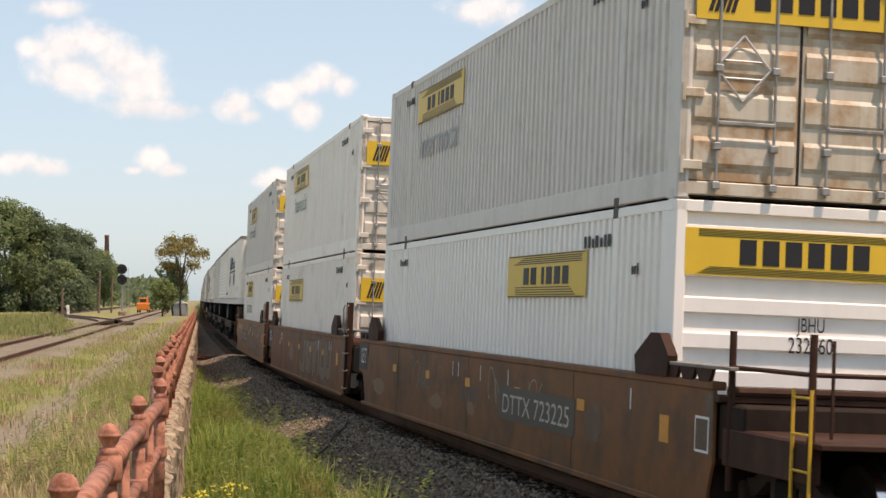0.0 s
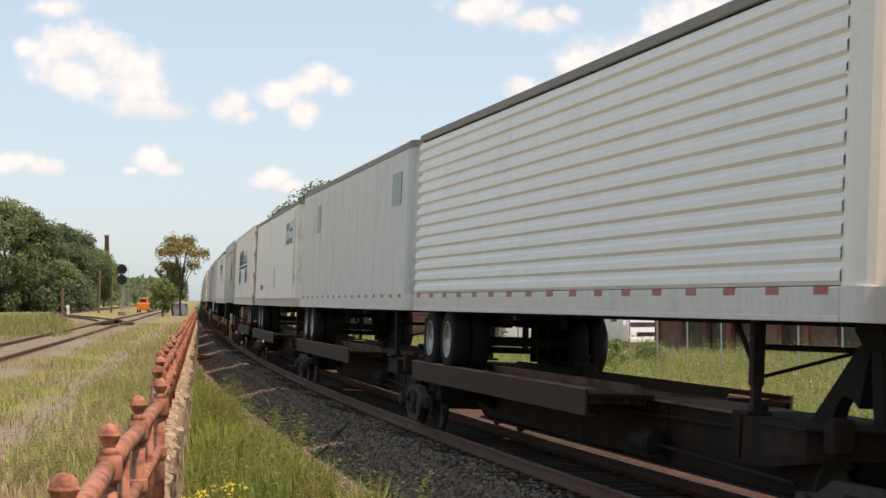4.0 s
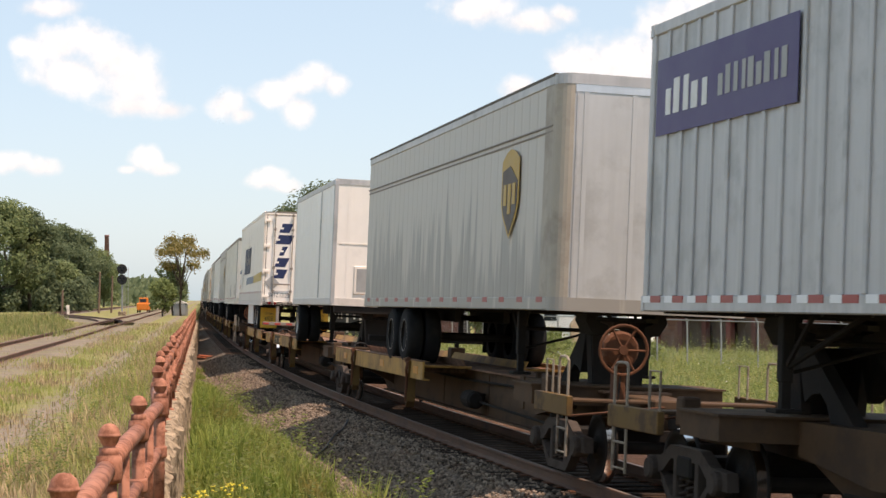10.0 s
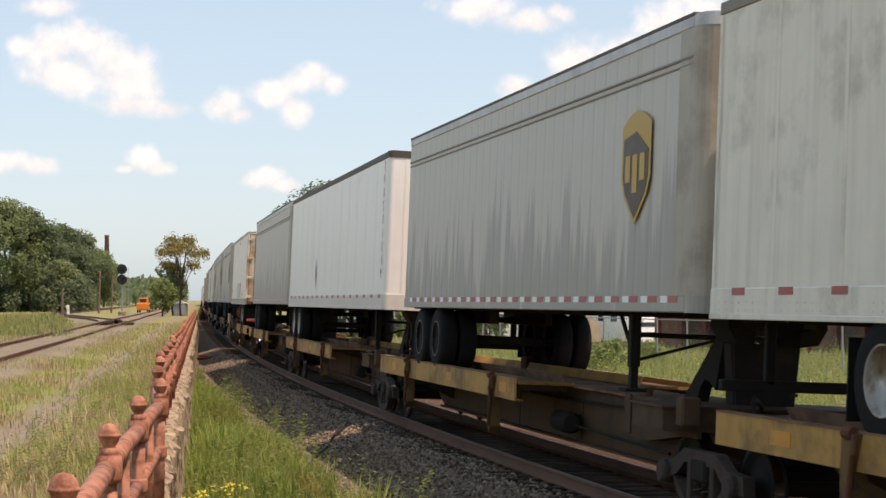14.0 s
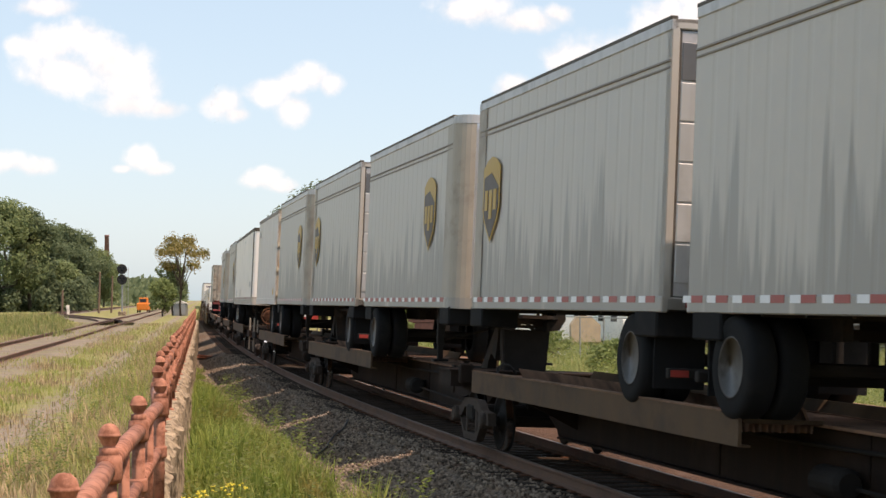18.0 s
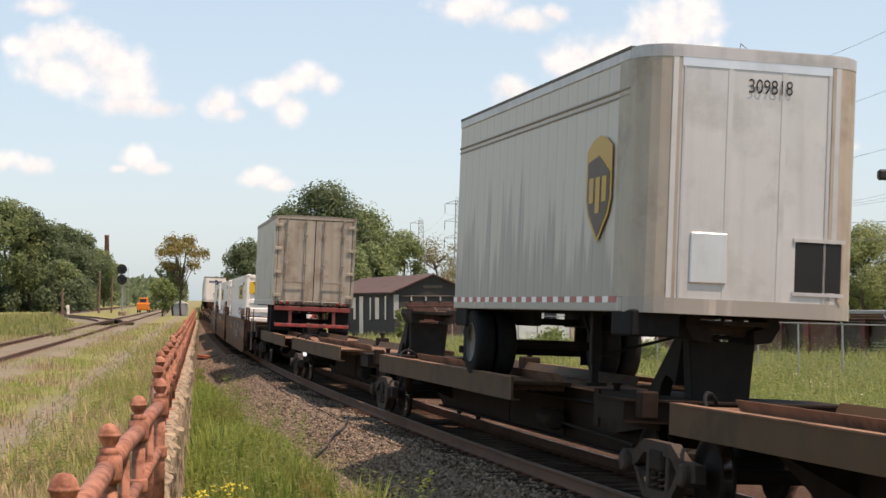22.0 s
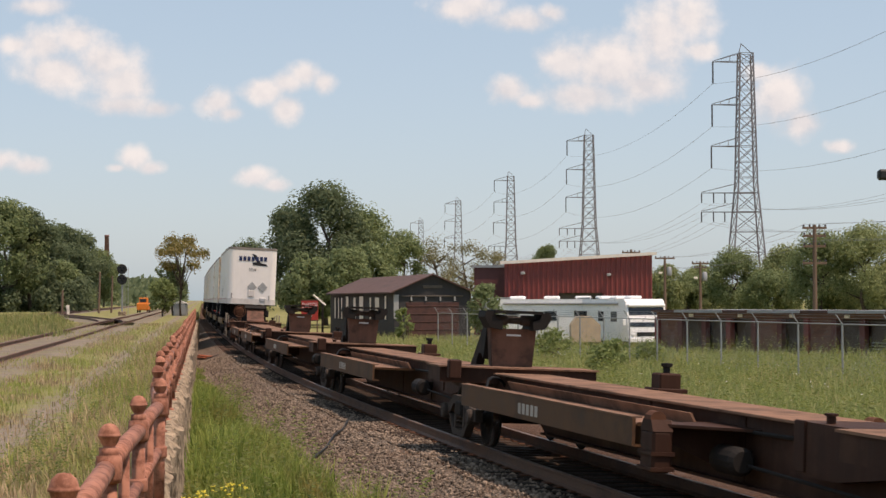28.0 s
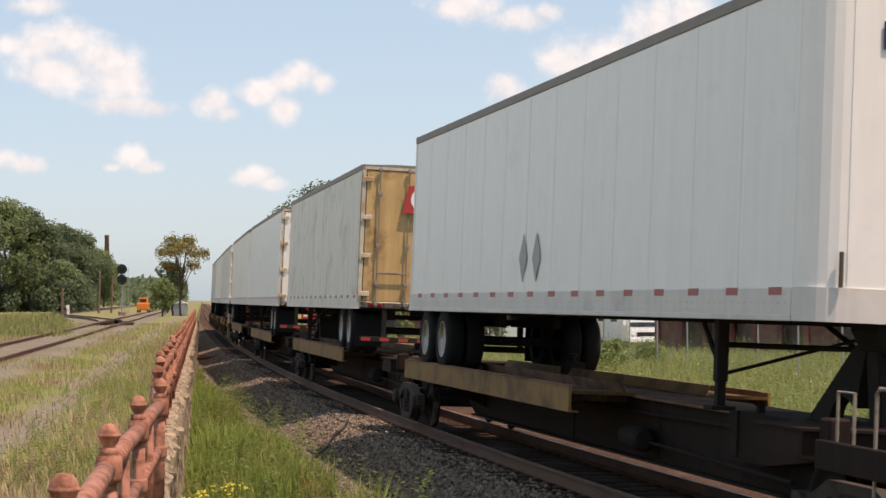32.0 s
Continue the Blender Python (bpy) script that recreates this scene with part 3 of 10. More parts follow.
# ---- grass ----
def grass_material(name, a, b, tip, lo=0.45, hi=0.65):
    m = bpy.data.materials.new(name)
    m.use_nodes = True
    N, L = m.node_tree.nodes, m.node_tree.links
    bs = N["Principled BSDF"]
    ge = N.new("ShaderNodeNewGeometry")
    tc = N.new("ShaderNodeTexCoord")
    no = N.new("ShaderNodeTexNoise")
    no.inputs["Scale"].default_value = 0.8
    L.new(tc.outputs["Object"], no.inputs["Vector"])
    x = N.new("ShaderNodeMix"); x.data_type = "RGBA"
    x.inputs["A"].default_value, x.inputs["B"].default_value = (*a, 1), (*b, 1)
    L.new(ge.outputs["Random Per Island"], x.inputs["Factor"])
    y = N.new("ShaderNodeMix"); y.data_type = "RGBA"
    r = N.new("ShaderNodeMapRange")
    r.inputs["From Min"].default_value, r.inputs["From Max"].default_value, r.inputs["To Max"].default_value = lo, hi, 0.85
    L.new(no.outputs["Fac"], r.inputs["Value"])
    L.new(r.outputs[0], y.inputs["Factor"])
    L.new(x.outputs["Result"], y.inputs["A"])
    y.inputs["B"].default_value = (*tip, 1)
    L.new(y.outputs["Result"], bs.inputs["Base Color"])
    bs.inputs["Roughness"].default_value = 0.7
    bs.inputs["Specular IOR Level"].default_value = 0.2
    tr = N.new("ShaderNodeBsdfTranslucent")
    L.new(y.outputs["Result"], tr.inputs["Color"])
    ms = N.new("ShaderNodeMixShader")
    ms.inputs[0].default_value = 0.48
    L.new(bs.outputs[0], ms.inputs[1])
    L.new(tr.outputs[0], ms.inputs[2])
    L.new(ms.outputs[0], N["Material Output"].inputs["Surface"])
    return m


GRASS_LUSH = grass_material("lush_grass_blades", (0.12, 0.195, 0.038), (0.365, 0.42, 0.11), (0.36, 0.30, 0.11), 0.52, 0.66)
GRASS_DRY = grass_material("dry_grass_blades", (0.27, 0.20, 0.115), (0.64, 0.47, 0.29), (0.34, 0.385, 0.10), 0.46, 0.56)
GRASS_ROUGH = grass_material("rough_grass_blades", (0.14, 0.185, 0.05), (0.33, 0.33, 0.13), (0.42, 0.35, 0.17), 0.46, 0.64)
GRASS_FIELD = grass_material("field_grass_blades", (0.18, 0.235, 0.075), (0.37, 0.395, 0.165), (0.42, 0.375, 0.18), 0.52, 0.64)


def blades(name, spots, mat, label, width=0.012):
    """Bent blades of grass; spots: x, y, z, height."""
    rnd = np.random.default_rng(len(spots))
    n = len(spots)
    sp = np.array(spots)
    a = rnd.uniform(0, 2 * math.pi, n)
    lean = rnd.uniform(0.05, 0.55, n) * sp[:, 3]
    w = width * rnd.uniform(0.6, 1.4, n)
    dx, dy = np.cos(a), np.sin(a)
    V = np.zeros((n, 5, 3))
    for k, (h, l, ww) in enumerate(((0, 0, 1), (0, 0, -1), (0.6, 0.35, 0.75), (0.6, 0.35, -0.75), (1.0, 1.0, 0))):
        V[:, k, 0] = sp[:, 0] + dx * lean * l - dy * w * ww
        V[:, k, 1] = sp[:, 1] + dy * lean * l + dx * w * ww
        V[:, k, 2] = sp[:, 2] + sp[:, 3] * h * (1 - 0.15 * l)
    verts = V.reshape(-1, 3).tolist()
    F = []
    for i in range(n):
        o = i * 5
        F += [(o, o + 1, o + 3, o + 2), (o + 2, o + 3, o + 4)]
    me = quick(name, verts, F)
    me.materials.append(mat)
    return tagged(new(name, me), label, "grass", kind="stuff")


def scatter(n, y0, y1, lo, hi, rnd, power=1.0):
    """Places between two lines that run with y, thicker close by."""
    out = []
    while len(out) < n:
        y = y0 + (y1 - y0) * rnd.random() ** power
        a, b = lo(y), hi(y)
        out.append((a + (b - a) * rnd.random(), y))
    return out


def build_grass():
    rnd = random.Random(5)
    wild = lambda x, y, k=0.35: noise.noise(Vector((x * k, y * k * 0.6, 1.7)))
    spots = []
    for x, y in scatter(50000, 8.0, 75.0, lambda y: fence_x(y) + 0.25, lambda y: max(fence_x(y) + 0.7, track_x(y) - 3.1), rnd, 1.5):
        u = x - track_x(y)
        if u > -3.35 + 0.5 * wild(x, y, 1.1): continue
        k = max(0.1, min(1.0, (-3.05 - u) / 1.0))
        h = (0.26 + 0.85 * max(0.0, wild(x, y, 0.75) + 0.3)) * (0.35 + 0.65 * k) * rnd.uniform(0.6, 1.3)
        if y > 42 and rnd.random() < (y - 42) / 30: continue
        spots.append((x, y, LOW - 0.02, h))
    blades("tall_grass", spots, GRASS_LUSH, "tall lush green grass between the wall and the track", 0.011)
    spots = []
    for x, y in scatter(120000, 9.0, 110.0, lambda y: fence_x(y) - 0.30 * y + 0.2, lambda y: fence_x(y) - 0.08, rnd, 1.5):
        u = x - fence_x(y)
        w = wild(x, y)
        bare = min(abs(u + 1.6), abs(u + 3.7))
        bare += 0.5 * noise.noise(Vector((x * 0.9, y * 0.5, 9.0)))
        if bare < 0.42 and rnd.random() < 0.6: continue
        if u < -4.6 and u > -6.2 and rnd.random() < 0.85: continue
        if w < -0.15 and rnd.random() < 0.6: continue
        h = (0.10 + 0.24 * max(0, w + 0.2) + (0.30 * max(0.0, 1 + u / 1.6))) * rnd.uniform(0.5, 1.35)
        spots.append((x, y, LEVEL - 0.01, h))
    blades("verge_grass", spots, GRASS_DRY, "short dry grass and weeds on the gravel verge", 0.0075)
    spots = []
    for x, y in scatter(62000, 30.0, 125.0, lambda y: track_x(y) + 5.0, lambda y: max(track_x(y) + 6, 0.268 * y + 1), rnd, 0.8):
        h = rnd.uniform(0.3, 0.75) * (1 + 0.6 * max(0.0, wild(x, y, 0.12)))
        spots.append((x, y, ground_z(x, y) - 0.02, h))
    blades("meadow_grass", spots, GRASS_FIELD, "high green meadow grass before the chain-link fence", 0.018)

    spots = []
    for x, y in scatter(16000, 68.0, 150.0, lambda y: -0.262 * y, lambda y: -0.208 * y, rnd, 0.8):
        edge = max(0.0, min(1.0, (-0.211 + 0.012 * wild(x, y, 0.5) - x / y) / 0.014)) * min(1.0, (153 - y) / 25)
        w = wild(x, y, 0.6)
        if rnd.random() > edge + 0.12 or (w < -0.2 and rnd.random() < 0.5): continue
        spots.append((x, y, LEVEL - 0.02, rnd.uniform(0.3, 0.95) * (0.75 + 0.9 * max(-0.3, w)) * (0.3 + 0.7 * edge)))
    blades("rough_grass", spots, GRASS_ROUGH, "tall rough grass beyond the side track", 0.022)
    # leafy weeds: a stalk with leaves along it
    V, F = [], []
    for side, n in ((0, 900), (1, 1100), (2, 2600)):
        lo, hi = ((lambda y: fence_x(y) + 0.3), (lambda y: max(fence_x(y) + 0.6, track_x(y) - 3.0))) if side == 0 else ((lambda y: fence_x(y) - 1.35), (lambda y: fence_x(y) - 0.15))
        if side == 2: lo, hi = (lambda y: track_x(y) + 5.5), (lambda y: max(track_x(y) + 7, 0.27 * y + 1))
        for x, y in scatter(n, *((13.0, 46.0) if side < 2 else (30.0, 96.0)), lo, hi, rnd, 1.3 if side < 2 else 0.9):
            if wild(x, y, 0.8) < -0.1: continue
            z = (LOW, LEVEL, ground_z(x, y))[side]
            h = (rnd.uniform(0.35, 0.95), rnd.uniform(0.15, 0.42), rnd.uniform(0.6, 1.3))[side]
            lx, ly = rnd.uniform(-0.15, 0.15) * h, rnd.uniform(-0.15, 0.15) * h
            for j in range(13):
                k = (j + 1) / 13
                a = 2.4 * j + x
                p = Vector((x + lx * k, y + ly * k, z + h * k))
                u = Vector((math.cos(a), math.sin(a), 0.35)) * h * 0.16 * (1.2 - 0.7 * k)
                v = Vector((-math.sin(a), math.cos(a), 0)) * h * 0.035
                o = len(V)
                V += [tuple(p), tuple(p + u * 0.5 + v), tuple(p + u), tuple(p + u * 0.5 - v)]
                F.append((o, o + 1, o + 2, o + 3))
    me = quick("leafy_weeds", V, F)
    me.materials.append(WEED_LEAF)
    tagged(new("leafy_weeds", me), "upright leafy green weeds among the grass", "weeds", kind="stuff")
    V, F = [], []
    for x, y in scatter(170, 34.0, 92.0, lambda y: track_x(y) + 5.5, lambda y: max(track_x(y) + 7, 0.27 * y + 1), rnd, 0.9):
        if wild(x, y, 0.3) < 0.02: continue
        p = Vector((x, y, ground_z(x, y) + rnd.uniform(0.45, 0.9)))
        o = len(V)
        for k in range(6): V.append(tuple(p + Vector((0.016 * math.cos(k * 1.047), 0.01 * math.sin(k * 1.047), 0.009 * math.sin(k * 1.047)))))
        F.append(tuple(range(o, o + 6)))
    me = quick("white_wildflowers", V, F)
    me.materials.append(WHITE_MARK)
    tagged(new("white_wildflowers", me), "small white flower heads in the meadow", "flowers", kind="stuff")


WEED_LEAF = grass_material("weed_leaves", (0.10, 0.15, 0.03), (0.24, 0.27, 0.08), (0.19, 0.20, 0.07))
build_grass()


# ---- trees ----
def leaf_material(name, a, b):
    m = grass_material(name, a, b, tuple((p + q) / 2 for p, q in zip(a, b)))
    return m


# The first four leaf colours are lightened to stand in for distance haze.
LEAF_DARK = leaf_material("dark_green_leaves", (0.085, 0.12, 0.065), (0.215, 0.26, 0.14))
LEAF_MID = leaf_material("green_leaves", (0.115, 0.16, 0.068), (0.31, 0.36, 0.17))
LEAF_LIGHT = leaf_material("light_green_leaves", (0.14, 0.19, 0.065), (0.29, 0.335, 0.135))
LEAF_HAZED = leaf_material("haze_paled_olive_leaves", (0.17, 0.21, 0.09), (0.41, 0.445, 0.215))
LEAF_OLIVE = leaf_material("thin_olive_leaves", (0.15, 0.145, 0.07), (0.34, 0.31, 0.17))
LEAF_TAN = leaf_material("yellowing_leaves", (0.13, 0.14, 0.045), (0.42, 0.31, 0.12))
BARK = material("tree_bark", (0.10, 0.075, 0.055), 0.9, vary=0.3, bump=0.4, stretch=(1, 1, 0.2))


def leaf_mesh(name, lumps, n, leaf, seed, squash=0.85, floor_=None):
    """Single pointed leaves spread over round clumps (centre, radius), thickest at their skins."""
    rnd = np.random.default_rng(seed)
    c = np.array([tuple(p) for p, r in lumps])
    r = np.array([r for p, r in lumps])
    i = np.arange(n) % len(lumps)
    d = rnd.normal(0, 1, (n, 3)) * np.array((1, 1, squash))
    d /= np.linalg.norm(d, axis=1)[:, None]
    p = c[i] + d * (r[i] * rnd.random(n) ** 0.4)[:, None]
    if floor_ is not None: p[:, 2] = np.maximum(p[:, 2], floor_)
    nrm = d + rnd.uniform(-1, 1, (n, 3)) * 0.8 + np.array((0, 0, 0.28))
    nrm /= np.linalg.norm(nrm, axis=1)[:, None]
    u = np.cross(nrm, rnd.normal(0, 1, (n, 3)))
    u /= np.linalg.norm(u, axis=1)[:, None]
    w = np.cross(nrm, u)
    s = (leaf * rnd.uniform(0.5, 1.3, n))[:, None]
    V = np.stack([p - u * s, p + w * s * 0.45 + nrm * s * 0.15, p + u * s, p - w * s * 0.45 - nrm * s * 0.1], 1).reshape(-1, 3)
    return quick(name, V.tolist(), np.arange(4 * n).reshape(-1, 4).tolist())


def tree(name, x, y, height, radius, mat, label, seed, leaves=2600, leaf=0.32, low=0.25, gaps=0.0, trunk_r=None, flat=1.0, fan=False):
    """A trunk with limbs and a crown of leaf clusters round the limbs' ends."""
    rnd = random.Random(seed)
    z0 = ground_z(x, y)
    t = thing(name, label, "tree", m=pose(x, y, z0))
    tr = trunk_r or 0.022 * height
    b = Build()
    top = height * 0.72
    wob = [Vector((rnd.uniform(-0.15, 0.15) * k, rnd.uniform(-0.15, 0.15) * k, top * k / 5 - (0.3 if k == 0 else 0))) for k in range(6)]
    b.tube(wob, tr, 8, tr * 0.35)
    ends = []
    if fan:
        # limbs that rise steeply from the lower trunk and spread into a flat crown
        for i in range(16):
            a = 2.4 * i
            far = (0.25 + 0.75 * (i % 4) / 3) * radius
            p0 = Vector((0, 0, height * (0.22 + 0.02 * i)))
            p2 = Vector((math.cos(a) * far, math.sin(a) * far * 0.8, height * (1.0 - 0.16 * (far / radius) ** 2 - (0.28 if i % 4 == 1 else 0.0)) - 0.3))
            p1 = p0.lerp(p2, 0.55) + Vector((0, 0, height * 0.07))
            b.tube([p0, p1, p2], tr * 0.45, 6, tr * 0.1)
            ends += [p2, p1.lerp(p2, 0.7)]
    for i in range(0 if fan else 13):
        k = rnd.uniform(low + 0.05, 0.98)
        h = k * top
        a = rnd.uniform(0, 6.28)
        reach = radius * rnd.uniform(0.55, 0.95) * (1.05 - 0.5 * abs(k - 0.5))
        p0 = wob[min(5, int(k * 5))].copy()
        p0.z = h
        p1 = p0 + Vector((math.cos(a) * reach * 0.5, math.sin(a) * reach * 0.5, height * 0.07))
        p2 = p0 + Vector((math.cos(a) * reach, math.sin(a) * reach, height * rnd.uniform(0.08, 0.2) * flat))
        b.tube([p0, p1, p2], tr * 0.4, 6, tr * 0.1)
        ends += [p2, p1.lerp(p2, 0.4)]
    if not fan and not gaps:
        for i in range(18):
            a, w = rnd.uniform(0, 6.28), rnd.uniform(-0.5, 1.4)
            ends.append(Vector((math.cos(a) * math.cos(w) * radius * 0.72, math.sin(a) * math.cos(w) * radius * 0.72, height * ((1 + low) / 2 + math.sin(w) * (1 - low) * 0.42))))
    if not fan: ends += [Vector((rnd.uniform(-0.3, 0.3) * radius, rnd.uniform(-0.3, 0.3) * radius, height * rnd.uniform(0.8, 0.93))) for _ in range(5)]
    part("trunk", b, BARK, t, smooth=True)
    lumps = []
    for e in ends:
        if rnd.random() < gaps: continue
        r = radius * (rnd.uniform(0.18, 0.34) if fan else rnd.uniform(0.26, 0.48))
        lumps.append((e + Vector((0, 0, r * 0.1)), r))
    me = leaf_mesh("crown", lumps, leaves, leaf, seed, 0.45 if fan else 0.85, height * low * 0.8)
    me.materials.append(mat)
    part("crown", me, mat, t)
    return t


def thicket(name, ends, height, depth, n, leaf, mat, label, seed):
    """Undergrowth along a line: clumps of leaves from the ground up, with an uneven top."""
    rnd = random.Random(seed)
    (xa, ya), (xb, yb) = ends
    run = math.hypot(xb - xa, yb - ya)
    clumps = []
    for k in range(int(run / 0.9)):
        f = rnd.random()
        d = rnd.uniform(0, depth)
        x, y = xa + (xb - xa) * f, ya + (yb - ya) * f + d
        top = height * (0.55 + 0.45 * (0.5 + 0.9 * noise.noise(Vector((x * 0.16, y * 0.05, seed))))) * (0.75 + 0.25 * d / depth)
        z = 0.0
        while z < top:
            clumps.append((Vector((x + rnd.uniform(-0.6, 0.6), y + rnd.uniform(-0.6, 0.6), ground_z(x, y) + z)), rnd.uniform(0.8, 1.5)))
            z += rnd.uniform(0.7, 1.2)
    me = leaf_mesh(name, clumps, n, leaf, seed, 1.0)
    me.materials.append(mat)
    return tagged(new(name, me), label, "undergrowth", kind="stuff")


def build_trees():
    thicket("undergrowth", ((-58, 216), (-46, 224)), 5.0, 10, 22000, 0.26, LEAF_DARK, "dense shaded undergrowth along the wood's edge", 3)
    thicket("undergrowth", ((-50, 228), (-66, 330)), 5.5, 6, 36000, 0.27, LEAF_DARK, "dense shaded undergrowth along the wood's edge", 4)
    thicket("undergrowth", ((24, 248), (64, 202)), 7.5, 10, 60000, 0.24, LEAF_HAZED, "thick green scrub below the trees beyond the yard", 5)
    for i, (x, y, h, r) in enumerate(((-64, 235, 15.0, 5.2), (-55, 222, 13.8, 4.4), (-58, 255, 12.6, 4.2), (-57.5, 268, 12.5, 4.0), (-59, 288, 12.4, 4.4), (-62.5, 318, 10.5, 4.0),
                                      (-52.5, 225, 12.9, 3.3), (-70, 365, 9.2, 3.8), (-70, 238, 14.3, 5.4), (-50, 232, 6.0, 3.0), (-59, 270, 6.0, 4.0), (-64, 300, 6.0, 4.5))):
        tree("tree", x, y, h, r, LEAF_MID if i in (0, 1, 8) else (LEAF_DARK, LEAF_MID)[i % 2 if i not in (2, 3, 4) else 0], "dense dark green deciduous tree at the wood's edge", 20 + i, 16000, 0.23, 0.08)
    tree("tree", -24.6, 166, 7.4, 3.1, LEAF_TAN, "spreading tree with thin yellowing leaves", 41, 4300, 0.13, 0.3, 0.2, 0.11, 0.4, fan=True)
    tree("bush", -25.0, 158, 3.3, 1.15, LEAF_LIGHT, "bright green bush below the tree", 42, 2600, 0.14, 0.05)
    tree("bush", -25.6, 168, 5.0, 1.4, LEAF_MID, "dark ivy-grown bush beside the trunk", 43, 2600, 0.16, 0.3)
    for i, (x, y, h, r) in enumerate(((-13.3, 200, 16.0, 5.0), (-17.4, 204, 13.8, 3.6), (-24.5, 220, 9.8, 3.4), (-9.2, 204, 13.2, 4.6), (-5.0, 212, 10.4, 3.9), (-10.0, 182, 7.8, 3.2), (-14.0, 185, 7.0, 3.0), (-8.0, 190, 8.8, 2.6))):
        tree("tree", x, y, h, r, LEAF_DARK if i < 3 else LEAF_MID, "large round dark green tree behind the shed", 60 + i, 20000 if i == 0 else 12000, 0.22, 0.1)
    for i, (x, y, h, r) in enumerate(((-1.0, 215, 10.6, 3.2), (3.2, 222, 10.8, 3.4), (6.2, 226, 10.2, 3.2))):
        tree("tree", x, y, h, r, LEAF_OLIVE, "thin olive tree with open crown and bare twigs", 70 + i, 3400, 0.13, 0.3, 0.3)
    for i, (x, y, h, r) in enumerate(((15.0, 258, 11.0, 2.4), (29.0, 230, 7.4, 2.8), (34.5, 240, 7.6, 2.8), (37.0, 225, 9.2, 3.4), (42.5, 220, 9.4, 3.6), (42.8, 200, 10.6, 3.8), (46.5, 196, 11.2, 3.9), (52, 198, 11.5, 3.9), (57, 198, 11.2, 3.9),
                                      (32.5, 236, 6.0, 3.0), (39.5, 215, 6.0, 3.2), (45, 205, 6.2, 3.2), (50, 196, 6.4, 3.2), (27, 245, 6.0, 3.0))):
        tree("tree", x, y, h, r, (LEAF_MID, LEAF_HAZED)[1 if i in (1, 2, 4, 6, 7, 8, 12) else 0], "green broadleaf tree beyond the yard", 80 + i, 15000, 0.17, 0.05)
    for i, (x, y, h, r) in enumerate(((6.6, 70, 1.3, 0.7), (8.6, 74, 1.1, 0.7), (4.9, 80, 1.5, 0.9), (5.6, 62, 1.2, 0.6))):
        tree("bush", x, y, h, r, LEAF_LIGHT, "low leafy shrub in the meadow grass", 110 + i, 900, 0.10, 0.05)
    tree("bush", 2.5, 104, 3.9, 1.15, LEAF_MID, "tall leafy shrub beside the motorhome", 95, 3000, 0.13, 0.08)
    tree("bush", -2.5, 113, 2.5, 0.5, LEAF_LIGHT, "small shrub before the shed door", 96, 500, 0.14, 0.05)
    rnd = random.Random(9)
    V, F = [], []
    for i in range(9000):
        k = rnd.random()
        y = 420 + 260 * rnd.random()
        x = -0.215 * y + 75 * rnd.random() * y / 420 - 12
        if -0.145 * y < x < -0.128 * y: continue
        h = (3.0 + 6.5 * (0.5 + 0.5 * noise.noise(Vector((x * 0.07, y * 0.03, 0.0))))) * (rnd.random() ** 0.5) * y / 480
        s = rnd.uniform(0.6, 1.3)
        p = Vector((x, y, 0.3 + h))
        u = Vector((rnd.uniform(-1, 1), rnd.uniform(-1, 1), rnd.uniform(-1, 1))).normalized()
        w = u.orthogonal().normalized()
        o = len(V)
        V += [tuple(p - u * s), tuple(p + w * s * 0.6), tuple(p + u * s), tuple(p - w * s * 0.6)]
        F.append((o, o + 1, o + 2, o + 3))
    me = quick("far_woods", V, F)
    me.materials.append(LEAF_DARK)
    tagged(new("far_woods", me), "distant hazy green woods along the line", "woods", kind="stuff")


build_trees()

# ---- parts that many vehicles share ----
HALF = 1.295       # half the width of a box
DECK = 1.12        # top of a spine car's wheel platforms
KEEP = {}


def shared(key, make):
    if key not in KEEP: KEEP[key] = make()
    return KEEP[key]


def tyre_mesh():
    b = Build()
    for x0 in (-0.30, 0.02):
        b.spin([(0.29, x0), (0.33, x0 + 0.01), (0.42, x0 - 0.005), (0.475, x0 + 0.02), (0.49, x0 + 0.06), (0.49, x0 + 0.22), (0.475, x0 + 0.26), (0.42, x0 + 0.285), (0.33, x0 + 0.27), (0.29, x0 + 0.28)], 28, "x", caps=False)
    return b.mesh("tyre", True)


HUB_DARK = material("dark_wheel_hub", (0.014, 0.012, 0.011), 0.85, 0.0, vary=0.3, spec=0.1, dirt=(0.035, 0.028, 0.022), dirt_amount=0.35, dirt_scale=9.0, bump=0.08)


def rim_mesh():
    b = Build().spin([(0.30, -0.295), (0.275, -0.30), (0.255, -0.22), (0.20, -0.13), (0.12, -0.12), (0.115, -0.24), (0.09, -0.26), (0.0001, -0.262)], 24, "x")
    for k in range(10):
        w = 2 * math.pi * k / 10
        b.tube([(-0.15, 0.17 * math.cos(w), 0.17 * math.sin(w)), (-0.185, 0.17 * math.cos(w), 0.17 * math.sin(w))], 0.016, 6)
    return b.mesh("rim", True)


def road_wheel(parent, x, y, z, side, rim_mat=None):
    """A pair of tyres on one hub, outside at the given side."""
    m = pose(x, y, z, 0, 0, 0 if side < 0 else 180)
    w = part("wheel", shared("tyre", tyre_mesh), TYRE, parent, m=m)
    rm = rim_mat or RIM
    def make():
        me = rim_mesh()
        me.materials.append(rm)
        me.materials.append(HUB_DARK)
        for p in me.polygons:
            # Faces inside the ring of a grey rim get the darker hub colour.
            if rm is RIM and math.hypot(p.center.y, p.center.z) < 0.262: p.material_index = 1
        return me
    part("rim", shared(("rim", rm.name), make), rm, w)
    return w


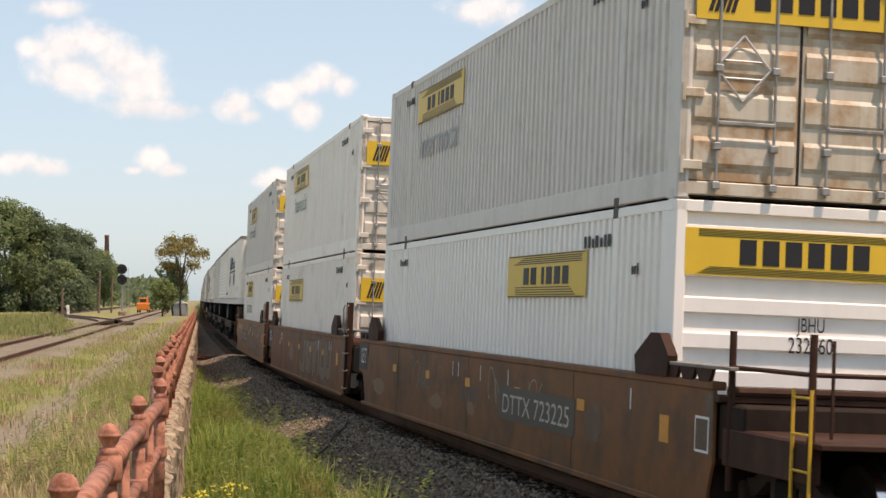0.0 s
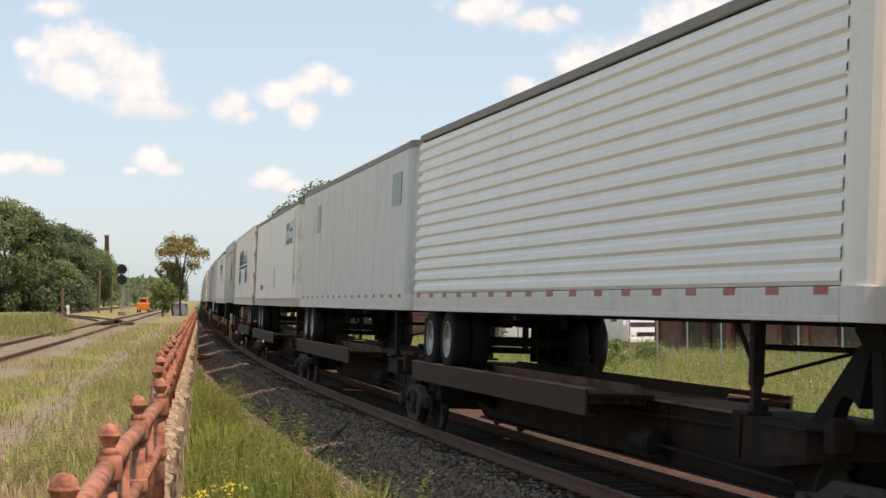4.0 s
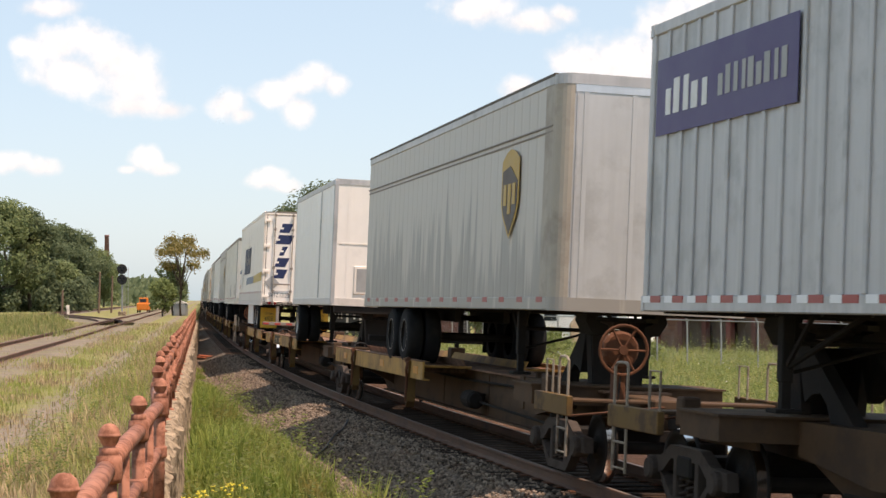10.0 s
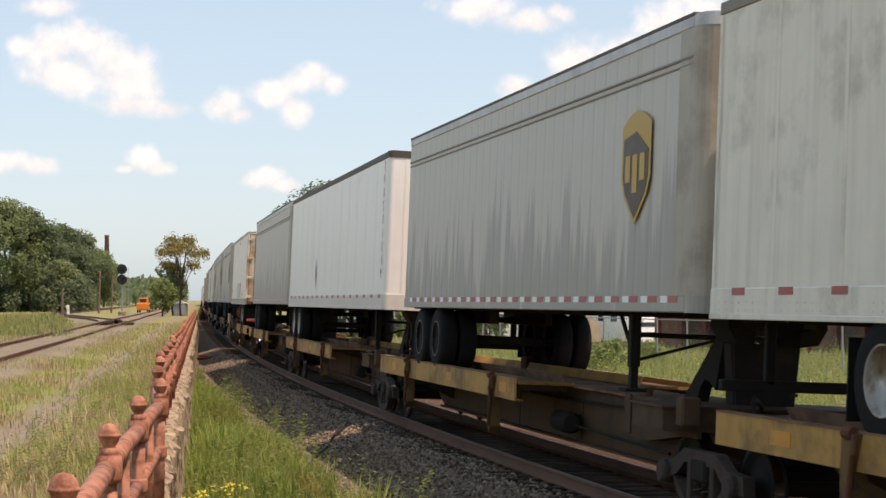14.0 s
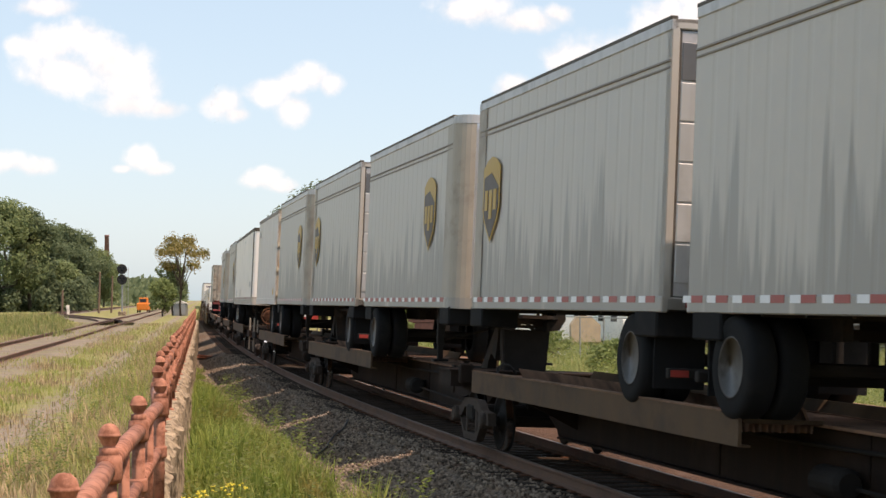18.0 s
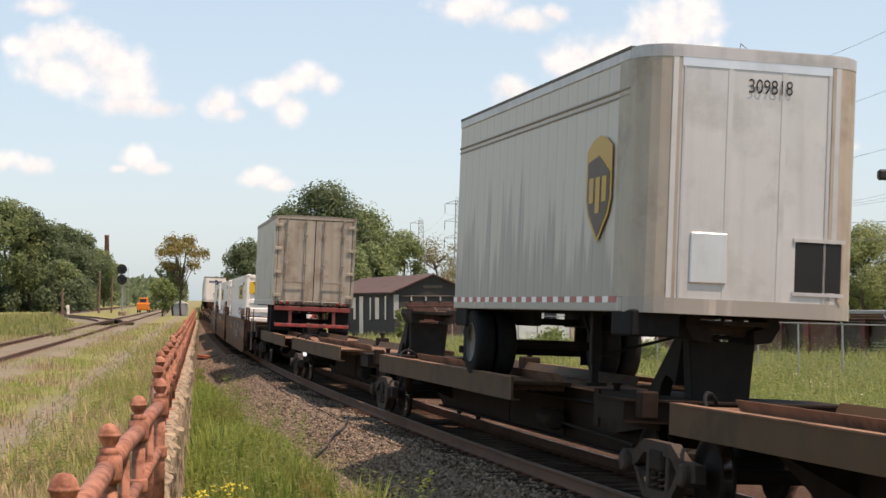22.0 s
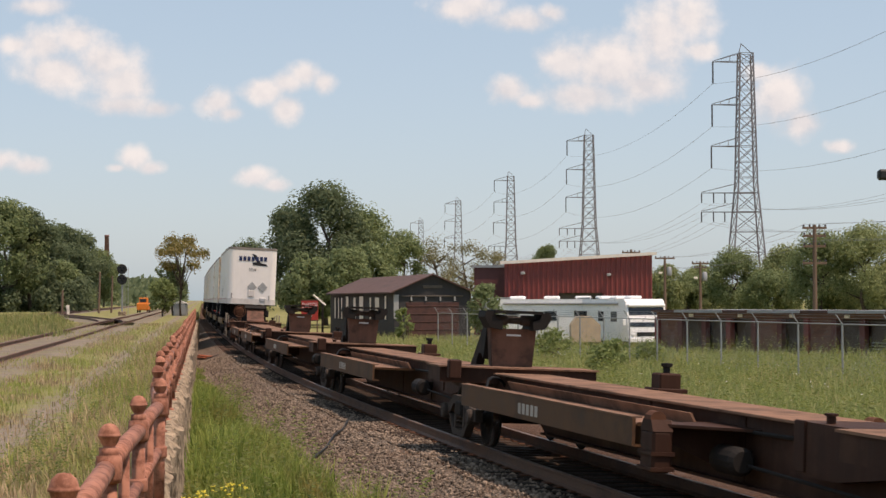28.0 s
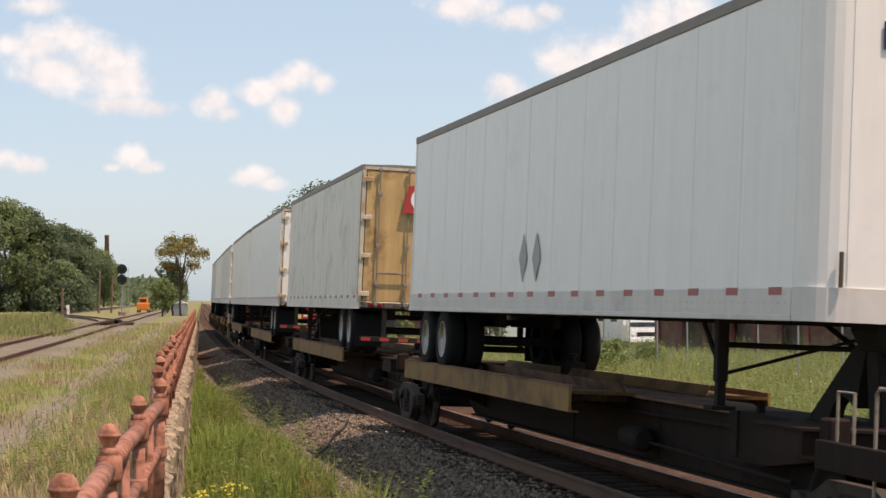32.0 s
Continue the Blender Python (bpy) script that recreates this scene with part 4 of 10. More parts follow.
def decal(parent, name, mat, L, d0, d1, z0, z1, side=-1, lift=0.012, poly=None, label=""):
    """A flat painted panel on the side wall; d: metres from the end that leads."""
    b = Build()
    x = side * (HALF + lift)
    if poly: b.prism([(-L / 2 + d, z) for d, z in poly], "x", x - 0.0025, x + 0.0025)
    else: b.box(x - 0.0025, x + 0.0025, -L / 2 + d0, -L / 2 + d1, z0, z1)
    return part(name, b, mat, parent, label)


def side_text(parent, text, mat, L, d_right, d_left, z, height, lift=0.016, label=""):
    """Writing on the side wall, from d_left (farther) to d_right (nearer the leading end)."""
    return writing(text, height, abs(d_left - d_right), mat, parent, (-(HALF + lift), -L / 2 + d_left, z), (0, -1, 0), (0, 0, 1), label=label)


def end_text(parent, text, mat, L, x0, x1, z, height, lift=0.02, label=""):
    return writing(text, height, x1 - x0, mat, parent, (x0, -L / 2 - lift, z), (1, 0, 0), (0, 0, 1), label=label)


def bars(parent, mat, L, d_right, d_left, z, height, n, lift=0.014, name="marking"):
    """A row of upright bars in place of writing that cannot be read."""
    b = Build()
    step = (d_left - d_right) / n
    rnd = random.Random(int(d_left * 100) + n)
    x = -(HALF + lift)
    for i in range(n):
        a = -L / 2 + d_right + step * i
        h = height * rnd.choice((1.0, 1.0, 0.75))
        b.box(x - 0.002, x + 0.002, a + step * 0.12, a + step * rnd.uniform(0.55, 0.85), z, z + h)
    return tagged(part(name, b, mat, parent), kind="stuff")


def end_bars(parent, mat, L, x0, x1, z, height, n, lift=0.02, slant=0.0, name="marking"):
    b = Build()
    step = (x1 - x0) / n
    y = -L / 2 - lift
    for i in range(n):
        a = x0 + step * i
        c = a + step * 0.72
        b.prism([(a, z), (c, z), (c + slant, z + height), (a + slant, z + height)], "y", y - 0.002, y + 0.002)
    return tagged(part(name, b, mat, parent), kind="stuff")


def disc_poly(cd, cz, rd, rz, n=20):
    return [(cd + rd * math.cos(2 * math.pi * k / n), cz + rz * math.sin(2 * math.pi * k / n)) for k in range(n)]


# ---- rail trucks ----
def build_truck():
    t = thing("rail_truck", "sooty two-axle freight car truck with coil springs", "rail truck", "trucks of the train")
    wheel = Build().spin([(0.0001, -0.07), (0.14, -0.075), (0.15, -0.03), (0.33, -0.01), (0.36, -0.055), (0.415, -0.06), (0.42, 0.045), (0.45, 0.05), (0.445, 0.075), (0.36, 0.078), (0.33, 0.03), (0.15, 0.05), (0.0001, 0.06)], 28, "x").mesh("wheel", True)
    rim = Build().spin([(0.421, -0.058), (0.4235, 0.0), (0.424, 0.044)], 28, "x", caps=False).mesh("tread", True)
    for x in (-1.0, 1.0):
        side = Build()
        # an upper and a lower bar leave the window of the spring nest open
        side.prism([(-1.15, 0.40), (-1.12, 0.58), (-0.72, 0.60), (-0.42, 0.74), (0.42, 0.74), (0.72, 0.60), (1.12, 0.58), (1.15, 0.40), (0.90, 0.40), (0.62, 0.46), (0.40, 0.60), (-0.40, 0.60), (-0.62, 0.46), (-0.90, 0.40)], "x", x - 0.06, x + 0.06)
        side.prism([(-0.72, 0.44), (-0.60, 0.40), (-0.36, 0.22), (0.36, 0.22), (0.60, 0.40), (0.72, 0.44), (0.60, 0.30), (0.40, 0.12), (-0.40, 0.12), (-0.60, 0.30)], "x", x - 0.06, x + 0.06)
        for y in (-0.30, 0.30): side.box(x - 0.05, x + 0.05, y - 0.05, y + 0.05, 0.18, 0.64, 0.01)
        for y in (-0.9, 0.9):
            side.spin([(0.0001, -0.11), (0.10, -0.11), (0.125, -0.08), (0.125, 0.08)], 14, "x", (x * 1.03, y, 0.46))
        f = part("side_frame", side, DUSTY_STEEL, t, "dusty cast side frame")
        for y in (-0.11, 0.11):
            c = Build()
            pts = [(x + 0.055 * math.cos(w), y + 0.055 * math.sin(w), 0.23 + 0.36 * w / (2 * math.pi * 5)) for w in np.linspace(0, 2 * math.pi * 5, 46)]
            c.tube(pts, 0.014, 5)
            part("spring", c, DUSTY_STEEL, f)
    part("bolster", Build().box(-1.08, 1.08, -0.2, 0.2, 0.42, 0.66, 0.03).box(-0.25, 0.25, -0.25, 0.25, 0.6, 0.74, 0.03), STEEL_DARK, t)
    for y in (-0.88, 0.88):
        part("axle", Build().tube([(-1.0, y, 0.46), (1.0, y, 0.46)], 0.08, 10), STEEL_DARK, t)
        for s in (-1, 1):
            w = part("wheel", wheel, STEEL_DARK, t, m=pose(s * 0.76, y, 0.458, 0, 0, 0 if s < 0 else 180))
            part("tread", rim, WHEEL_TREAD, w, "polished wheel tread")
    return t


TRUCK = build_truck()
_truck_used = [False]


def truck(s):
    if _truck_used[0]: ob = copy_thing(TRUCK, Matrix())
    else: ob = TRUCK
    _truck_used[0] = True
    return mover(ob, s, 0.88)


GALV_GRAB = material("worn_pale_grab_iron", (0.30, 0.24, 0.18), 0.6, vary=0.2, dirt=(0.09, 0.05, 0.03), dirt_amount=0.4, dirt_scale=6, bump=0.03)


# ---- well cars ----
def side_sill(x, y0, y1, top):
    """The outer plate of a well: deep between the trucks, cut away at the lower corners."""
    b = Build()
    s = 1 if x > 0 else -1
    prof = [(y0, 0.72), (y0, top), (y1, top), (y1, 0.84), (y1 - 0.42, 0.80), (y1 - 0.82, 0.24), (y0 + 0.14, 0.24), (y0 + 0.10, 0.50)]
    b.prism(prof, "x", x, x + 0.03 * -s)
    b.box(x + 0.02 * s, x - 0.12 * s, y0, y1, top - 0.005, top + 0.075, 0.012)
    b.box(x + 0.012 * s, x - 0.1 * s, y0 + 0.36, y1 - 0.36, 0.19, 0.26, 0.01)
    return b


def ladder(x, y, z0, z1, mat_parent, mat, face="x", w=0.36):
    b = Build()
    for k in (-w / 2, w / 2):
        p = (x, y + k) if face == "x" else (x + k, y)
        b.tube([(p[0], p[1], z0), (p[0], p[1], z1)], 0.016, 6)
    z = z0 + 0.08
    while z < z1:
        if face == "x": b.tube([(x, y - w / 2, z), (x, y + w / 2, z)], 0.013, 6)
        else: b.tube([(x - w / 2, y, z), (x + w / 2, y, z)], 0.013, 6)
        z += 0.3
    return part("ladder", b, mat, mat_parent)


GRAFFITI_FILL = material("grey_spray_fill", (0.165, 0.115, 0.077), 0.6, vary=0.15, dirt=(0.17, 0.08, 0.035), dirt_amount=0.6, dirt_scale=2.0, streak=0.3, bump=0.0)
SCUFF_PALE = material("pale_scuffed_paint", (0.22, 0.12, 0.06), 0.65, vary=0.2, dirt=(0.2, 0.11, 0.06), dirt_amount=0.4, dirt_scale=4.0, bump=0.03)
SCUFF_DARK = material("dark_scuffed_paint", (0.115, 0.062, 0.035), 0.65, vary=0.2, dirt=(0.2, 0.11, 0.06), dirt_amount=0.4, dirt_scale=4.0, bump=0.03)


def blot(rnd, cy, cz, ry, rz, n=11):
    return [(cy + ry * math.cos(2 * math.pi * k / n) * rnd.uniform(0.65, 1.1), cz + rz * math.sin(2 * math.pi * k / n) * rnd.uniform(0.65, 1.1)) for k in range(n)]


def scuffs(plate, HW, Lh, top, seed):
    """Worn and repainted patches on the outside of a well."""
    rnd = random.Random(seed)
    for k in range(6):
        cy, cz = rnd.uniform(-Lh + 1, Lh - 1), rnd.uniform(0.5, 1.15)
        part("scuff", Build().prism(blot(rnd, cy, cz, rnd.uniform(0.2, 0.8), rnd.uniform(0.1, 0.25)), "x", -HW - 0.0015 - 0.0001 * k, -HW + 0.001), SCUFF_PALE if k % 2 else SCUFF_DARK, plate)
    for k in range(5):
        y = -Lh + 1.2 + (2 * Lh - 2.4) * rnd.random()
        part("chalk_mark", Build().box(-HW - 0.008, -HW - 0.001, y, y + rnd.uniform(0.015, 0.03), 1.08, 1.30), WHITE_MARK, plate)


def spray_letter(plate, HW, y, w, rnd, fill):
    """One block letter of faded spray paint with a dark outline."""
    z0, z1 = rnd.uniform(0.30, 0.42), rnd.uniform(1.22, 1.37)
    d = w * 0.32
    shapes = rnd.choice((
        [(0, z0), (d, z0), (d, z1 - 0.25), (w - d, z1 - 0.3), (w - d, z0 + 0.05), (w, z0), (w, z1), (0, z1)],
        [(0, z0), (w, z0), (w, z0 + 0.22), (d, z0 + 0.25), (d, z1), (0, z1 - 0.05)],
        [(0.1 * w, z0), (w, z0 + 0.1), (w - d, z0 + 0.3), (w, z1), (0, z1), (d, z1 - 0.35), (0, z0 + 0.4)],
        [(0, z0 + 0.15), (w * 0.5, z0), (w, z0 + 0.15), (w, z1), (w - d, z1), (w - d, z0 + 0.35), (d, z0 + 0.35), (d, z1), (0, z1)]))
    pts = [(y + a + rnd.uniform(-0.03, 0.03), z + rnd.uniform(-0.03, 0.03)) for a, z in shapes]
    f = part("graffiti", Build().prism(pts, "x", -HW - 0.0035, -HW + 0.001), fill, plate, "faded grey graffiti letter")
    g = Build()
    for i in range(len(pts)):
        p, q = Vector((-HW - 0.0048, *pts[i])), Vector((-HW - 0.0048, *pts[(i + 1) % len(pts)]))
        n = (q - p).normalized().cross(Vector((1, 0, 0))) * rnd.uniform(0.014, 0.03)
        g.quad([p + n, q + n, q - n, p - n])
    tagged(part("outline", g, SOOT_INK, f), kind="stuff")


CHALK = material("chalky_white_paint", (0.50, 0.45, 0.38), 0.7, vary=0.2, dirt=(0.25, 0.17, 0.11), dirt_amount=0.4, dirt_scale=6.0, bump=0.0)
CHALK_GREEN = material("pale_green_marker", (0.27, 0.28, 0.20), 0.7, vary=0.2, dirt=(0.22, 0.14, 0.08), dirt_amount=0.4, dirt_scale=6.0, bump=0.0)
FADED_INK = material("faded_tan_marker", (0.21, 0.155, 0.105), 0.7, vary=0.2, dirt=(0.13, 0.08, 0.045), dirt_amount=0.4, dirt_scale=6.0, bump=0.0)
SOOT_INK = material("faded_dark_marker", (0.07, 0.05, 0.042), 0.7, vary=0.2, dirt=(0.16, 0.085, 0.045), dirt_amount=0.45, dirt_scale=6.0, bump=0.0)
REFLECT_ORANGE = material("faded_orange_reflector", (0.62, 0.25, 0.025), 0.5, vary=0.12, dirt=(0.3, 0.14, 0.05), dirt_amount=0.35, dirt_scale=5.0, bump=0.02)


def scrawl(plate, HW, y, z, size, rnd, ink):
    """A looping line of marker paint on the outside of a well."""
    turns = rnd.randint(2, 4)
    n = turns * 16
    ph, q = rnd.uniform(0, 6.28), rnd.uniform(0.8, 1.4)
    pts = []
    for k in range(n + 1):
        w = 2 * math.pi * turns * k / n
        pts.append(Vector((-HW - 0.004, y - size * (turns * 1.1 * k / n * 1.3 - 0.55 * math.cos(w + ph)), z + size * (0.75 * math.sin(w * q + ph) + 0.3 * math.sin(0.5 * w)))))
    g = Build()
    for a, b in zip(pts, pts[1:]):
        d = (b - a).normalized()
        m = d.cross(Vector((1, 0, 0))) * 0.011
        g.quad([a + m - d * 0.004, b + m + d * 0.004, b - m + d * 0.004, a - m - d * 0.004])
    tagged(part("graffiti_line", g, ink, plate, "thin scrawled marker line"), kind="stuff")


def well_car(a, b_, paint, top, label, number="", end_near=False, end_far=False, graffiti=0, tag=""):
    """One well between the trucks at a and b_."""
    mid, half = (a + b_) / 2, (b_ - a) / 2
    t = thing("well_car", label, "well car", "well cars of the train")
    Lh = half - 1.15
    y_lead, y_tail = -half + 0.72, half - 1.2
    HW = 1.47
    for s in (-1, 1):
        plate = part("side_sill", side_sill(s * HW, y_lead, y_tail, top), paint, t)
        if s < 0:
            seam = Build().box(-HW - 0.006, -HW + 0.01, -0.012, 0.012, 0.27, top - 0.02).mesh("seam")
            for k in range(3): part("seam", seam, paint, plate, m=pose(0, -Lh + 4.1 + (2 * Lh - 8.2) * k / 2, 0))
            scuffs(plate, HW, Lh, top, int(mid * 10))
            for k in range(7):
                y = -Lh + 0.9 + (2 * Lh - 1.8) * k / 6
                zz = 1.02 if k else 0.95
                sz, sy = (0.13, 0.30) if 0 < k < 6 else (0.27, 0.27)
                part("reflector", Build().box(-HW - 0.006, -HW + 0.002, y - sy / 2, y + sy / 2, zz - sz / 2, zz + sz / 2), REFLECT_ORANGE, plate, "faded orange reflector patch")
            if number:
                y1, z1 = (-Lh + 8.75, 0.70) if tag else (-Lh + (13.2 if graffiti % 2 else 7.4), 0.72)
                part("number_panel", Build().box(-HW - 0.007, -HW + 0.002, y1 - 3.4, y1 + 0.2, z1 - 0.09, z1 + 0.35), DARK_TRIM, plate, "black number panel")
                writing("DTTX " + number, 0.26, 3.2, CHALK, plate, (-HW - 0.012, y1, z1), (0, -1, 0), (0, 0, 1))
            part("end_plate", Build().box(-HW - 0.004, -HW + 0.002, y_lead + 0.02, y_lead + 0.24, 0.78, 1.37), DARK_TRIM if not end_near else SCUFF_DARK, plate, "dark painted end of the side plate")
            if end_near:
                pl_ = part("notice", Build().box(-HW - 0.0065, -HW - 0.004, y_lead + 0.10, y_lead + 0.46, 0.80, 1.14), WHITE_MARK, plate, "small white-framed notice")
                part("notice_field", Build().box(-HW - 0.008, -HW - 0.0065, y_lead + 0.125, y_lead + 0.435, 0.825, 1.115), SCUFF_DARK, pl_)
            if not end_far:
                pn = part("number_panel", Build().box(-HW - 0.007, -HW + 0.002, y_tail - 0.98, y_tail + 0.0, 0.88, 1.385), BLACK, plate, "black end panel")
                writing("125 T", 0.30, 0.62, WHITE_MARK, pn, (-HW - 0.012, y_tail - 0.2, 1.0), (0, -1, 0), (0, 0, 1))
            rnd = random.Random(graffiti)
            if graffiti % 2:
                y = -Lh + 1.9
                for k in range(6):
                    w = rnd.uniform(0.95, 1.3)
                    spray_letter(plate, HW, y, w, rnd, GRAFFITI_FILL)
                    y += w * 0.95
            else:
                for k, (y, ink) in enumerate(((-Lh + 6.0, CHALK_GREEN if not tag else FADED_INK), (-Lh + 8.1, CHALK_GREEN if not tag else SOOT_INK), (-Lh + 10.6, SOOT_INK), (-Lh + 12.0, FADED_INK), (-Lh + 13.6, FADED_INK), (-Lh + 15.0, SOOT_INK))):
                    scrawl(plate, HW, y + rnd.uniform(-0.2, 0.2), rnd.uniform(0.85, 1.05), rnd.uniform(0.22, 0.38), rnd, ink)
    part("floor", Build().box(-1.4, 1.4, -Lh + 0.36, Lh - 0.36, 0.26, 0.36), STEEL_DARK, t)
    for e in (-1, 1):
        y = y_lead if e < 0 else y_tail
        part("bulkhead", Build().box(-HW + 0.035, HW - 0.035, y - e * 0.16, y - e * 0.11, 0.27, 1.30, 0.01), SOOTY_SHADE_BROWN, t)
        part("end_shelf", Build().box(-HW + 0.05, HW - 0.05, y - e * 0.105, y - e * 0.03, 0.70, 0.755, 0.01), SOOTY_SHADE_BROWN, t)
        part("end_platform", Build().box(-HW + 0.06, HW - 0.06, y - e * 0.02, e * (half - 0.12), 0.76, 1.28, 0.02), SOOTY_SHADE_BROWN, t)
        part("walkway", Build().box(-HW, HW, y - e * 0.27, y + e * 0.12, 1.29, 1.35, 0.01), BROWN_CAR, t)
        part("cross_bar", Build().tube([(-HW + 0.1, y + e * 0.1, 1.39), (HW - 0.1, y + e * 0.1, 1.39)], 0.045, 8), BROWN_CAR, t)
        for s in (-1, 1):
            g = Build().prism([(y - e * 2.15, top + 0.07), (y - e * 2.2, top + 0.26), (y - e * 1.7, top + 0.50), (y - e * 1.42, top + 0.50), (y - e * 1.15, top + 0.28), (y - e * 1.2, top + 0.07)], "x", s * HW - 0.05, s * HW + 0.05)
            guide = part("container_guide", g, BROWN_CAR, t, "brown container guide plate")
            part("walkway_grating", Build().box(s * (HW + 0.03), s * (HW - 0.24), y - e * 1.75, y + e * 0.45, top + 0.19, top + 0.225, 0.006), GRATING, guide, "grey grated walkway")
            for k in range(3): part("gusset", Build().prism([(y - e * (0.10 + 0.45 * k), top + 0.07), (y - e * (0.36 + 0.45 * k), top + 0.07), (y - e * (0.46 + 0.45 * k), top + 0.19), (y - e * (0.02 + 0.45 * k), top + 0.19)], "x", s * HW - 0.02, s * HW + 0.02), BROWN_CAR, guide)
        real_end = (e < 0 and end_near) or (e > 0 and end_far)
        if real_end:
            yo = y + e * 2.0
            pl = Build().box(-1.4, 1.4, y + e * 0.4, yo + e * 0.2, 1.02, 1.07, 0.008).box(-0.35, 0.35, y, yo + e * 0.5, 0.6, 0.98, 0.02)
            pl.box(-1.42, -1.30, y + e * 0.1, yo, 0.72, 1.06, 0.01).box(1.30, 1.42, y + e * 0.1, yo, 0.72, 1.06, 0.01)
            part("end_deck", pl, BROWN_CAR, t)
            rail = Build()
            for s in (-1, 1):
                for yy in (y + e * 0.25, yo):
                    rail.tube([(s * 1.40, yy, 0.5), (s * 1.40, yy, 1.95)], 0.035, 8)
                rail.tube([(s * 1.40, y + e * 0.25, 1.62), (s * 1.40, yo, 1.62)], 0.022, 6)
                rail.tube([(s * 1.40, yo, 1.35), (s * 1.40, yo, 1.9), (s * 1.22, yo, 1.9), (s * 1.22, yo, 1.1)], 0.016, 6)
            rail.tube([(-1.4, yo, 1.62), (1.4, yo, 1.62)], 0.022, 6)
            part("handrail", rail, BROWN_CAR, t)
            ladder(-1.44, yo - e * 0.1, 0.45, 1.5, t, SAFETY_YELLOW if e < 0 and not tag else BROWN_CAR)
            part("coupler", Build().box(-0.12, 0.12, yo, yo + e * 0.75, 0.72, 0.98, 0.03).box(-0.2, 0.2, yo + e * 0.55, yo + e * 0.85, 0.68, 1.0, 0.05), STEEL_DARK, t)
        elif e < 0:
            for k in (0.12, 0.62):
                part("ladder_post", Build().box(-1.50, -1.42, y + e * k - 0.04, y + e * k + 0.04, 0.30, 2.18, 0.012), BROWN_CAR, t, "tall brown ladder post")
                part("grab_iron", Build().tube([(-1.52, y + e * (k - 0.10), 1.55), (-1.54, y + e * (k - 0.14), 1.6), (-1.54, y + e * (k - 0.14), 2.05), (-1.52, y + e * (k - 0.06), 2.12)], 0.014, 6), GALV_GRAB, t)
            for z in (0.42, 0.78, 1.14, 1.5): part("rung", Build().tube([(-1.51, y + e * 0.06, z), (-1.54, y + e * 0.14, z - 0.02), (-1.54, y + e * 0.60, z - 0.02), (-1.51, y + e * 0.68, z)], 0.015, 6), GALV_GRAB, t)
            part("brace", Build().tube([(-1.36, y + e * 0.66, 1.15), (-1.30, y + e * 1.0, 0.72), (-1.2, y + e * 1.5, 0.95)], 0.028, 6), BROWN_CAR, t)
            part("cross_tube", Build().spin([(0.0001, -1.4), (0.16, -1.4), (0.16, 1.4), (0.0001, 1.4)], 16, "x", (0, y + e * 0.5, 1.30)), BROWN_CAR, t, "thick brown cross tube")
    return mover(t, mid, half)


# ---- containers ----
def corrugated(L, z0, z1, x, s, pitch=0.225, depth=0.065, end=0.0):
    """A wall of upright corrugations, facing s."""
    n = int((L - end * 2) / pitch)
    pts = [(-L / 2 + end, 0.0)]
    step = (L - 2 * end) / n
    for i in range(n):
        y = -L / 2 + end + i * step
        pts += [(y + step * 0.42, 0.0), (y + step * 0.56, 1.0), (y + step * 0.80, 1.0), (y + step * 0.94, 0.0)]
    pts.append((L / 2 - end, 0.0))
    return Build().strip([[(x - s * depth * d, y, z) for y, d in pts] for z in (z0, z1)])


JB_YELLOW = TTX_YELLOW


def brand_panel(parent, L, d0, d1, z0, z1, lift=0.014):
    """A yellow panel with dark blocks and fine lines."""
    p = decal(parent, "logo_panel", JB_YELLOW, L, d0, d1, z0, z1, lift=lift, label="yellow brand panel")
    b = Build()
    x = -(HALF + lift + 0.006)
    w, h = d1 - d0, z1 - z0
    y0 = -L / 2 + d0
    for k in range(6):
        a = y0 + w * (0.2 + 0.1 * k)
        b.box(x - 0.002, x + 0.002, a, a + w * (0.07 if k != 3 else 0.03), z0 + h * 0.3, z0 + h * 0.7)
    for k in range(4):
        zz = z0 + h * (0.06 + 0.055 * k)
        b.box(x - 0.002, x + 0.002, y0 + w * (0.12 + 0.02 * k), y0 + w * 0.88, zz, zz + h * 0.02)
        zz = z0 + h * (0.78 + 0.045 * k)
        b.box(x - 0.002, x + 0.002, y0 + w * 0.05, y0 + w * (0.9 - 0.04 * k), zz, zz + h * 0.02)
    b.box(x - 0.002, x + 0.002, y0 + w * 0.02, y0 + w * 0.98, z0 + h * 0.01, z0 + h * 0.035)
    b.box(x - 0.002, x + 0.002, y0 + w * 0.02, y0 + w * 0.98, z1 - h * 0.035, z1 - h * 0.01)
    part("logo_mark", b, BLACK, p)
    return p


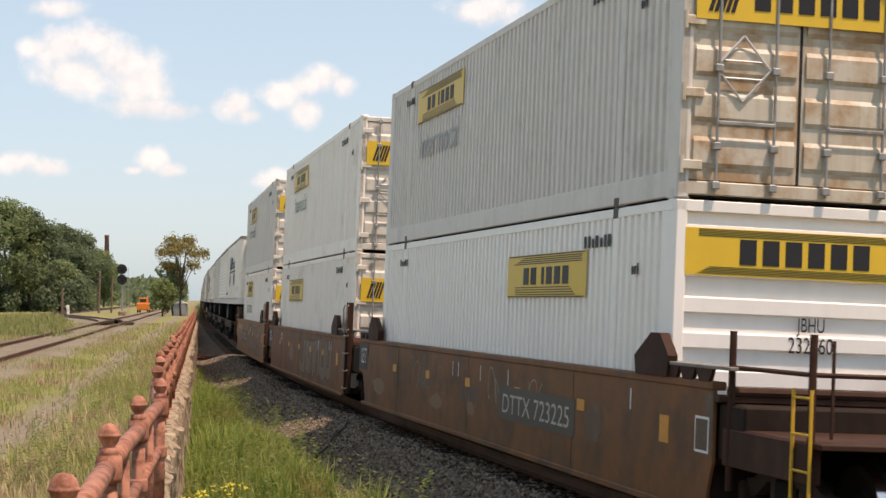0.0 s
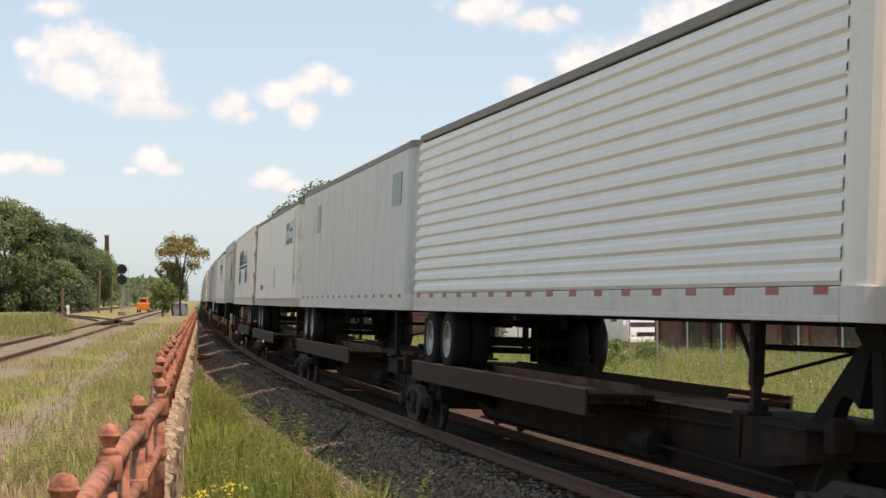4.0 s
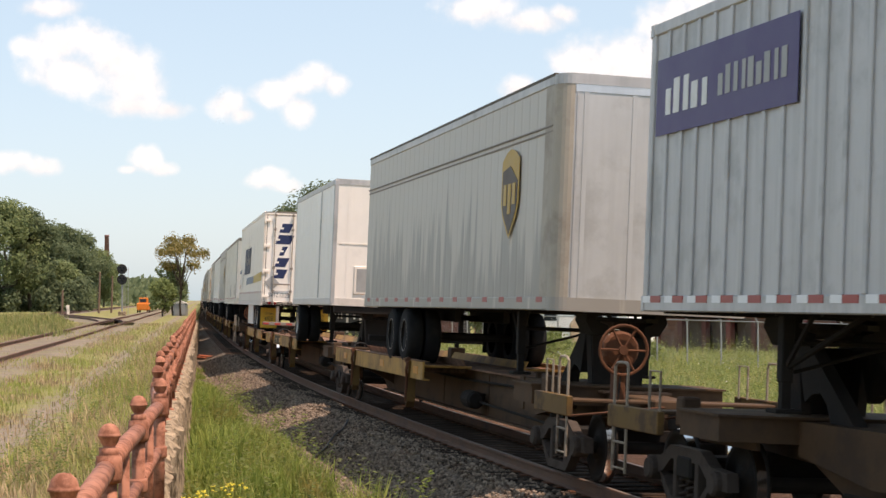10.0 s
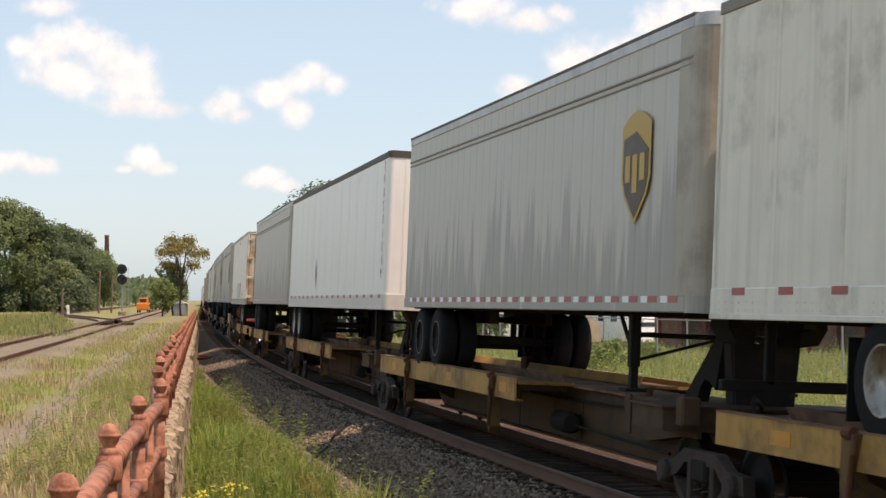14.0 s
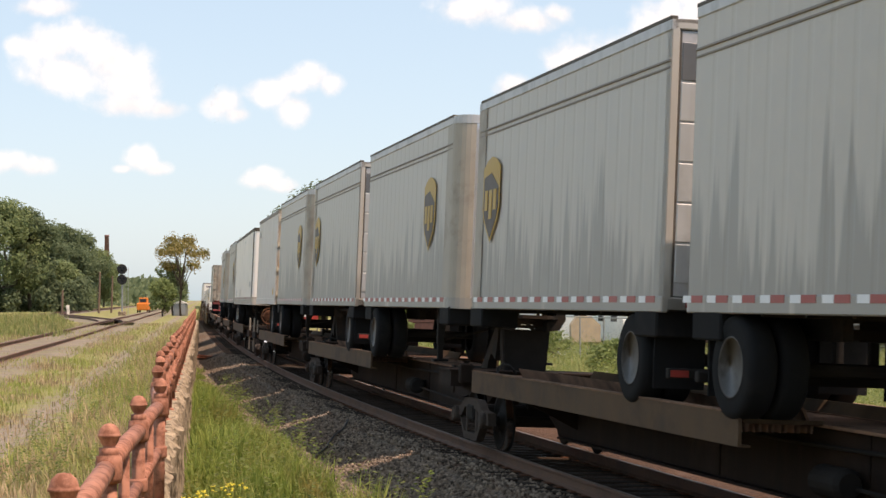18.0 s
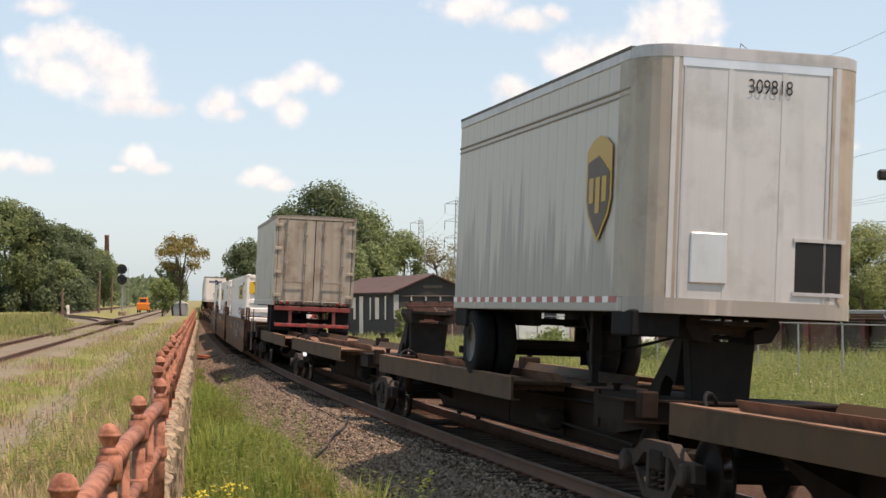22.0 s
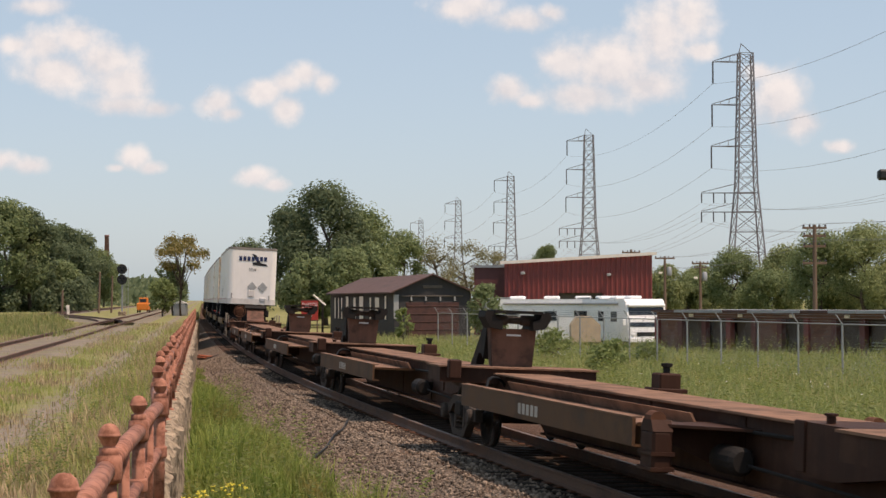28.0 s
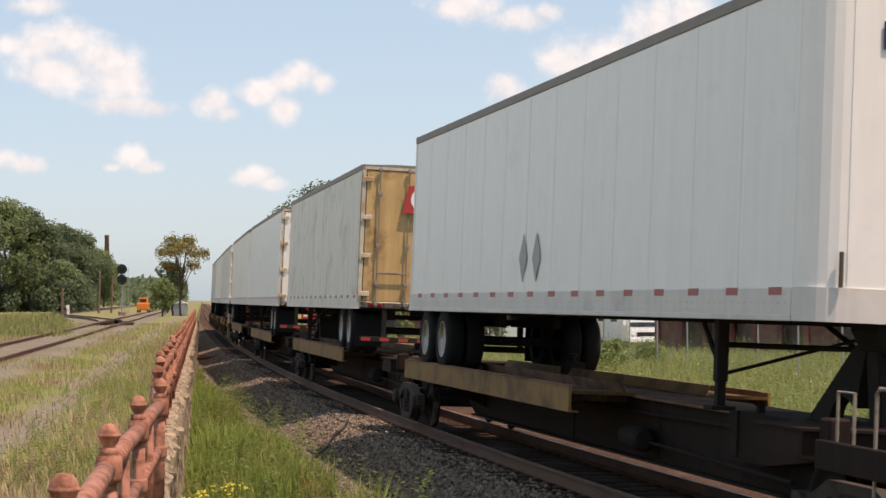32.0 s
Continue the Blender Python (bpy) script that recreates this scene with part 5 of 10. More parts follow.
def container(s0, z0, label, paint, end="doors", panel=None, word=None, diamonds=False, bar_side=True, rust=False, L=16.15, carrier=None, H=2.896):
    """A corrugated 53-foot box, near end at s0; end: what its near end shows."""
    t = thing("container", label, "container", "containers of the train")
    z1 = z0 + H
    W2 = HALF
    for s in (-1, 1):
        part("side_wall", corrugated(L, z0 + 0.29, z1 - 0.10, s * W2, s, end=0.12), paint, t)
        part("bottom_rail", Build().box(s * W2 - s * 0.07, s * (W2 + 0.004), -L / 2, L / 2, z0 + 0.03, z0 + 0.30, 0.01), paint, t)
        part("top_rail", Build().box(s * W2 - s * 0.06, s * (W2 + 0.004), -L / 2, L / 2, z1 - 0.11, z1, 0.01), paint, t)
        for y in (-L / 2, L / 2, -6.1, 6.1):
            e = 0.16 if abs(y) > 7 else 0.10
            yc = y + (e if y < -7 else -e if y > 7 else 0)
            part("corner_post" if abs(y) > 7 else "lifting_post", Build().box(s * (W2 - 0.12), s * (W2 + 0.008), yc - e, yc + e, z0 + 0.01, z1 - 0.002, 0.015), paint, t)
            for z in ((z0, z0 + 0.12), (z1 - 0.12, z1 + 0.012)):
                part("corner_casting", Build().box(s * (W2 - 0.16), s * (W2 + 0.014), yc - 0.09, yc + 0.09, *z, 0.012), DARK_TRIM if abs(y) < 7 else paint, t)
    part("roof", corrug_roof(L, z1 - 0.03), paint, t)
    part("floor", Build().box(-W2 + 0.06, W2 - 0.06, -L / 2 + 0.05, L / 2 - 0.05, z0 + 0.03, z0 + 0.12), STEEL_DARK, t)
    for yend in (-1, 1):
        y = yend * L / 2
        if yend == -1 and end == "doors": rear_doors(t, L, z0 + 0.05, z1 - 0.03, W2, RUSTY_WHITE if rust else DOOR_CREAM, ribs=True, panel=True, diamonds=diamonds)
        else:
            # corrugations that lie flat across the end
            zs, rows = np.arange(z0 + 0.2, z1 - 0.1, 0.02), []
            hgt = z1 - z0 - 0.3
            for z in zs:
                k = ((z - z0 - 0.2) / hgt * 7) % 1
                d = 0.05 if 0.2 < k < 0.62 else 0.0
                rows.append([(-W2 + 0.1, y - yend * (0.07 - d), z), (W2 - 0.1, y - yend * (0.07 - d), z)])
            part("end_wall", Build().strip(rows), paint, t)
            part("end_sill", Build().box(-W2, W2, y, y - yend * 0.1, z0, z0 + 0.2, 0.01), paint, t)
            part("end_header", Build().box(-W2, W2, y, y - yend * 0.1, z1 - 0.12, z1, 0.01), paint, t)
            if yend == -1:
                p = part("logo_panel", Build().box(-W2 + 0.1, W2 - 0.1, y + 0.0, y + 0.03, z1 - 0.76, z1 - 0.28), JB_YELLOW, t, "yellow brand panel")
                end_bars(p, BLACK, L, -0.6, 0.9, z1 - 0.64, 0.26, 6, lift=0.004, slant=0.0, name="logo_mark")
                q = Build()
                for k in range(5): q.box(-1.05 + 0.03 * k, 1.1, y - 0.004, y, z1 - 0.74 + 0.016 * k, z1 - 0.734 + 0.016 * k).box(-1.05, 1.1 - 0.03 * k, y - 0.004, y, z1 - 0.36 + 0.016 * k, z1 - 0.354 + 0.016 * k)
                part("logo_line", q, BLACK, p)
                end_text(t, "JBHU", BLACK, L, 0.06, 0.36, z1 - 1.30, 0.15, -0.012)
                end_text(t, "232260", BLACK, L, -0.04, 0.46, z1 - 1.52, 0.17, -0.012)
    if panel: brand_panel(t, L, panel[0], panel[1], z0 + panel[2], z0 + panel[3])
    if word:
        side_text(t, "Intermodal", word[0], L, word[1], word[2], z0 + word[3], word[4])
    bars(t, BLACK, L, 2.1, 3.2, z1 - 0.42, 0.14, 7)
    bars(t, BLACK, L, 13.9, 14.6, z1 - 0.42, 0.12, 5)
    if bar_side: bars(t, BLACK, L, 1.1, 1.35, z1 - 0.75, 0.12, 3)
    if carrier is not None: return mover(t, carrier[0], carrier[1]), t
    return t


def corrug_roof(L, z):
    rows = []
    for i in range(int(L / 0.3) + 1):
        y = -L / 2 + 0.02 + i * 0.3
        for dy, dz in ((0.0, 0.0), (0.10, 0.018), (0.16, 0.018), (0.26, 0.0)):
            if y + dy < L / 2 - 0.02: rows.append([(-HALF + 0.03, y + dy, z + dz), (HALF - 0.03, y + dy, z + dz)])
    return Build().strip(rows)


ROD_GREY = material("galvanised_rod", (0.30, 0.295, 0.28), 0.5, 0.3, vary=0.12, dirt=(0.14, 0.10, 0.07), dirt_amount=0.35, dirt_scale=5, bump=0.03)


def rear_doors(t, L, z0, z1, W2, paint, ribs=False, panel=False, diamonds=False, sign=-1, frame_mat=None, rods=4, hinge_mat=None):
    """Two doors with lock rods and hinges at one end; sign -1: the leading end."""
    y = sign * L / 2
    o = sign
    fm = frame_mat or paint
    fr = Build().box(-W2, -W2 + 0.09, y, y - o * 0.14, z0, z1, 0.012).box(W2 - 0.09, W2, y, y - o * 0.14, z0, z1, 0.012)
    fr.box(-W2, W2, y, y - o * 0.14, z1 - 0.1, z1, 0.012).box(-W2, W2, y, y - o * 0.14, z0, z0 + 0.14, 0.012)
    part("door_frame", fr, fm, t)
    for s in (-1, 1):
        x0, x1 = (-W2 + 0.10, -0.008) if s < 0 else (0.008, W2 - 0.10)
        b = Build().box(x0, x1, y - o * 0.015, y - o * 0.07, z0 + 0.15, z1 - 0.11, 0.008)
        d = part("door", b, paint, t)
        for k in range(5 if ribs else 0):
            zz = z0 + 0.45 + (z1 - z0 - 0.95) * k / 4
            part("door_rib", Build().prism([(y - o * 0.016, zz - 0.17), (y + o * 0.012, zz - 0.12), (y + o * 0.012, zz + 0.10), (y - o * 0.016, zz + 0.15)], "x", x0 + 0.05, x1 - 0.04), paint, d)
        gap = x1 - 0.002 if s < 0 else x0 - 0.006
        if sign > 0: continue
        part("gasket", Build().box(gap, gap + 0.016, y - o * 0.012, y - o * 0.05, z0 + 0.15, z1 - 0.11), REEFER_BLACK, d, "black rubber door seal")
        part("edge_gasket", Build().box(s * (W2 - 0.115), s * (W2 - 0.092), y - o * 0.012, y - o * 0.05, z0 + 0.15, z1 - 0.11), DARK_TRIM, d)
        for k in range(rods // 2):
            xr = (x0 + x1) / 2 + (k - 0.5) * (x1 - x0) * 0.52
            rod = Build().tube([(xr, y + o * 0.05, z0 + 0.03), (xr, y + o * 0.05, z1 - 0.03)], 0.017, 8)
            for zz in (z0 + 0.1, z0 + 0.5, z0 + 1.3, z1 - 0.6, z1 - 0.1): rod.box(xr - 0.045, xr + 0.045, y + o * 0.02, y + o * 0.075, zz - 0.04, zz + 0.04, 0.01)
            rod.box(xr, xr + 0.42 * (1 if k == 0 else -1), y + o * 0.055, y + o * 0.08, z0 + 0.72, z0 + 0.76, 0.006)
            part("lock_rod", rod, ROD_GREY if ribs else BROWN_TRIM, d)
        hm = hinge_mat or fm
        for k in range(4 if rods else 0):
            zz = z0 + 0.3 + (z1 - z0 - 0.6) * k / 3
            def make(s=s, o=o):
                me = Build().box(-s * 0.22, s * 0.012, o * 0.012, o * 0.04, -0.05, 0.05, 0.01).tube([(0, o * 0.03, -0.09), (0, o * 0.03, 0.09)], 0.022, 6).mesh("hinge")
                me.materials.append(hm)
                return me
            part("hinge", shared(("hinge", s, o, hm.name), make), hm, d, m=pose(s * (W2 - 0.02), y, zz))
        if diamonds and s < 0:
            for zc in ((z0 + z1) / 2 - 0.1,):
                c0 = Vector((x0 + 0.55, y + o * 0.03, zc))
                dirs = [Vector((a * 0.30, 0, c * 0.34)) for a, c in ((1, 0), (0, 1), (-1, 0), (0, -1), (1, 0))]
                ring = Build()
                for q in range(4): ring.tube([c0 + dirs[q], c0 + dirs[q + 1]], 0.014, 5)
                for q in (-0.1, 0.08): ring.tube([c0 + Vector((-0.2, 0, q)), c0 + Vector((0.2, 0, q))], 0.010, 5)
                part("placard_holder", ring, GREY_ALU, d, "diamond placard frame of wire")
                sg = part("sign", Build().box(x0 + 0.3, x0 + 0.8, y + o * 0.02, y + o * 0.03, zc + 0.55, zc + 0.78), BLACK, d, "small black sign")
                part("sign_band", Build().box(x0 + 0.32, x0 + 0.78, y + o * 0.03, y + o * 0.034, zc + 0.66, zc + 0.70), RED_MARK, sg)
    if panel and sign < 0:
        p = part("logo_panel", Build().box(-W2 + 0.12, W2 - 0.2, y - 0.03, y - 0.045, z1 - 1.02, z1 - 0.52), JB_YELLOW, t, "yellow brand panel")
        end_bars(p, BLACK, L, -0.55, 0.9, z1 - 0.90, 0.26, 6, lift=0.05, name="logo_mark")
        end_bars(p, BLACK, L, -1.05, -0.75, z1 - 0.94, 0.34, 5, lift=0.05, slant=0.1, name="logo_mark")


# ---- trailers ----
def trailer(s_near, s_far, label, side="plain", paint=None, nose_near=True, zb=None, zt=5.09, rail_mat=None, top_mat=None, nose="round", nose_mat=None,
            corner=0.18, stripes=True, band=0.0, rim=None, wheels=2, name="trailer", door_mat=None, bottom_h=None, skirt=False, box_top_band=False, leg=True, bumper_mat=None, chassis=False, door_frame=None, stripe_every=1.0, rods=4, tandem=1.25, flaps=True):
    paint = paint or WHITE
    zb = zb or (2.11 if paint is PEELED else 2.06)
    bottom_h = bottom_h or (0.17 if paint is PEELED else 0.29)
    rim = rim or (RIM if paint is PEELED else RIM_PALE)
    rail_mat = rail_mat or (GREY_BOX if paint in (WHITE, WHITE_CLEAN) else paint)
    top_mat = top_mat or BROWN_TRIM
    nose_mat = nose_mat or paint
    L = s_far - s_near
    t = thing(name, label, "trailer" if name == "trailer" else "container", "trailers of the train")
    e = -1 if nose_near else 1          # where the nose points
    yn, yr = e * L / 2, -e * L / 2
    y_side0, y_side1 = sorted((yn - e * (corner + 0.05), yr))
    Ls, ym = y_side1 - y_side0, (y_side0 + y_side1) / 2
    for s in (-1, 1):
        x = s * HALF
        b = Build()
        if side == "ribs":
            b.box(x - s * 0.05, x - s * 0.012, y_side0, y_side1, zb + bottom_h, zt - 0.12)
        elif side == "horizontal":
            n, z0, z1 = 14, zb + bottom_h, zt - 0.12
            rows = []
            for k in range(n):
                c, h = z0 + (z1 - z0) * (k + 0.5) / n, (z1 - z0) / n
                rows += [(-0.012, c - h * 0.45), (0.014, c - h * 0.25), (0.014, c + h * 0.15), (-0.012, c + h * 0.35)]
            b.strip([[(x + s * d, y, z) for y in (y_side0, y_side1)] for d, z in rows])
        elif side == "fine":
            n = int(Ls / 0.41)
            pts = []
            for k in range(n):
                y = y_side0 + Ls * k / n
                w = Ls / n
                pts += [(y, 0.0), (y + w * 0.7, 0.0), (y + w * 0.8, 1.0), (y + w * 0.92, 1.0)]
            pts.append((y_side1, 0.0))
            b.strip([[(x - s * 0.005 * d, y, z) for y, d in pts] for z in (zb + bottom_h, zt - 0.12)])
        else:
            b.box(x - s * 0.05, x, y_side0, y_side1, zb + bottom_h, zt - 0.12)
            pass
        wall_ = part("side_wall", b, paint, t)
        if s < 0 and side in ("plain", "rivets"):
            n = max(2, int(Ls / (0.7 if side == "rivets" else 1.22)))
            sb = Build().box(-0.004, 0.002, -0.03, 0.03, zb + bottom_h, zt - 0.12)
            if side == "rivets":
                for q in range(26):
                    zz = zb + bottom_h + 0.06 + (zt - zb - bottom_h - 0.24) * q / 25
                    for dy in (-0.02, 0.02): sb.box(-0.009, -0.003, dy - 0.006, dy + 0.006, zz - 0.006, zz + 0.006)
            sm = sb.mesh("seam")
            for k in range(n + 1): part("seam", sm, paint, wall_, m=pose(x, y_side0 + 0.03 + (Ls - 0.06) * k / n, 0))
        if s < 0 and side == "ribs":
            n = int(Ls / 0.40)
            sm = Build().box(-0.012, 0.02, -0.035, 0.035, zb + bottom_h, zt - 0.12, 0.008).mesh("rib")
            for k in range(n + 1): part("rib", sm, GREY_ALU, wall_, m=pose(x, y_side0 + 0.03 + (Ls - 0.06) * k / n, 0))
        part("bottom_rail", Build().box(x - s * 0.06, x + s * 0.016, y_side0, y_side1, zb, zb + bottom_h, 0.012), rail_mat, t)
        if s < 0 and bottom_h > 0.2:
            part("foot_rail", Build().box(x - 0.022, x, y_side0, y_side1, zb - 0.004, zb + 0.05, 0.006), rail_mat, t)
            riv = Build()
            yy = y_side0 + 0.12
            while yy < y_side1 - 0.1:
                for zz in (zb + 0.085, zb + 0.155): riv.box(x - 0.021, x - 0.012, yy - 0.009, yy + 0.009, zz - 0.009, zz + 0.009)
                yy += 0.15
            tagged(part("rivets", riv, rail_mat, t), kind="stuff")
        part("top_rail", Build().box(x - s * 0.06, x + s * 0.014, y_side0, y_side1, zt - 0.125, zt, 0.012), top_mat, t)
        if band:
            bb = Build().box(x, x + s * 0.018, y_side0, y_side1, zt - band - 0.03, zt - band, 0.006).box(x, x + s * 0.012, y_side0, y_side1, zt - band - 0.10, zt - band - 0.075, 0.004)
            part("belt_rail", bb, BROWN_TRIM, t)
        if stripes and s < 0:
            b = Build()
            b2 = Build()
            y, k = y_side0 + 0.2, 0
            while y < y_side1 - 0.4:
                b.box(x - 0.020, x - 0.014, y, y + 0.28, zb + bottom_h - 0.07, zb + bottom_h + 0.0)
                b2.box(x - 0.020, x - 0.014, y + 0.29, y + 0.5, zb + bottom_h - 0.07, zb + bottom_h + 0.0)
                y += stripe_every
            tagged(part("reflector_tape", b, RED_REFLECT, t), "red reflector strips", kind="stuff")
            if stripe_every < 0.8: tagged(part("reflector_tape", b2, WHITE_REFLECT, t), "white reflector strips", kind="stuff")
    # roof and floor
    part("roof", Build().prism([(-HALF + 0.02, zt - 0.04), (-HALF + 0.03, zt - 0.006), (-0.6, zt + 0.02), (0.6, zt + 0.02), (HALF - 0.03, zt - 0.006), (HALF - 0.02, zt - 0.04)], "y", y_side0, y_side1), BROWN_TRIM if not chassis else paint, t)
    part("floor", Build().box(-HALF + 0.06, HALF - 0.06, y_side0, y_side1, zb + 0.02, zb + 0.14), STEEL_DARK, t)
    # the nose, with rounded upright corners
    r = corner
    arc = [(-HALF, yn - e * (r + 0.05))] + [(-HALF + r - r * math.cos(a), yn - e * (r - r * math.sin(a))) for a in np.linspace(0, math.pi / 2, 7)]
    outline = arc + [(-x, y) for x, y in arc[::-1]]
    part("nose", Build().prism(outline, "z", zb + bottom_h, zt - 0.12), nose_mat, t, smooth=False)
    part("nose_rail", Build().prism([(x * 1.012, y + e * 0.015) for x, y in outline], "z", zb, zb + bottom_h), rail_mat, t)
    part("nose_header", Build().prism([(x * 1.010, y + e * 0.012) for x, y in outline], "z", zt - 0.125, zt), top_mat, t)
    part("nose_cap", Build().prism([(x * 0.99, y) for x, y in outline], "z", zt - 0.002, zt + 0.012), top_mat, t)
    b = Build()
    for k in (-1.0, -0.33, 0.33, 1.0):
        b.box(k * 0.95 - 0.03, k * 0.95 + 0.03, yn + e * 0.006, yn - e * 0.02, zb + bottom_h, zt - 0.13)
    tagged(part("nose_seam", b, nose_mat, t), kind="stuff")
    if paint is PEELED:
        for sgn in (-1, 1):
            rim_ = [(sgn * (-x) * 1.008, y + e * 0.008) for x, y in arc]
            b = Build().strip([[(x, y, z) for x, y in [(sgn * (HALF + 0.012), yn - e * (r + 0.42))] + rim_] for z in (zb + bottom_h, zt - 0.12)])
            part("corner_cover", b, CORNER_TAN, t, "grimy tan corner cover")
        part("header_strip", Build().box(-HALF + r, HALF - r, yn + e * 0.008, yn - e * 0.02, zt - 0.22, zt - 0.12), BRIGHT_ALU, t, "bright header strip")
        tagged(part("rivets", Build().box(-HALF + r + 0.02, -HALF + r + 0.045, yn + e * 0.010, yn - e * 0.01, zb + bottom_h, zt - 0.22).box(HALF - r - 0.045, HALF - r - 0.02, yn + e * 0.010, yn - e * 0.01, zb + bottom_h, zt - 0.22), GREY_ALU, t), kind="stuff")
        for sgn in (-1, 1): part("roof_edge", Build().box(sgn * (HALF + 0.02), sgn * (HALF - 0.06), y_side0, y_side1, zt - 0.012, zt + 0.03, 0.006), DARK_TRIM, t)
    # the rear doors
    rear_doors(t, L, zb + 0.02, zt - 0.01, HALF, door_mat or paint, sign=-e, frame_mat=door_frame or rail_mat, rods=rods)
    bm_ = bumper_mat or STEEL_DARK
    bp = Build()
    for xx in (-0.7, 0.7): bp.box(xx - 0.05, xx + 0.05, yr + e * 0.1, yr + e * 0.02, zb - 0.62, zb, 0.01)
    bp.box(-1.2, 1.2, yr + e * 0.1, yr, zb - 0.68, zb - 0.57, 0.012)
    bumper = part("rear_bumper", bp, bm_, t)
    bt = Build()
    for k in range(6): bt.box(-1.18 + 0.4 * k, -0.98 + 0.4 * k, yr - e * 0.006, yr + e * 0.002, zb - 0.66, zb - 0.59)
    tagged(part("reflector_tape", bt, RED_REFLECT, bumper), "red and white striped tape", kind="stuff")
    for s in (-1, 1):
        for k in (0, 1) if e > 0 else ():
            part("tail_lamp", Build().spin([(0.05, 0.0), (0.05, 0.012), (0.04, 0.02), (0.0001, 0.022)], 14, "y", (s * (1.0 - 0.19 * k), 0, zb + 0.09)).moved(pose(0, yr - e * 0.0, 0) @ Matrix.Diagonal((1, -e, 1, 1))), RED_LAMP, t, "round red tail lamp")
        yf = yr + e * ((tandem if wheels == 2 else 1.05) - 0.64)
        if flaps: part("mud_flap", Build().box(s * 0.65, s * 1.22, yf, yf + 0.02, zb - 0.80, zb - 0.12, 0.004), TYRE, t)
    # running gear
    ya = [yr + e * (tandem + 1.28 * k) for k in range(wheels)] if wheels == 2 else [yr + e * 1.05]
    zc = DECK + 0.492
    bogie = part("bogie", Build().box(-0.5, -0.38, min(ya) - 0.7, max(ya) + 0.7, zb - 0.22, zb + 0.02, 0.01).box(0.38, 0.5, min(ya) - 0.7, max(ya) + 0.7, zb - 0.22, zb + 0.02, 0.01).box(-0.4, 0.4, ya[0] - 0.05, ya[0] + 0.05, zb - 0.2, zb - 0.1), STEEL_DARK, t)
    for y in ya:
        part("axle", shared("axle", lambda: Build().tube([(-1.0, 0, 0), (1.0, 0, 0)], 0.07, 8).mesh("axle")), STEEL_DARK, bogie, m=pose(0, y, zc))
    for y in ya:
        for s in (-1, 1): road_wheel(t, s * 0.97, y, zc, s, rim)
    if leg:
        yl = yn - e * min(2.9, L * 0.3)
        for s in (-1, 1):
            lg = Build().box(s * 0.92 - 0.06, s * 0.92 + 0.06, yl - 0.06, yl + 0.06, zb - 0.62, zb + 0.03, 0.01).box(s * 0.92 - 0.045, s * 0.92 + 0.045, yl - 0.045, yl + 0.045, zb - 0.88, zb - 0.6, 0.006)
            lg.box(s * 0.92 - 0.13, s * 0.92 + 0.13, yl - 0.12, yl + 0.12, zb - 0.90, zb - 0.86, 0.008)
            leg_ = part("landing_leg", lg, STEEL_DARK, t)
            part("brace", Build().tube([(s * 0.92, yl, zb - 0.5), (s * 0.6, yl - e * 0.9, zb)], 0.03, 6), STEEL_DARK, leg_)
            part("brace", Build().tube([(s * 0.92, yl, zb - 0.5), (s * 0.92, yl - e * 0.55, zb)], 0.028, 6), STEEL_DARK, leg_)
        part("cross_brace", Build().tube([(-0.92, yl, zb - 0.25), (0.92, yl, zb - 0.25)], 0.03, 6).tube([(-0.92, yl, zb - 0.55), (0.92, yl, zb - 0.05)], 0.02, 6), STEEL_DARK, t)
    cm = Build()
    for k in range(int(L / 0.9)):
        y = -L / 2 + 0.5 + 0.9 * k
        cm.box(-HALF + 0.08, HALF - 0.08, y - 0.03, y + 0.03, zb - 0.02, zb + 0.05)
    tagged(part("crossmember", cm, STEEL_DARK, t), kind="stuff")
    if wheels == 1 and paint is PEELED:
        for yy in (-L / 2 + 0.15, L / 2 - 0.85):
            part("wheel_guard", Build().box(-HALF - 0.01, -0.75, yy, yy + 0.7, zb - 0.26, zb + 0.03, 0.02), TYRE, t, "black rubber guard below the side rail")
    if skirt:
        y0 = yr + e * (tandem + 2.55)
        part("side_skirt", Build().prism([(y0 + e * 0.25, zb), (y0, zb - 0.72), (y0 + e * 3.4, zb - 0.72), (y0 + e * 3.4, zb)], "x", -HALF + 0.02, -HALF + 0.05), rail_mat, t, "pale side skirt panel")
    half = min(7.4, L * 0.42)
    return mover(t, (s_near + s_far) / 2, half), L


def reefer(t, L, zb, zt):
    """The cooling unit on the nose at the leading end: black grille above, white cowl below."""
    y = -L / 2
    z_mid = zt - 1.25
    up = part("cooling_unit", Build().box(-1.02, 1.02, y + 0.02, y - 0.38, z_mid, zt - 0.16, 0.05), REEFER_BLACK, t, "black upper housing of the cooling unit")
    g = Build()
    for k in range(13):
        z = z_mid + 0.12 + (zt - 0.4 - z_mid) * k / 13
        g.box(-0.55, 0.95, y - 0.375, y - 0.40, z, z + 0.035, 0.005)
    part("grille", g, DARK_TRIM, up, "dark grille slats")
    lo = part("cowl", Build().box(-1.02, 1.02, y + 0.02, y - 0.40, z_mid - 1.02, z_mid - 0.01, 0.06), WHITE_CLEAN, t, "white lower cowl of the cooling unit")
    part("seam", Build().box(-0.02, 0.02, y - 0.398, y - 0.405, z_mid - 0.95, z_mid - 0.06), DARK_TRIM, lo)
    part("frame", Build().tube([(-0.55, y - 0.43, z_mid - 1.05), (-0.55, y - 0.43, zt - 0.2)], 0.03, 8).box(-1.0, 1.0, y, y - 0.35, z_mid - 1.1, z_mid - 1.02, 0.01), DARK_TRIM, lo)


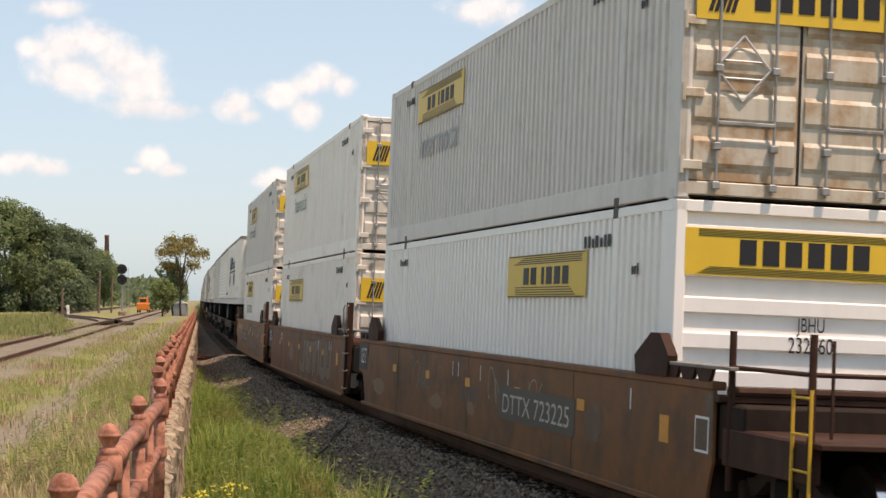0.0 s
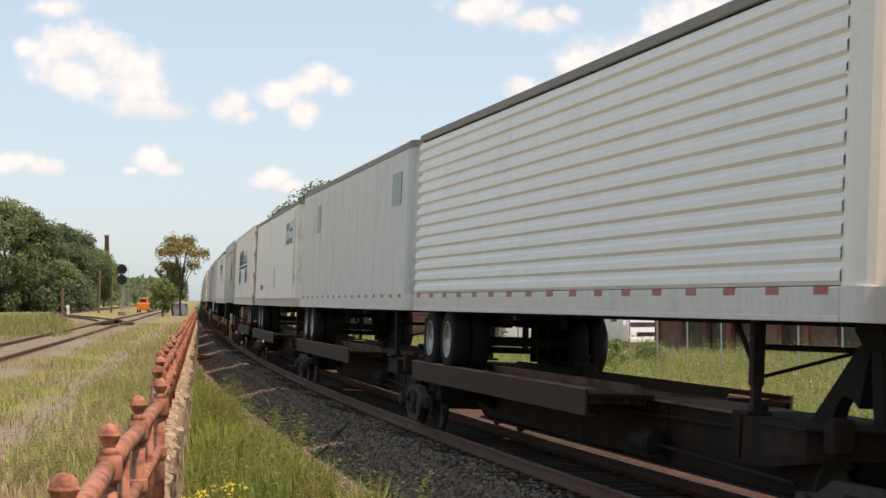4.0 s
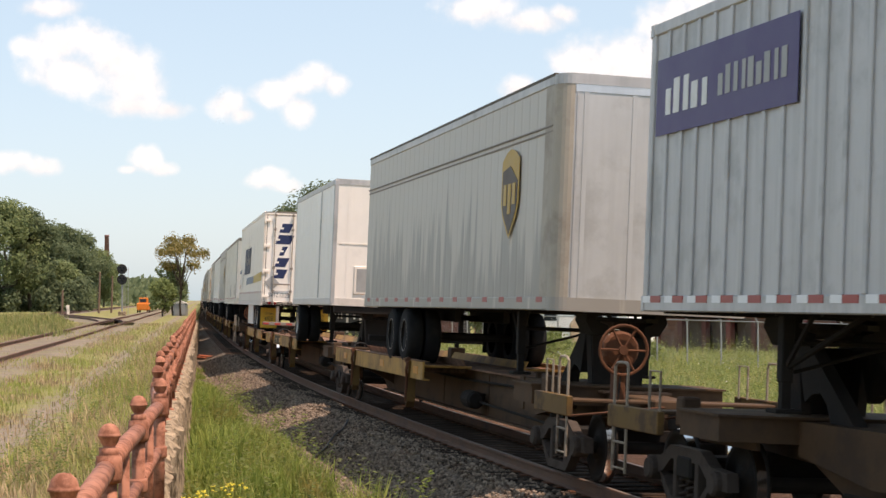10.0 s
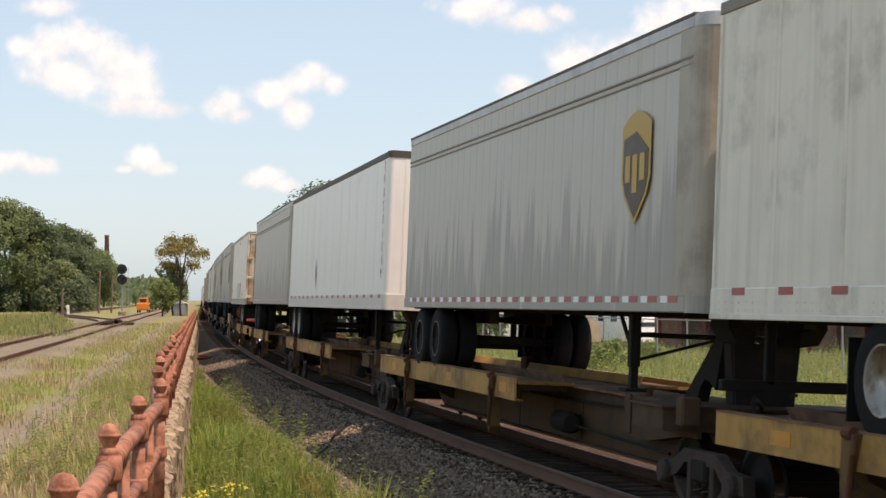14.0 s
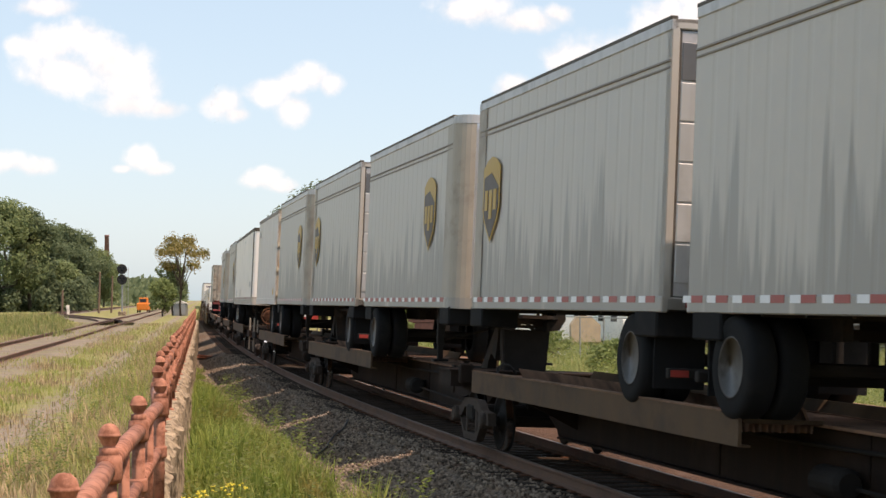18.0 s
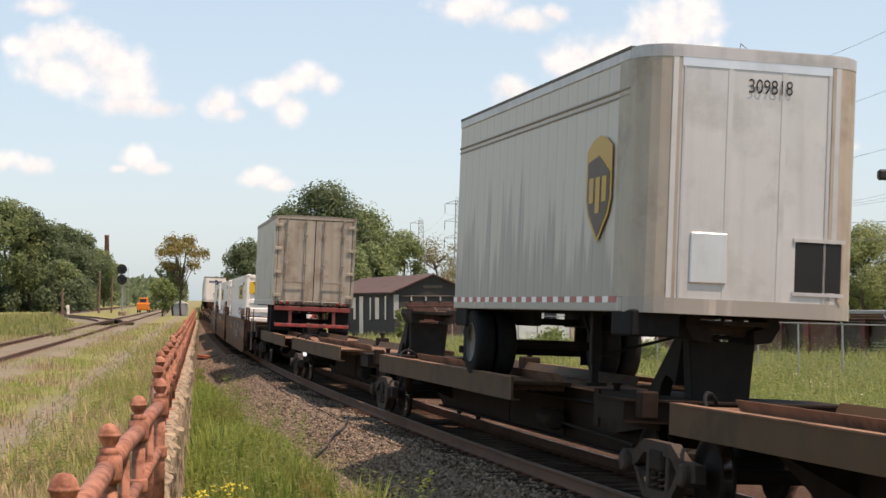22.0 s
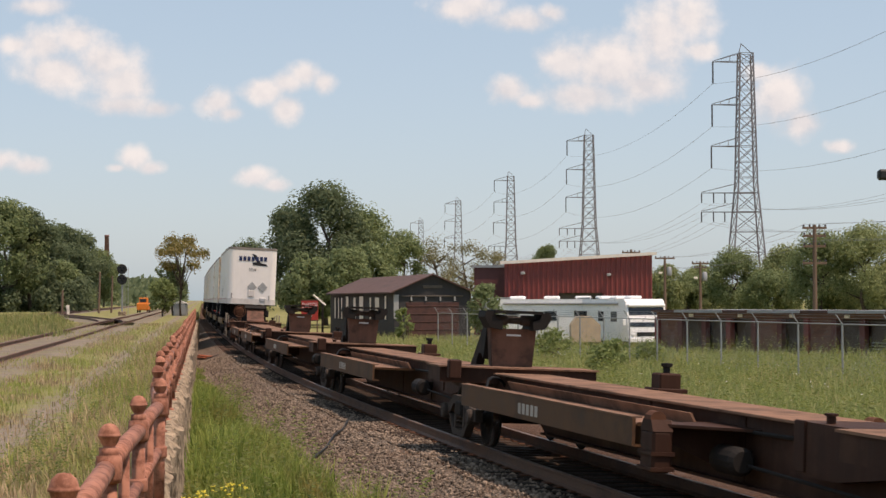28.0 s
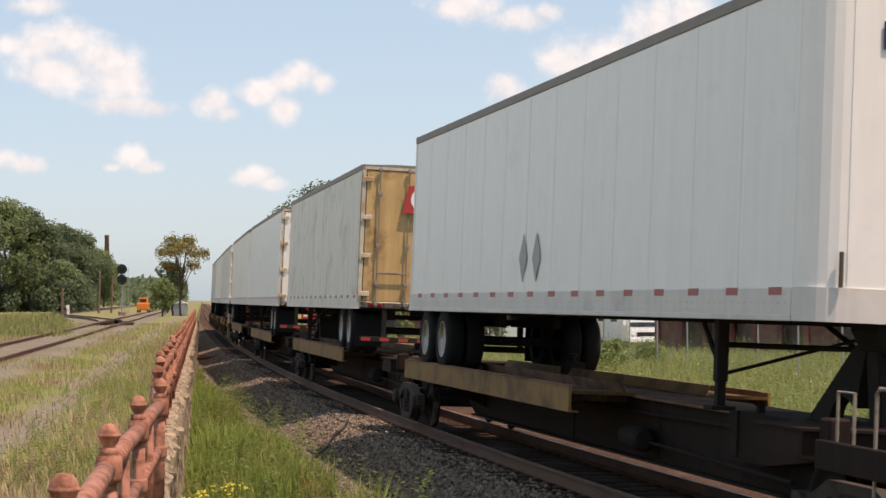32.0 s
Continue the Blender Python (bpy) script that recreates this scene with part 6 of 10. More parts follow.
def wedge_reefer(t, L, zb, zt):
    """A cooling unit with a raked black grille over a white cowl with small black latches."""
    y = -L / 2
    zm = zt - 1.02
    up = part("cooling_unit", Build().prism([(-1.12, zt - 0.14), (1.12, zt - 0.14), (1.12, zm), (-0.66, zm), (-0.74, zm + 0.30), (-1.0, zm + 0.52), (-1.12, zm + 0.60)], "y", y + 0.02, y - 0.42), REEFER_BLACK, t, "raked black housing of the cooling unit")
    for k in range(8):
        z = zm + 0.10 + 0.095 * k
        part("slat", Build().prism([(y - 0.42, z), (y - 0.455, z + 0.01), (y - 0.455, z + 0.03), (y - 0.42, z + 0.055)], "x", -0.62 - 0.05 * k, 1.08), REEFER_BLACK, up)
    lo = part("cowl", Build().box(-0.72, 1.12, y + 0.02, y - 0.40, zm - 0.86, zm - 0.012, 0.05), WHITE_CLEAN, t, "white lower cowl of the cooling unit")
    part("seam", Build().box(0.36, 0.38, y - 0.398, y - 0.405, zm - 0.82, zm - 0.05), DARK_TRIM, lo)
    for x in (-0.42, 0.72): part("latch", Build().box(x, x + 0.14, y - 0.395, y - 0.412, zm - 0.50, zm - 0.36, 0.01), REEFER_BLACK, lo)
    marks = Build()
    for k in range(14): marks.box(-0.5 + 0.1 * k, -0.44 + 0.1 * k, y - 0.401, y - 0.405, zm - 0.12, zm - 0.06)
    tagged(part("marking", marks, BLACK, lo), kind="stuff")
    part("hatch", Build().box(-1.05, -0.85, y - 0.01, y + 0.01, zm - 0.34, zm - 0.12, 0.008), REEFER_BLACK, t)
    part("socket_box", Build().box(-1.02, -0.66, y - 0.06, y, zb + 0.36, zb + 0.56, 0.02), REEFER_BLACK, t)


def nose_fittings(t, L, zb):
    """Pipes, a box and sockets on the nose below the cooling unit."""
    y = -L / 2
    part("battery_box", Build().box(-0.82, -0.5, y - 0.09, y, zb + 0.26, zb + 0.46, 0.02), REEFER_BLACK, t)
    for x, w in ((-0.2, 0.10), (0.15, 0.13), (0.55, 0.11)): part("fitting", Build().spin([(w / 2, -0.07), (w / 2, -0.01), (w * 0.6, 0.0)], 14, "y", (x, y, zb + 0.42)), DARK_TRIM, t)
    for k in range(2):
        x = -0.2 + 0.42 * k
        part("hose", Build().tube([(x, y - 0.06, zb + 0.62), (x + 0.1, y - 0.12, zb + 0.42), (x + 0.3, y - 0.1, zb + 0.36), (x + 0.36, y - 0.03, zb + 0.5)], 0.017, 6), TYRE, t)
    part("bracket", Build().box(-1.0, -0.96, y - 0.3, y, zb + 0.3, zb + 0.72, 0.006), DARK_TRIM, t)


TANK_GREY = material("dull_grey_tank", (0.19, 0.18, 0.162), 0.55, vary=0.1, dirt=(0.11, 0.085, 0.06), dirt_amount=0.4, dirt_scale=2.0, bump=0.04)


def fuel_tank(t, y, zb):
    """A round tank that lies across the frame under the floor, with two straps and a pale end."""
    z = zb - 0.36
    f = part("fuel_tank", Build().spin([(0.0001, -1.16), (0.255, -1.155), (0.275, -1.13), (0.28, -1.10), (0.28, 0.75), (0.26, 0.80), (0.0001, 0.81)], 24, "x", (0, y, z)), TANK_GREY, t, "round grey fuel tank with pale end", smooth=False)
    part("end_cap", Build().spin([(0.0001, -0.012), (0.225, -0.010), (0.25, 0.0)], 24, "x", (-1.158, y, z)), CREAM, f, "pale dished end")
    part("filler", Build().spin([(0.0001, -0.05), (0.03, -0.05), (0.04, -0.02), (0.04, 0.0)], 10, "x", (-1.168, y, z)), STEEL_DARK, f)
    for k in (-0.75, -0.5):
        part("strap", Build().spin([(0.283, -0.035), (0.29, -0.03), (0.29, 0.03), (0.283, 0.035)], 24, "x", (k, y, z), caps=False).box(k - 0.03, k + 0.03, y - 0.03, y + 0.03, z + 0.27, zb + 0.03), STEEL_DARK, f)


def shield(t, L, d, zc, w=0.48, h=0.62):
    """A brown shield with a gold head and gold blocks."""
    out = [(d - w, zc + h * 0.75), (d - w * 0.5, zc + h * 0.93), (d, zc + h), (d + w * 0.5, zc + h * 0.93), (d + w, zc + h * 0.75), (d + w, zc - h * 0.2), (d + w * 0.8, zc - h * 0.5), (d, zc - h), (d - w * 0.8, zc - h * 0.5), (d - w, zc - h * 0.2)]
    p = decal(t, "logo_shield", SHIELD_GOLD, L, 0, 0, 0, 0, poly=out, lift=0.024, label="faded gold and brown shield emblem")
    k = 0.86
    inn = [(d + (a - d) * k, zc + (z - zc) * 0.9) for a, z in out]
    decal(p, "logo_field", SHIELD_BROWN, L, 0, 0, 0, 0, poly=inn[5:] + [(d - w * 0.86, zc + h * 0.28), (d, zc + h * 0.62), (d + w * 0.86, zc + h * 0.52)], lift=0.030)
    for j in range(3):
        a = d + w * (0.5 - 0.5 * j)
        decal(p, "logo_mark", SHIELD_GOLD, L, a - w * 0.17, a + w * 0.17, zc - h * (0.45 if j == 1 else 0.25), zc + h * 0.22, lift=0.036)


# ---- spine cars ----
STAND_BROWN = material("rust_brown_stand", (0.17, 0.082, 0.055), 0.75, spec=0.2, vary=0.2, dirt=(0.05, 0.03, 0.022), dirt_amount=0.45, dirt_scale=2.5, streak=0.3, bump=0.1)
DULL_YELLOW = material("dirty_yellow_bracket", (0.17, 0.095, 0.03), 0.65, spec=0.2, vary=0.2, dirt=(0.06, 0.035, 0.022), dirt_amount=0.55, dirt_scale=3.0, bump=0.1)


NUMBER_FIELD = material("dark_olive_paint", (0.062, 0.050, 0.028), 0.65, vary=0.25, dirt=(0.16, 0.10, 0.045), dirt_amount=0.45, dirt_scale=5.0, bump=0.04, spec=0.2)
NUMBER_CREAM = material("worn_cream_lettering", (0.58, 0.47, 0.27), 0.65, vary=0.15, dirt=(0.2, 0.14, 0.07), dirt_amount=0.4, dirt_scale=8.0, bump=0.0)
SILL_TAN = material("dusty_brown_sill", (0.10, 0.058, 0.033), 0.75, vary=0.2, dirt=(0.055, 0.035, 0.025), dirt_amount=0.5, dirt_scale=1.5, streak=0.2, bump=0.08, spec=0.15)


def spine_unit(a, b_, beam, label, first=False, last=False, flip=False, number="", stand="up", body=None, ext=1.5, outrigger=False):
    """One platform between the trucks at a and b_: a box sill, a hitch stand and the wheel platform at the other end."""
    bare = body is not None
    stand_mat = STAND_BROWN if bare else STEEL_DARK
    # Loaded dark units take the brown with the trailers' shade in its colour.
    body = body or (SILL_TAN if beam is YELLOW_BEAM else SOOTY_SHADE_BROWN)
    mid, half = (a + b_) / 2, (b_ - a) / 2
    t = thing("spine_car", label, "spine car", "spine cars of the train")
    e = 1 if flip else -1          # end of the hitch
    yh = e * (half - 0.9)
    # the deep sill with its raised necks
    sill = Build().prism([(-half - 0.2, 0.78), (-half - 0.2, 1.08), (half + 0.2, 1.08), (half + 0.2, 0.78), (half - 1.5, 0.72), (half - 2.5, 0.34), (-half + 2.5, 0.34), (-half + 1.5, 0.72)], "x", -0.36, 0.36)
    s_ob = part("centre_sill", sill, body, t)
    part("top_plate", Build().box(-0.47, 0.47, -half + 0.05, half - 0.05, 1.078, 1.112, 0.006), DUSTY_TOP, s_ob, "dusty upper flange")
    for s in (-1, 1): part("flange", Build().box(s * 0.355, s * 0.47, -half + 2.6, half - 2.6, 0.34, 0.37), body, s_ob)
    seam = Build().box(-0.372, -0.352, -0.016, 0.016, 0.38, 1.07).mesh("seam")
    for k in (-0.28, 0.1): part("seam", seam, body, s_ob, m=pose(0, k * half, 0))
    part("air_pipe", Build().tube([(-0.40, -half + 0.6, 0.98), (-0.43, -1.0, 0.90), (-0.43, 2.0, 0.92), (-0.40, half - 0.6, 0.98)], 0.022, 6), STEEL_DARK, s_ob)
    # the swollen box behind the hitch, where the sill steps up over the truck
    y0, y1 = yh - e * 0.65, yh - e * 3.0
    part("neck_box", Build().prism([(y0, 0.80), (y0, 1.125), (y1, 1.13), (y1, 0.66), (y1 + e * 0.9, 0.62)], "x", -0.56, 0.56), body, t, "flared box beside the sill")
    part("neck_plate", Build().box(-0.585, -0.555, y1 - 0.06, y1 + e * 0.28, 0.66, 1.14, 0.006), body, t)
    part("neck_pin", Build().spin([(0.045, 1.13), (0.045, 1.20), (0.07, 1.205), (0.07, 1.225), (0.0001, 1.23)], 10, "z", (-0.42, y1 + e * 0.5, 0)), body, t)
    # hitch deck across the truck
    dz = 1.20 if bare else 1.165
    wing = Build().prism([(-1.30, yh - 0.48), (-1.30, yh + 0.48), (-0.5, yh + 0.62), (0.5, yh + 0.62), (1.30, yh + 0.48), (1.30, yh - 0.48), (0.6, yh - 0.66), (-0.6, yh - 0.66)], "z", dz - 0.26, dz - 0.02)
    deck = part("hitch_deck", wing, body, t)
    part("deck_plate", Build().prism([(-1.33, yh - 0.52), (-1.33, yh + 0.52), (-0.5, yh + 0.67), (0.5, yh + 0.67), (1.33, yh + 0.52), (1.33, yh - 0.52), (0.6, yh - 0.71), (-0.6, yh - 0.71)], "z", dz - 0.025, dz), DUSTY_TOP if bare else body, deck)
    part("lug", Build().box(-1.22, -1.02, yh + e * 0.62, yh + e * 0.82, dz - 0.20, dz + 0.10, 0.02), body, deck)
    for s in (-1, 1): part("rib", Build().box(s * 0.9 - 0.02, s * 0.9 + 0.02, yh - 0.5, yh + 0.5, dz - 0.34, dz - 0.25), body, deck)
    if stand:
        st = thing_part("hitch_stand", t)
        if stand == "up":
            part("stand_plate", Build().prism([(-0.33, dz - 0.01), (0.33, dz - 0.01), (0.38, 1.82), (-0.38, 1.82)], "y", yh - 0.02, yh + 0.03), stand_mat, st)
            for s in (-1, 1):
                part("stand_flange", Build().prism([(s * 0.34, dz - 0.01), (s * 0.24, dz - 0.01), (s * 0.30, 1.82), (s * 0.39, 1.82)], "y", yh - e * 0.022, yh - e * 0.24), stand_mat, st)
                part("strut", Build().prism([(yh - e * 0.20, 1.90), (yh - e * 0.46, 1.86), (yh - e * 1.45, 1.12), (yh - e * 0.98, 1.12), (yh - e * 0.88, 1.30), (yh - e * 0.74, 1.40), (yh - e * 0.58, 1.38), (yh - e * 0.42, 1.30)], "x", s * 0.33 - 0.07, s * 0.33 + 0.07), STEEL_DARK, st)
                part("horn", Build().prism([(s * 0.26, 1.80), (s * 0.46, 1.83), (s * 0.56, 2.0), (s * 0.54, 2.10), (s * 0.40, 2.10), (s * 0.36, 1.98), (s * 0.25, 1.95)], "y", yh - 0.30, yh + 0.22), STEEL_DARK, st)
            part("cross_shaft", Build().spin([(0.05, -0.36), (0.085, -0.34), (0.085, -0.12), (0.06, -0.1), (0.06, 0.1), (0.085, 0.12), (0.085, 0.34), (0.05, 0.36)], 12, "x", (0, yh - e * 0.02, 1.96)), DUSTY_STEEL, st)
            if bare:
                part("head", Build().prism([(-0.40, yh - 0.34), (-0.40, yh + 0.24), (-0.22, yh + 0.24), (-0.14, yh - 0.05), (0.14, yh - 0.05), (0.22, yh + 0.24), (0.40, yh + 0.24), (0.40, yh - 0.34)], "z", 2.07, 2.12), STEEL_DARK, st, "sooty forked head of the hitch")
                part("label", Build().box(-0.12, 0.12, yh + 0.0305 if e > 0 else yh - 0.025, yh + 0.034 if e > 0 else yh - 0.0205, 1.70, 1.73), WHITE_MARK, st)
            else: part("fifth_wheel", Build().prism([(-0.43, yh - 0.30), (-0.43, yh + 0.22), (-0.35, yh + 0.42), (-0.12, yh + 0.42), (-0.07, yh + 0.05), (0.07, yh + 0.05), (0.12, yh + 0.42), (0.35, yh + 0.42), (0.43, yh + 0.22), (0.43, yh - 0.30), (0.2, yh - 0.5), (-0.2, yh - 0.5)], "z", 2.0, 2.055), STEEL_DARK, st, "black grooved fifth-wheel plate")
        else:
            # a broad plate on a long foot that leans back to its head
            part("stand_plate", Build().prism([(yh - 0.95, dz), (yh - 0.93, dz + 0.07), (yh - 0.30, dz + 0.17), (yh + 0.24, 1.86), (yh + 0.30, 1.84), (yh - 0.16, dz)], "x", -0.42, 0.42), STAND_BROWN, st)
            for s in (-0.14, 0.14): part("slot", Build().box(s - 0.06, s + 0.06, yh + 0.11, yh + 0.20, 1.68, 1.76), STEEL_DARK, st, "dark slot through the plate")
            part("head", Build().prism([(yh + 0.10, 1.82), (yh + 0.06, 1.88), (yh + 0.22, 2.02), (yh + 0.62, 2.02), (yh + 0.62, 1.82)], "x", -0.52, 0.52), STEEL_DARK, st)
            part("prop", Build().box(-0.34, 0.34, yh + 0.35, yh + 0.5, dz, 1.85, 0.02), STEEL_DARK, st)
            part("side_lug", Build().box(0.50, 0.66, yh - 0.02, yh + 0.3, 1.45, 1.80, 0.04), STEEL_DARK, st)
    # wheel platform
    dk = 0.90 if bare else DECK
    yw1 = -e * (half - (1.5 if flip else 1.15 if bare else 0.95))
    yw0 = -e * (half - (9.0 if bare else 11.0))
    run = yw1 - yw0
    for s in (-1, 1):
        x = s * 1.29
        be = part("side_beam", Build().box(x - 0.018, x + 0.018, yw0, yw1, dk - 0.24, dk + 0.07), beam, t, "worn painted side beam")
        part("lip", Build().box(x - 0.03, x - s * 0.10, yw0 + 0.02, yw1 - 0.02, dk + 0.066, dk + 0.082), DUSTY_TOP, be, "dusty rolled lip")
        if s < 0: part("toe", Build().box(x - s * 0.02, x - s * 0.12, yw0 + 0.02, yw1 - 0.02, dk - 0.245, dk - 0.225), beam, be)
        if s < 0:
            for k in (0.06, 0.40, 0.86) if beam is YELLOW_BEAM else ():
                yy = yw0 + run * k
                if number: yy = max(yw0, yw1) - (2.7, 5.1, 9.2)[(0.06, 0.40, 0.86).index(k)]
                part("reflector", Build().box(x - 0.025, x - 0.017, yy - 0.2, yy + 0.2, dk - 0.15, dk - 0.02), REFLECT_ORANGE, be, "faded orange reflector patch")
            if number:
                small, _, big = number.partition("|")
                w = min(3.6, (0.2 if len(small) > 15 else 0.15) * len(small))
                ys = max(yw0, yw1) - (4.1 if len(small) > 15 else 3.4)
                part("number_panel", Build().box(x - 0.0245, x - 0.017, ys - w - 0.12, ys + 0.12, dk - 0.22, dk + 0.03), NUMBER_FIELD, be, "dark olive number field")
                writing(small, 0.15 if len(small) > 15 else 0.11, w, NUMBER_CREAM, be, (x - 0.027, ys, dk - 0.16), (0, -1, 0), (0, 0, 1))
                if big:
                    part("number_panel", Build().box(x - 0.0245, x - 0.017, ys - 4.9, ys - 2.3, dk - 0.235, dk + 0.05), NUMBER_FIELD, be, "dark olive number field")
                    writing(big, 0.2, 2.3, NUMBER_CREAM, be, (x - 0.027, ys - 2.4, dk - 0.19), (0, -1, 0), (0, 0, 1))
            elif bare:
                ys = (yw0 + yw1) / 2 + 0.7
                marks = Build()
                for k in range(5): marks.box(x - 0.022, x - 0.0175, ys - 0.2 * k - 0.13, ys - 0.2 * k, dk - 0.17, dk - 0.03)
                tagged(part("marking", marks, RAIL_TAN, be), kind="stuff")
        # the pan: a ribbed floor whose open channels show at its end
        ch = [(s * (0.50 + 0.13 * k + d), z) for k in range(6) for d, z in ((0.0, dk - 0.005), (0.055, dk - 0.005), (0.065, dk - 0.10), (0.12, dk - 0.10))]
        pan = Build().strip([[(px, yy, pz) for px, pz in ch] for yy in (yw0, yw1)])
        part("wheel_pan", Build().box(s * 0.47, s * 1.262, yw0 + 0.01, yw1, dk - 0.004, dk + 0.004), DUSTY_TOP, t, "dusty wheel pan")
        if not bare: part("pan_channel", pan, DUSTY_TOP, t)
        part("end_lip", Build().box(s * 0.46, s * 1.265, yw0 - e * -0.02, yw0 + e * 0.02, dk - 0.02, dk + 0.022, 0.006), beam, t)
        part("cross_bearer", Build().prism([(s * 0.36, 0.50), (s * 0.36, dk - 0.11), (s * 1.24, dk - 0.11), (s * 1.24, dk - 0.20)], "y", yw0 + run * 0.78 - 0.03, yw0 + run * 0.78 + 0.03), body, t)
        part("guide_rail", Build().prism([(s * 0.50, dk), (s * 0.53, dk), (s * 0.60, dk + 0.13), (s * 0.57, dk + 0.13)], "y", yw0 + run * 0.02, yw1), beam if s > 0 and not bare else DUSTY_TOP, t)
        if beam is YELLOW_BEAM and s < 0:
            for yb in (yw1 + e * 2.75, yw1 + e * 8.9):
                hang = part("hanger", Build().prism([(yb - 0.14, dk + 0.06), (yb + 0.14, dk + 0.06), (yb + 0.16, dk - 0.26), (yb + 0.13, 0.50), (yb + 0.03, 0.36), (yb - 0.05, 0.46), (yb - 0.04, dk - 0.26)], "x", s * 1.20, s * 1.345), DULL_YELLOW, t, "worn folding pedestal arm")
                part("claw", Build().tube([(s * 1.36, yb - 0.10, dk + 0.05), (s * 1.40, yb - 0.16, dk - 0.10), (s * 1.37, yb - 0.08, dk - 0.24), (s * 1.36, yb, 0.46)], 0.026, 6), RUST, hang)
                part("pin", Build().spin([(0.055, -0.07), (0.055, 0.07), (0.03, 0.09), (0.0001, 0.09)], 10, "y", (s * 1.345, yb, dk + 0.06)), RUST, hang)
        if outrigger:
            yo = yw0 + e * 0.55
            part("outrigger", Build().prism([(s * 0.34, yo - 0.75), (s * 0.34, yo + 0.55), (s * 1.16, yo + 0.16), (s * 1.16, yo - 0.16)], "z", dk + 0.02, dk + 0.05), body, t)
            part("outrigger_web", Build().prism([(s * 0.36, 0.42), (s * 0.36, dk + 0.02), (s * 1.16, dk + 0.02), (s * 1.16, dk - 0.12)], "y", yo - 0.02, yo + 0.02), body, t)
            post = part("corner_post", Build().box(s * 1.12, s * 1.34, yo - 0.2, yo + 0.2, 0.44, dk - 0.02, 0.03).prism([(yo - 0.2, dk - 0.03), (yo - 0.12, dk + 0.09), (yo + 0.12, dk + 0.09), (yo + 0.2, dk - 0.03)], "x", s * 1.12, s * 1.34), body, t, "hanging corner pedestal")
            part("band", Build().box(s * 1.10, s * 1.36, yo - 0.22, yo + 0.22, 0.62, 0.66).box(s * 1.10, s * 1.36, yo - 0.22, yo + 0.22, 0.46, 0.50), body, post)
            part("knuckle", Build().spin([(0.0001, -0.1), (0.09, -0.1), (0.09, 0.1), (0.0001, 0.1)], 12, "y", (s * 1.25, yo, dk + 0.09)), RUST, post)
    pd = part("pedestal", Build().box(0.50, 0.80, half - 4.85, half - 4.5, 1.10, 1.34, 0.02).box(0.44, 0.86, half - 4.95, half - 4.4, 1.08, 1.14, 0.01), body, t, "small dark pedestal with a pin")
    part("pin", Build().spin([(0.05, 1.34), (0.05, 1.42), (0.08, 1.43), (0.08, 1.47), (0.0001, 1.48)], 10, "z", (0.65, half - 4.68, 0)), STEEL_DARK, pd)
    part("hose", Build().tube([(-0.95, yw1 + e * 0.1, dk + 0.02), (-0.85, yw1 - e * 0.2, dk + 0.13), (-0.72, yw1 - e * 0.45, dk + 0.17), (-0.55, yw1 - e * 0.75, dk + 0.15), (-0.42, yw1 - e * 0.95, dk + 0.09), (-0.35, yw1 - e * 1.05, dk + 0.02)], 0.022, 8), TYRE, t, "black air hose in an arc")
    cyl = part("brake_cylinder", Build().spin([(0.0001, -0.34), (0.11, -0.34), (0.15, -0.28), (0.15, 0.22), (0.07, 0.30), (0.0001, 0.32)], 16, "y", (-0.58, e * 2.3, 0.62)), STEEL_DARK, t, smooth=False)
    part("bracket", Build().box(-0.6, -0.36, e * 2.3 - 0.05, e * 2.3 + 0.05, 0.6, 0.72), STEEL_DARK, cyl)
    part("brake_rod", Build().tube([(-0.52, e * 2.0, 0.60), (-0.5, e * (half - 2.4), 0.52)], 0.022, 6), STEEL_DARK, t)
    for end, is_end in ((-1, first), (1, last)):
        if not is_end: continue
        yo = end * (half + (ext if end < 0 else 1.5))
        side_paint = DULL_YELLOW if beam is YELLOW_BEAM else body
        pl = Build().box(-0.3, 0.3, end * half, yo, 0.72, 1.08, 0.02).box(-1.35, 1.35, yo - end * 0.55, yo - end * 0.1, 1.02, 1.06, 0.01)
        part("end_deck", pl, body, t)
        for s in (-1, 1): part("end_sill", Build().box(s * 1.38, s * 1.30, yo - end * 1.5, yo, 0.86, 1.10, 0.01), side_paint, t, "painted end sill plate")
        part("coupler", Build().box(-0.12, 0.12, yo, yo + end * 0.55, 0.72, 0.98, 0.03).box(-0.2, 0.2, yo + end * 0.35, yo + end * 0.7, 0.68, 1.0, 0.05), STEEL_DARK, t)
        for s in (-1, 1):
            hr = Build().tube([(s * 1.34, yo - end * 0.1, 0.38), (s * 1.34, yo - end * 0.1, 1.52), (s * 1.34, yo - end * 0.2, 1.56), (s * 1.34, yo - end * 0.45, 1.56), (s * 1.34, yo - end * 0.5, 1.52), (s * 1.34, yo - end * 0.5, 0.38)], 0.017, 6)
            for z in (0.42, 0.70): hr.tube([(s * 1.34, yo - end * 0.1, z), (s * 1.34, yo - end * 0.5, z)], 0.014, 6)
            tagged(part("grab_iron", hr, GALV_GRAB, t, "thin pale grab iron and steps"), kind="stuff")
            part("grab_iron", Build().tube([(s * 1.28, yo - end * 1.0, 1.08), (s * 1.28, yo - end * 1.0, 1.5), (s * 1.28, yo - end * 1.3, 1.5), (s * 1.28, yo - end * 1.3, 1.08)], 0.015, 6), GALV_GRAB, t)
        part("uncoupling_lever", Build().tube([(-1.36, yo - end * 0.02, 0.86), (-0.9, yo + end * 0.08, 0.92), (-0.2, yo + end * 0.1, 1.0)], 0.016, 6), RUST, t)
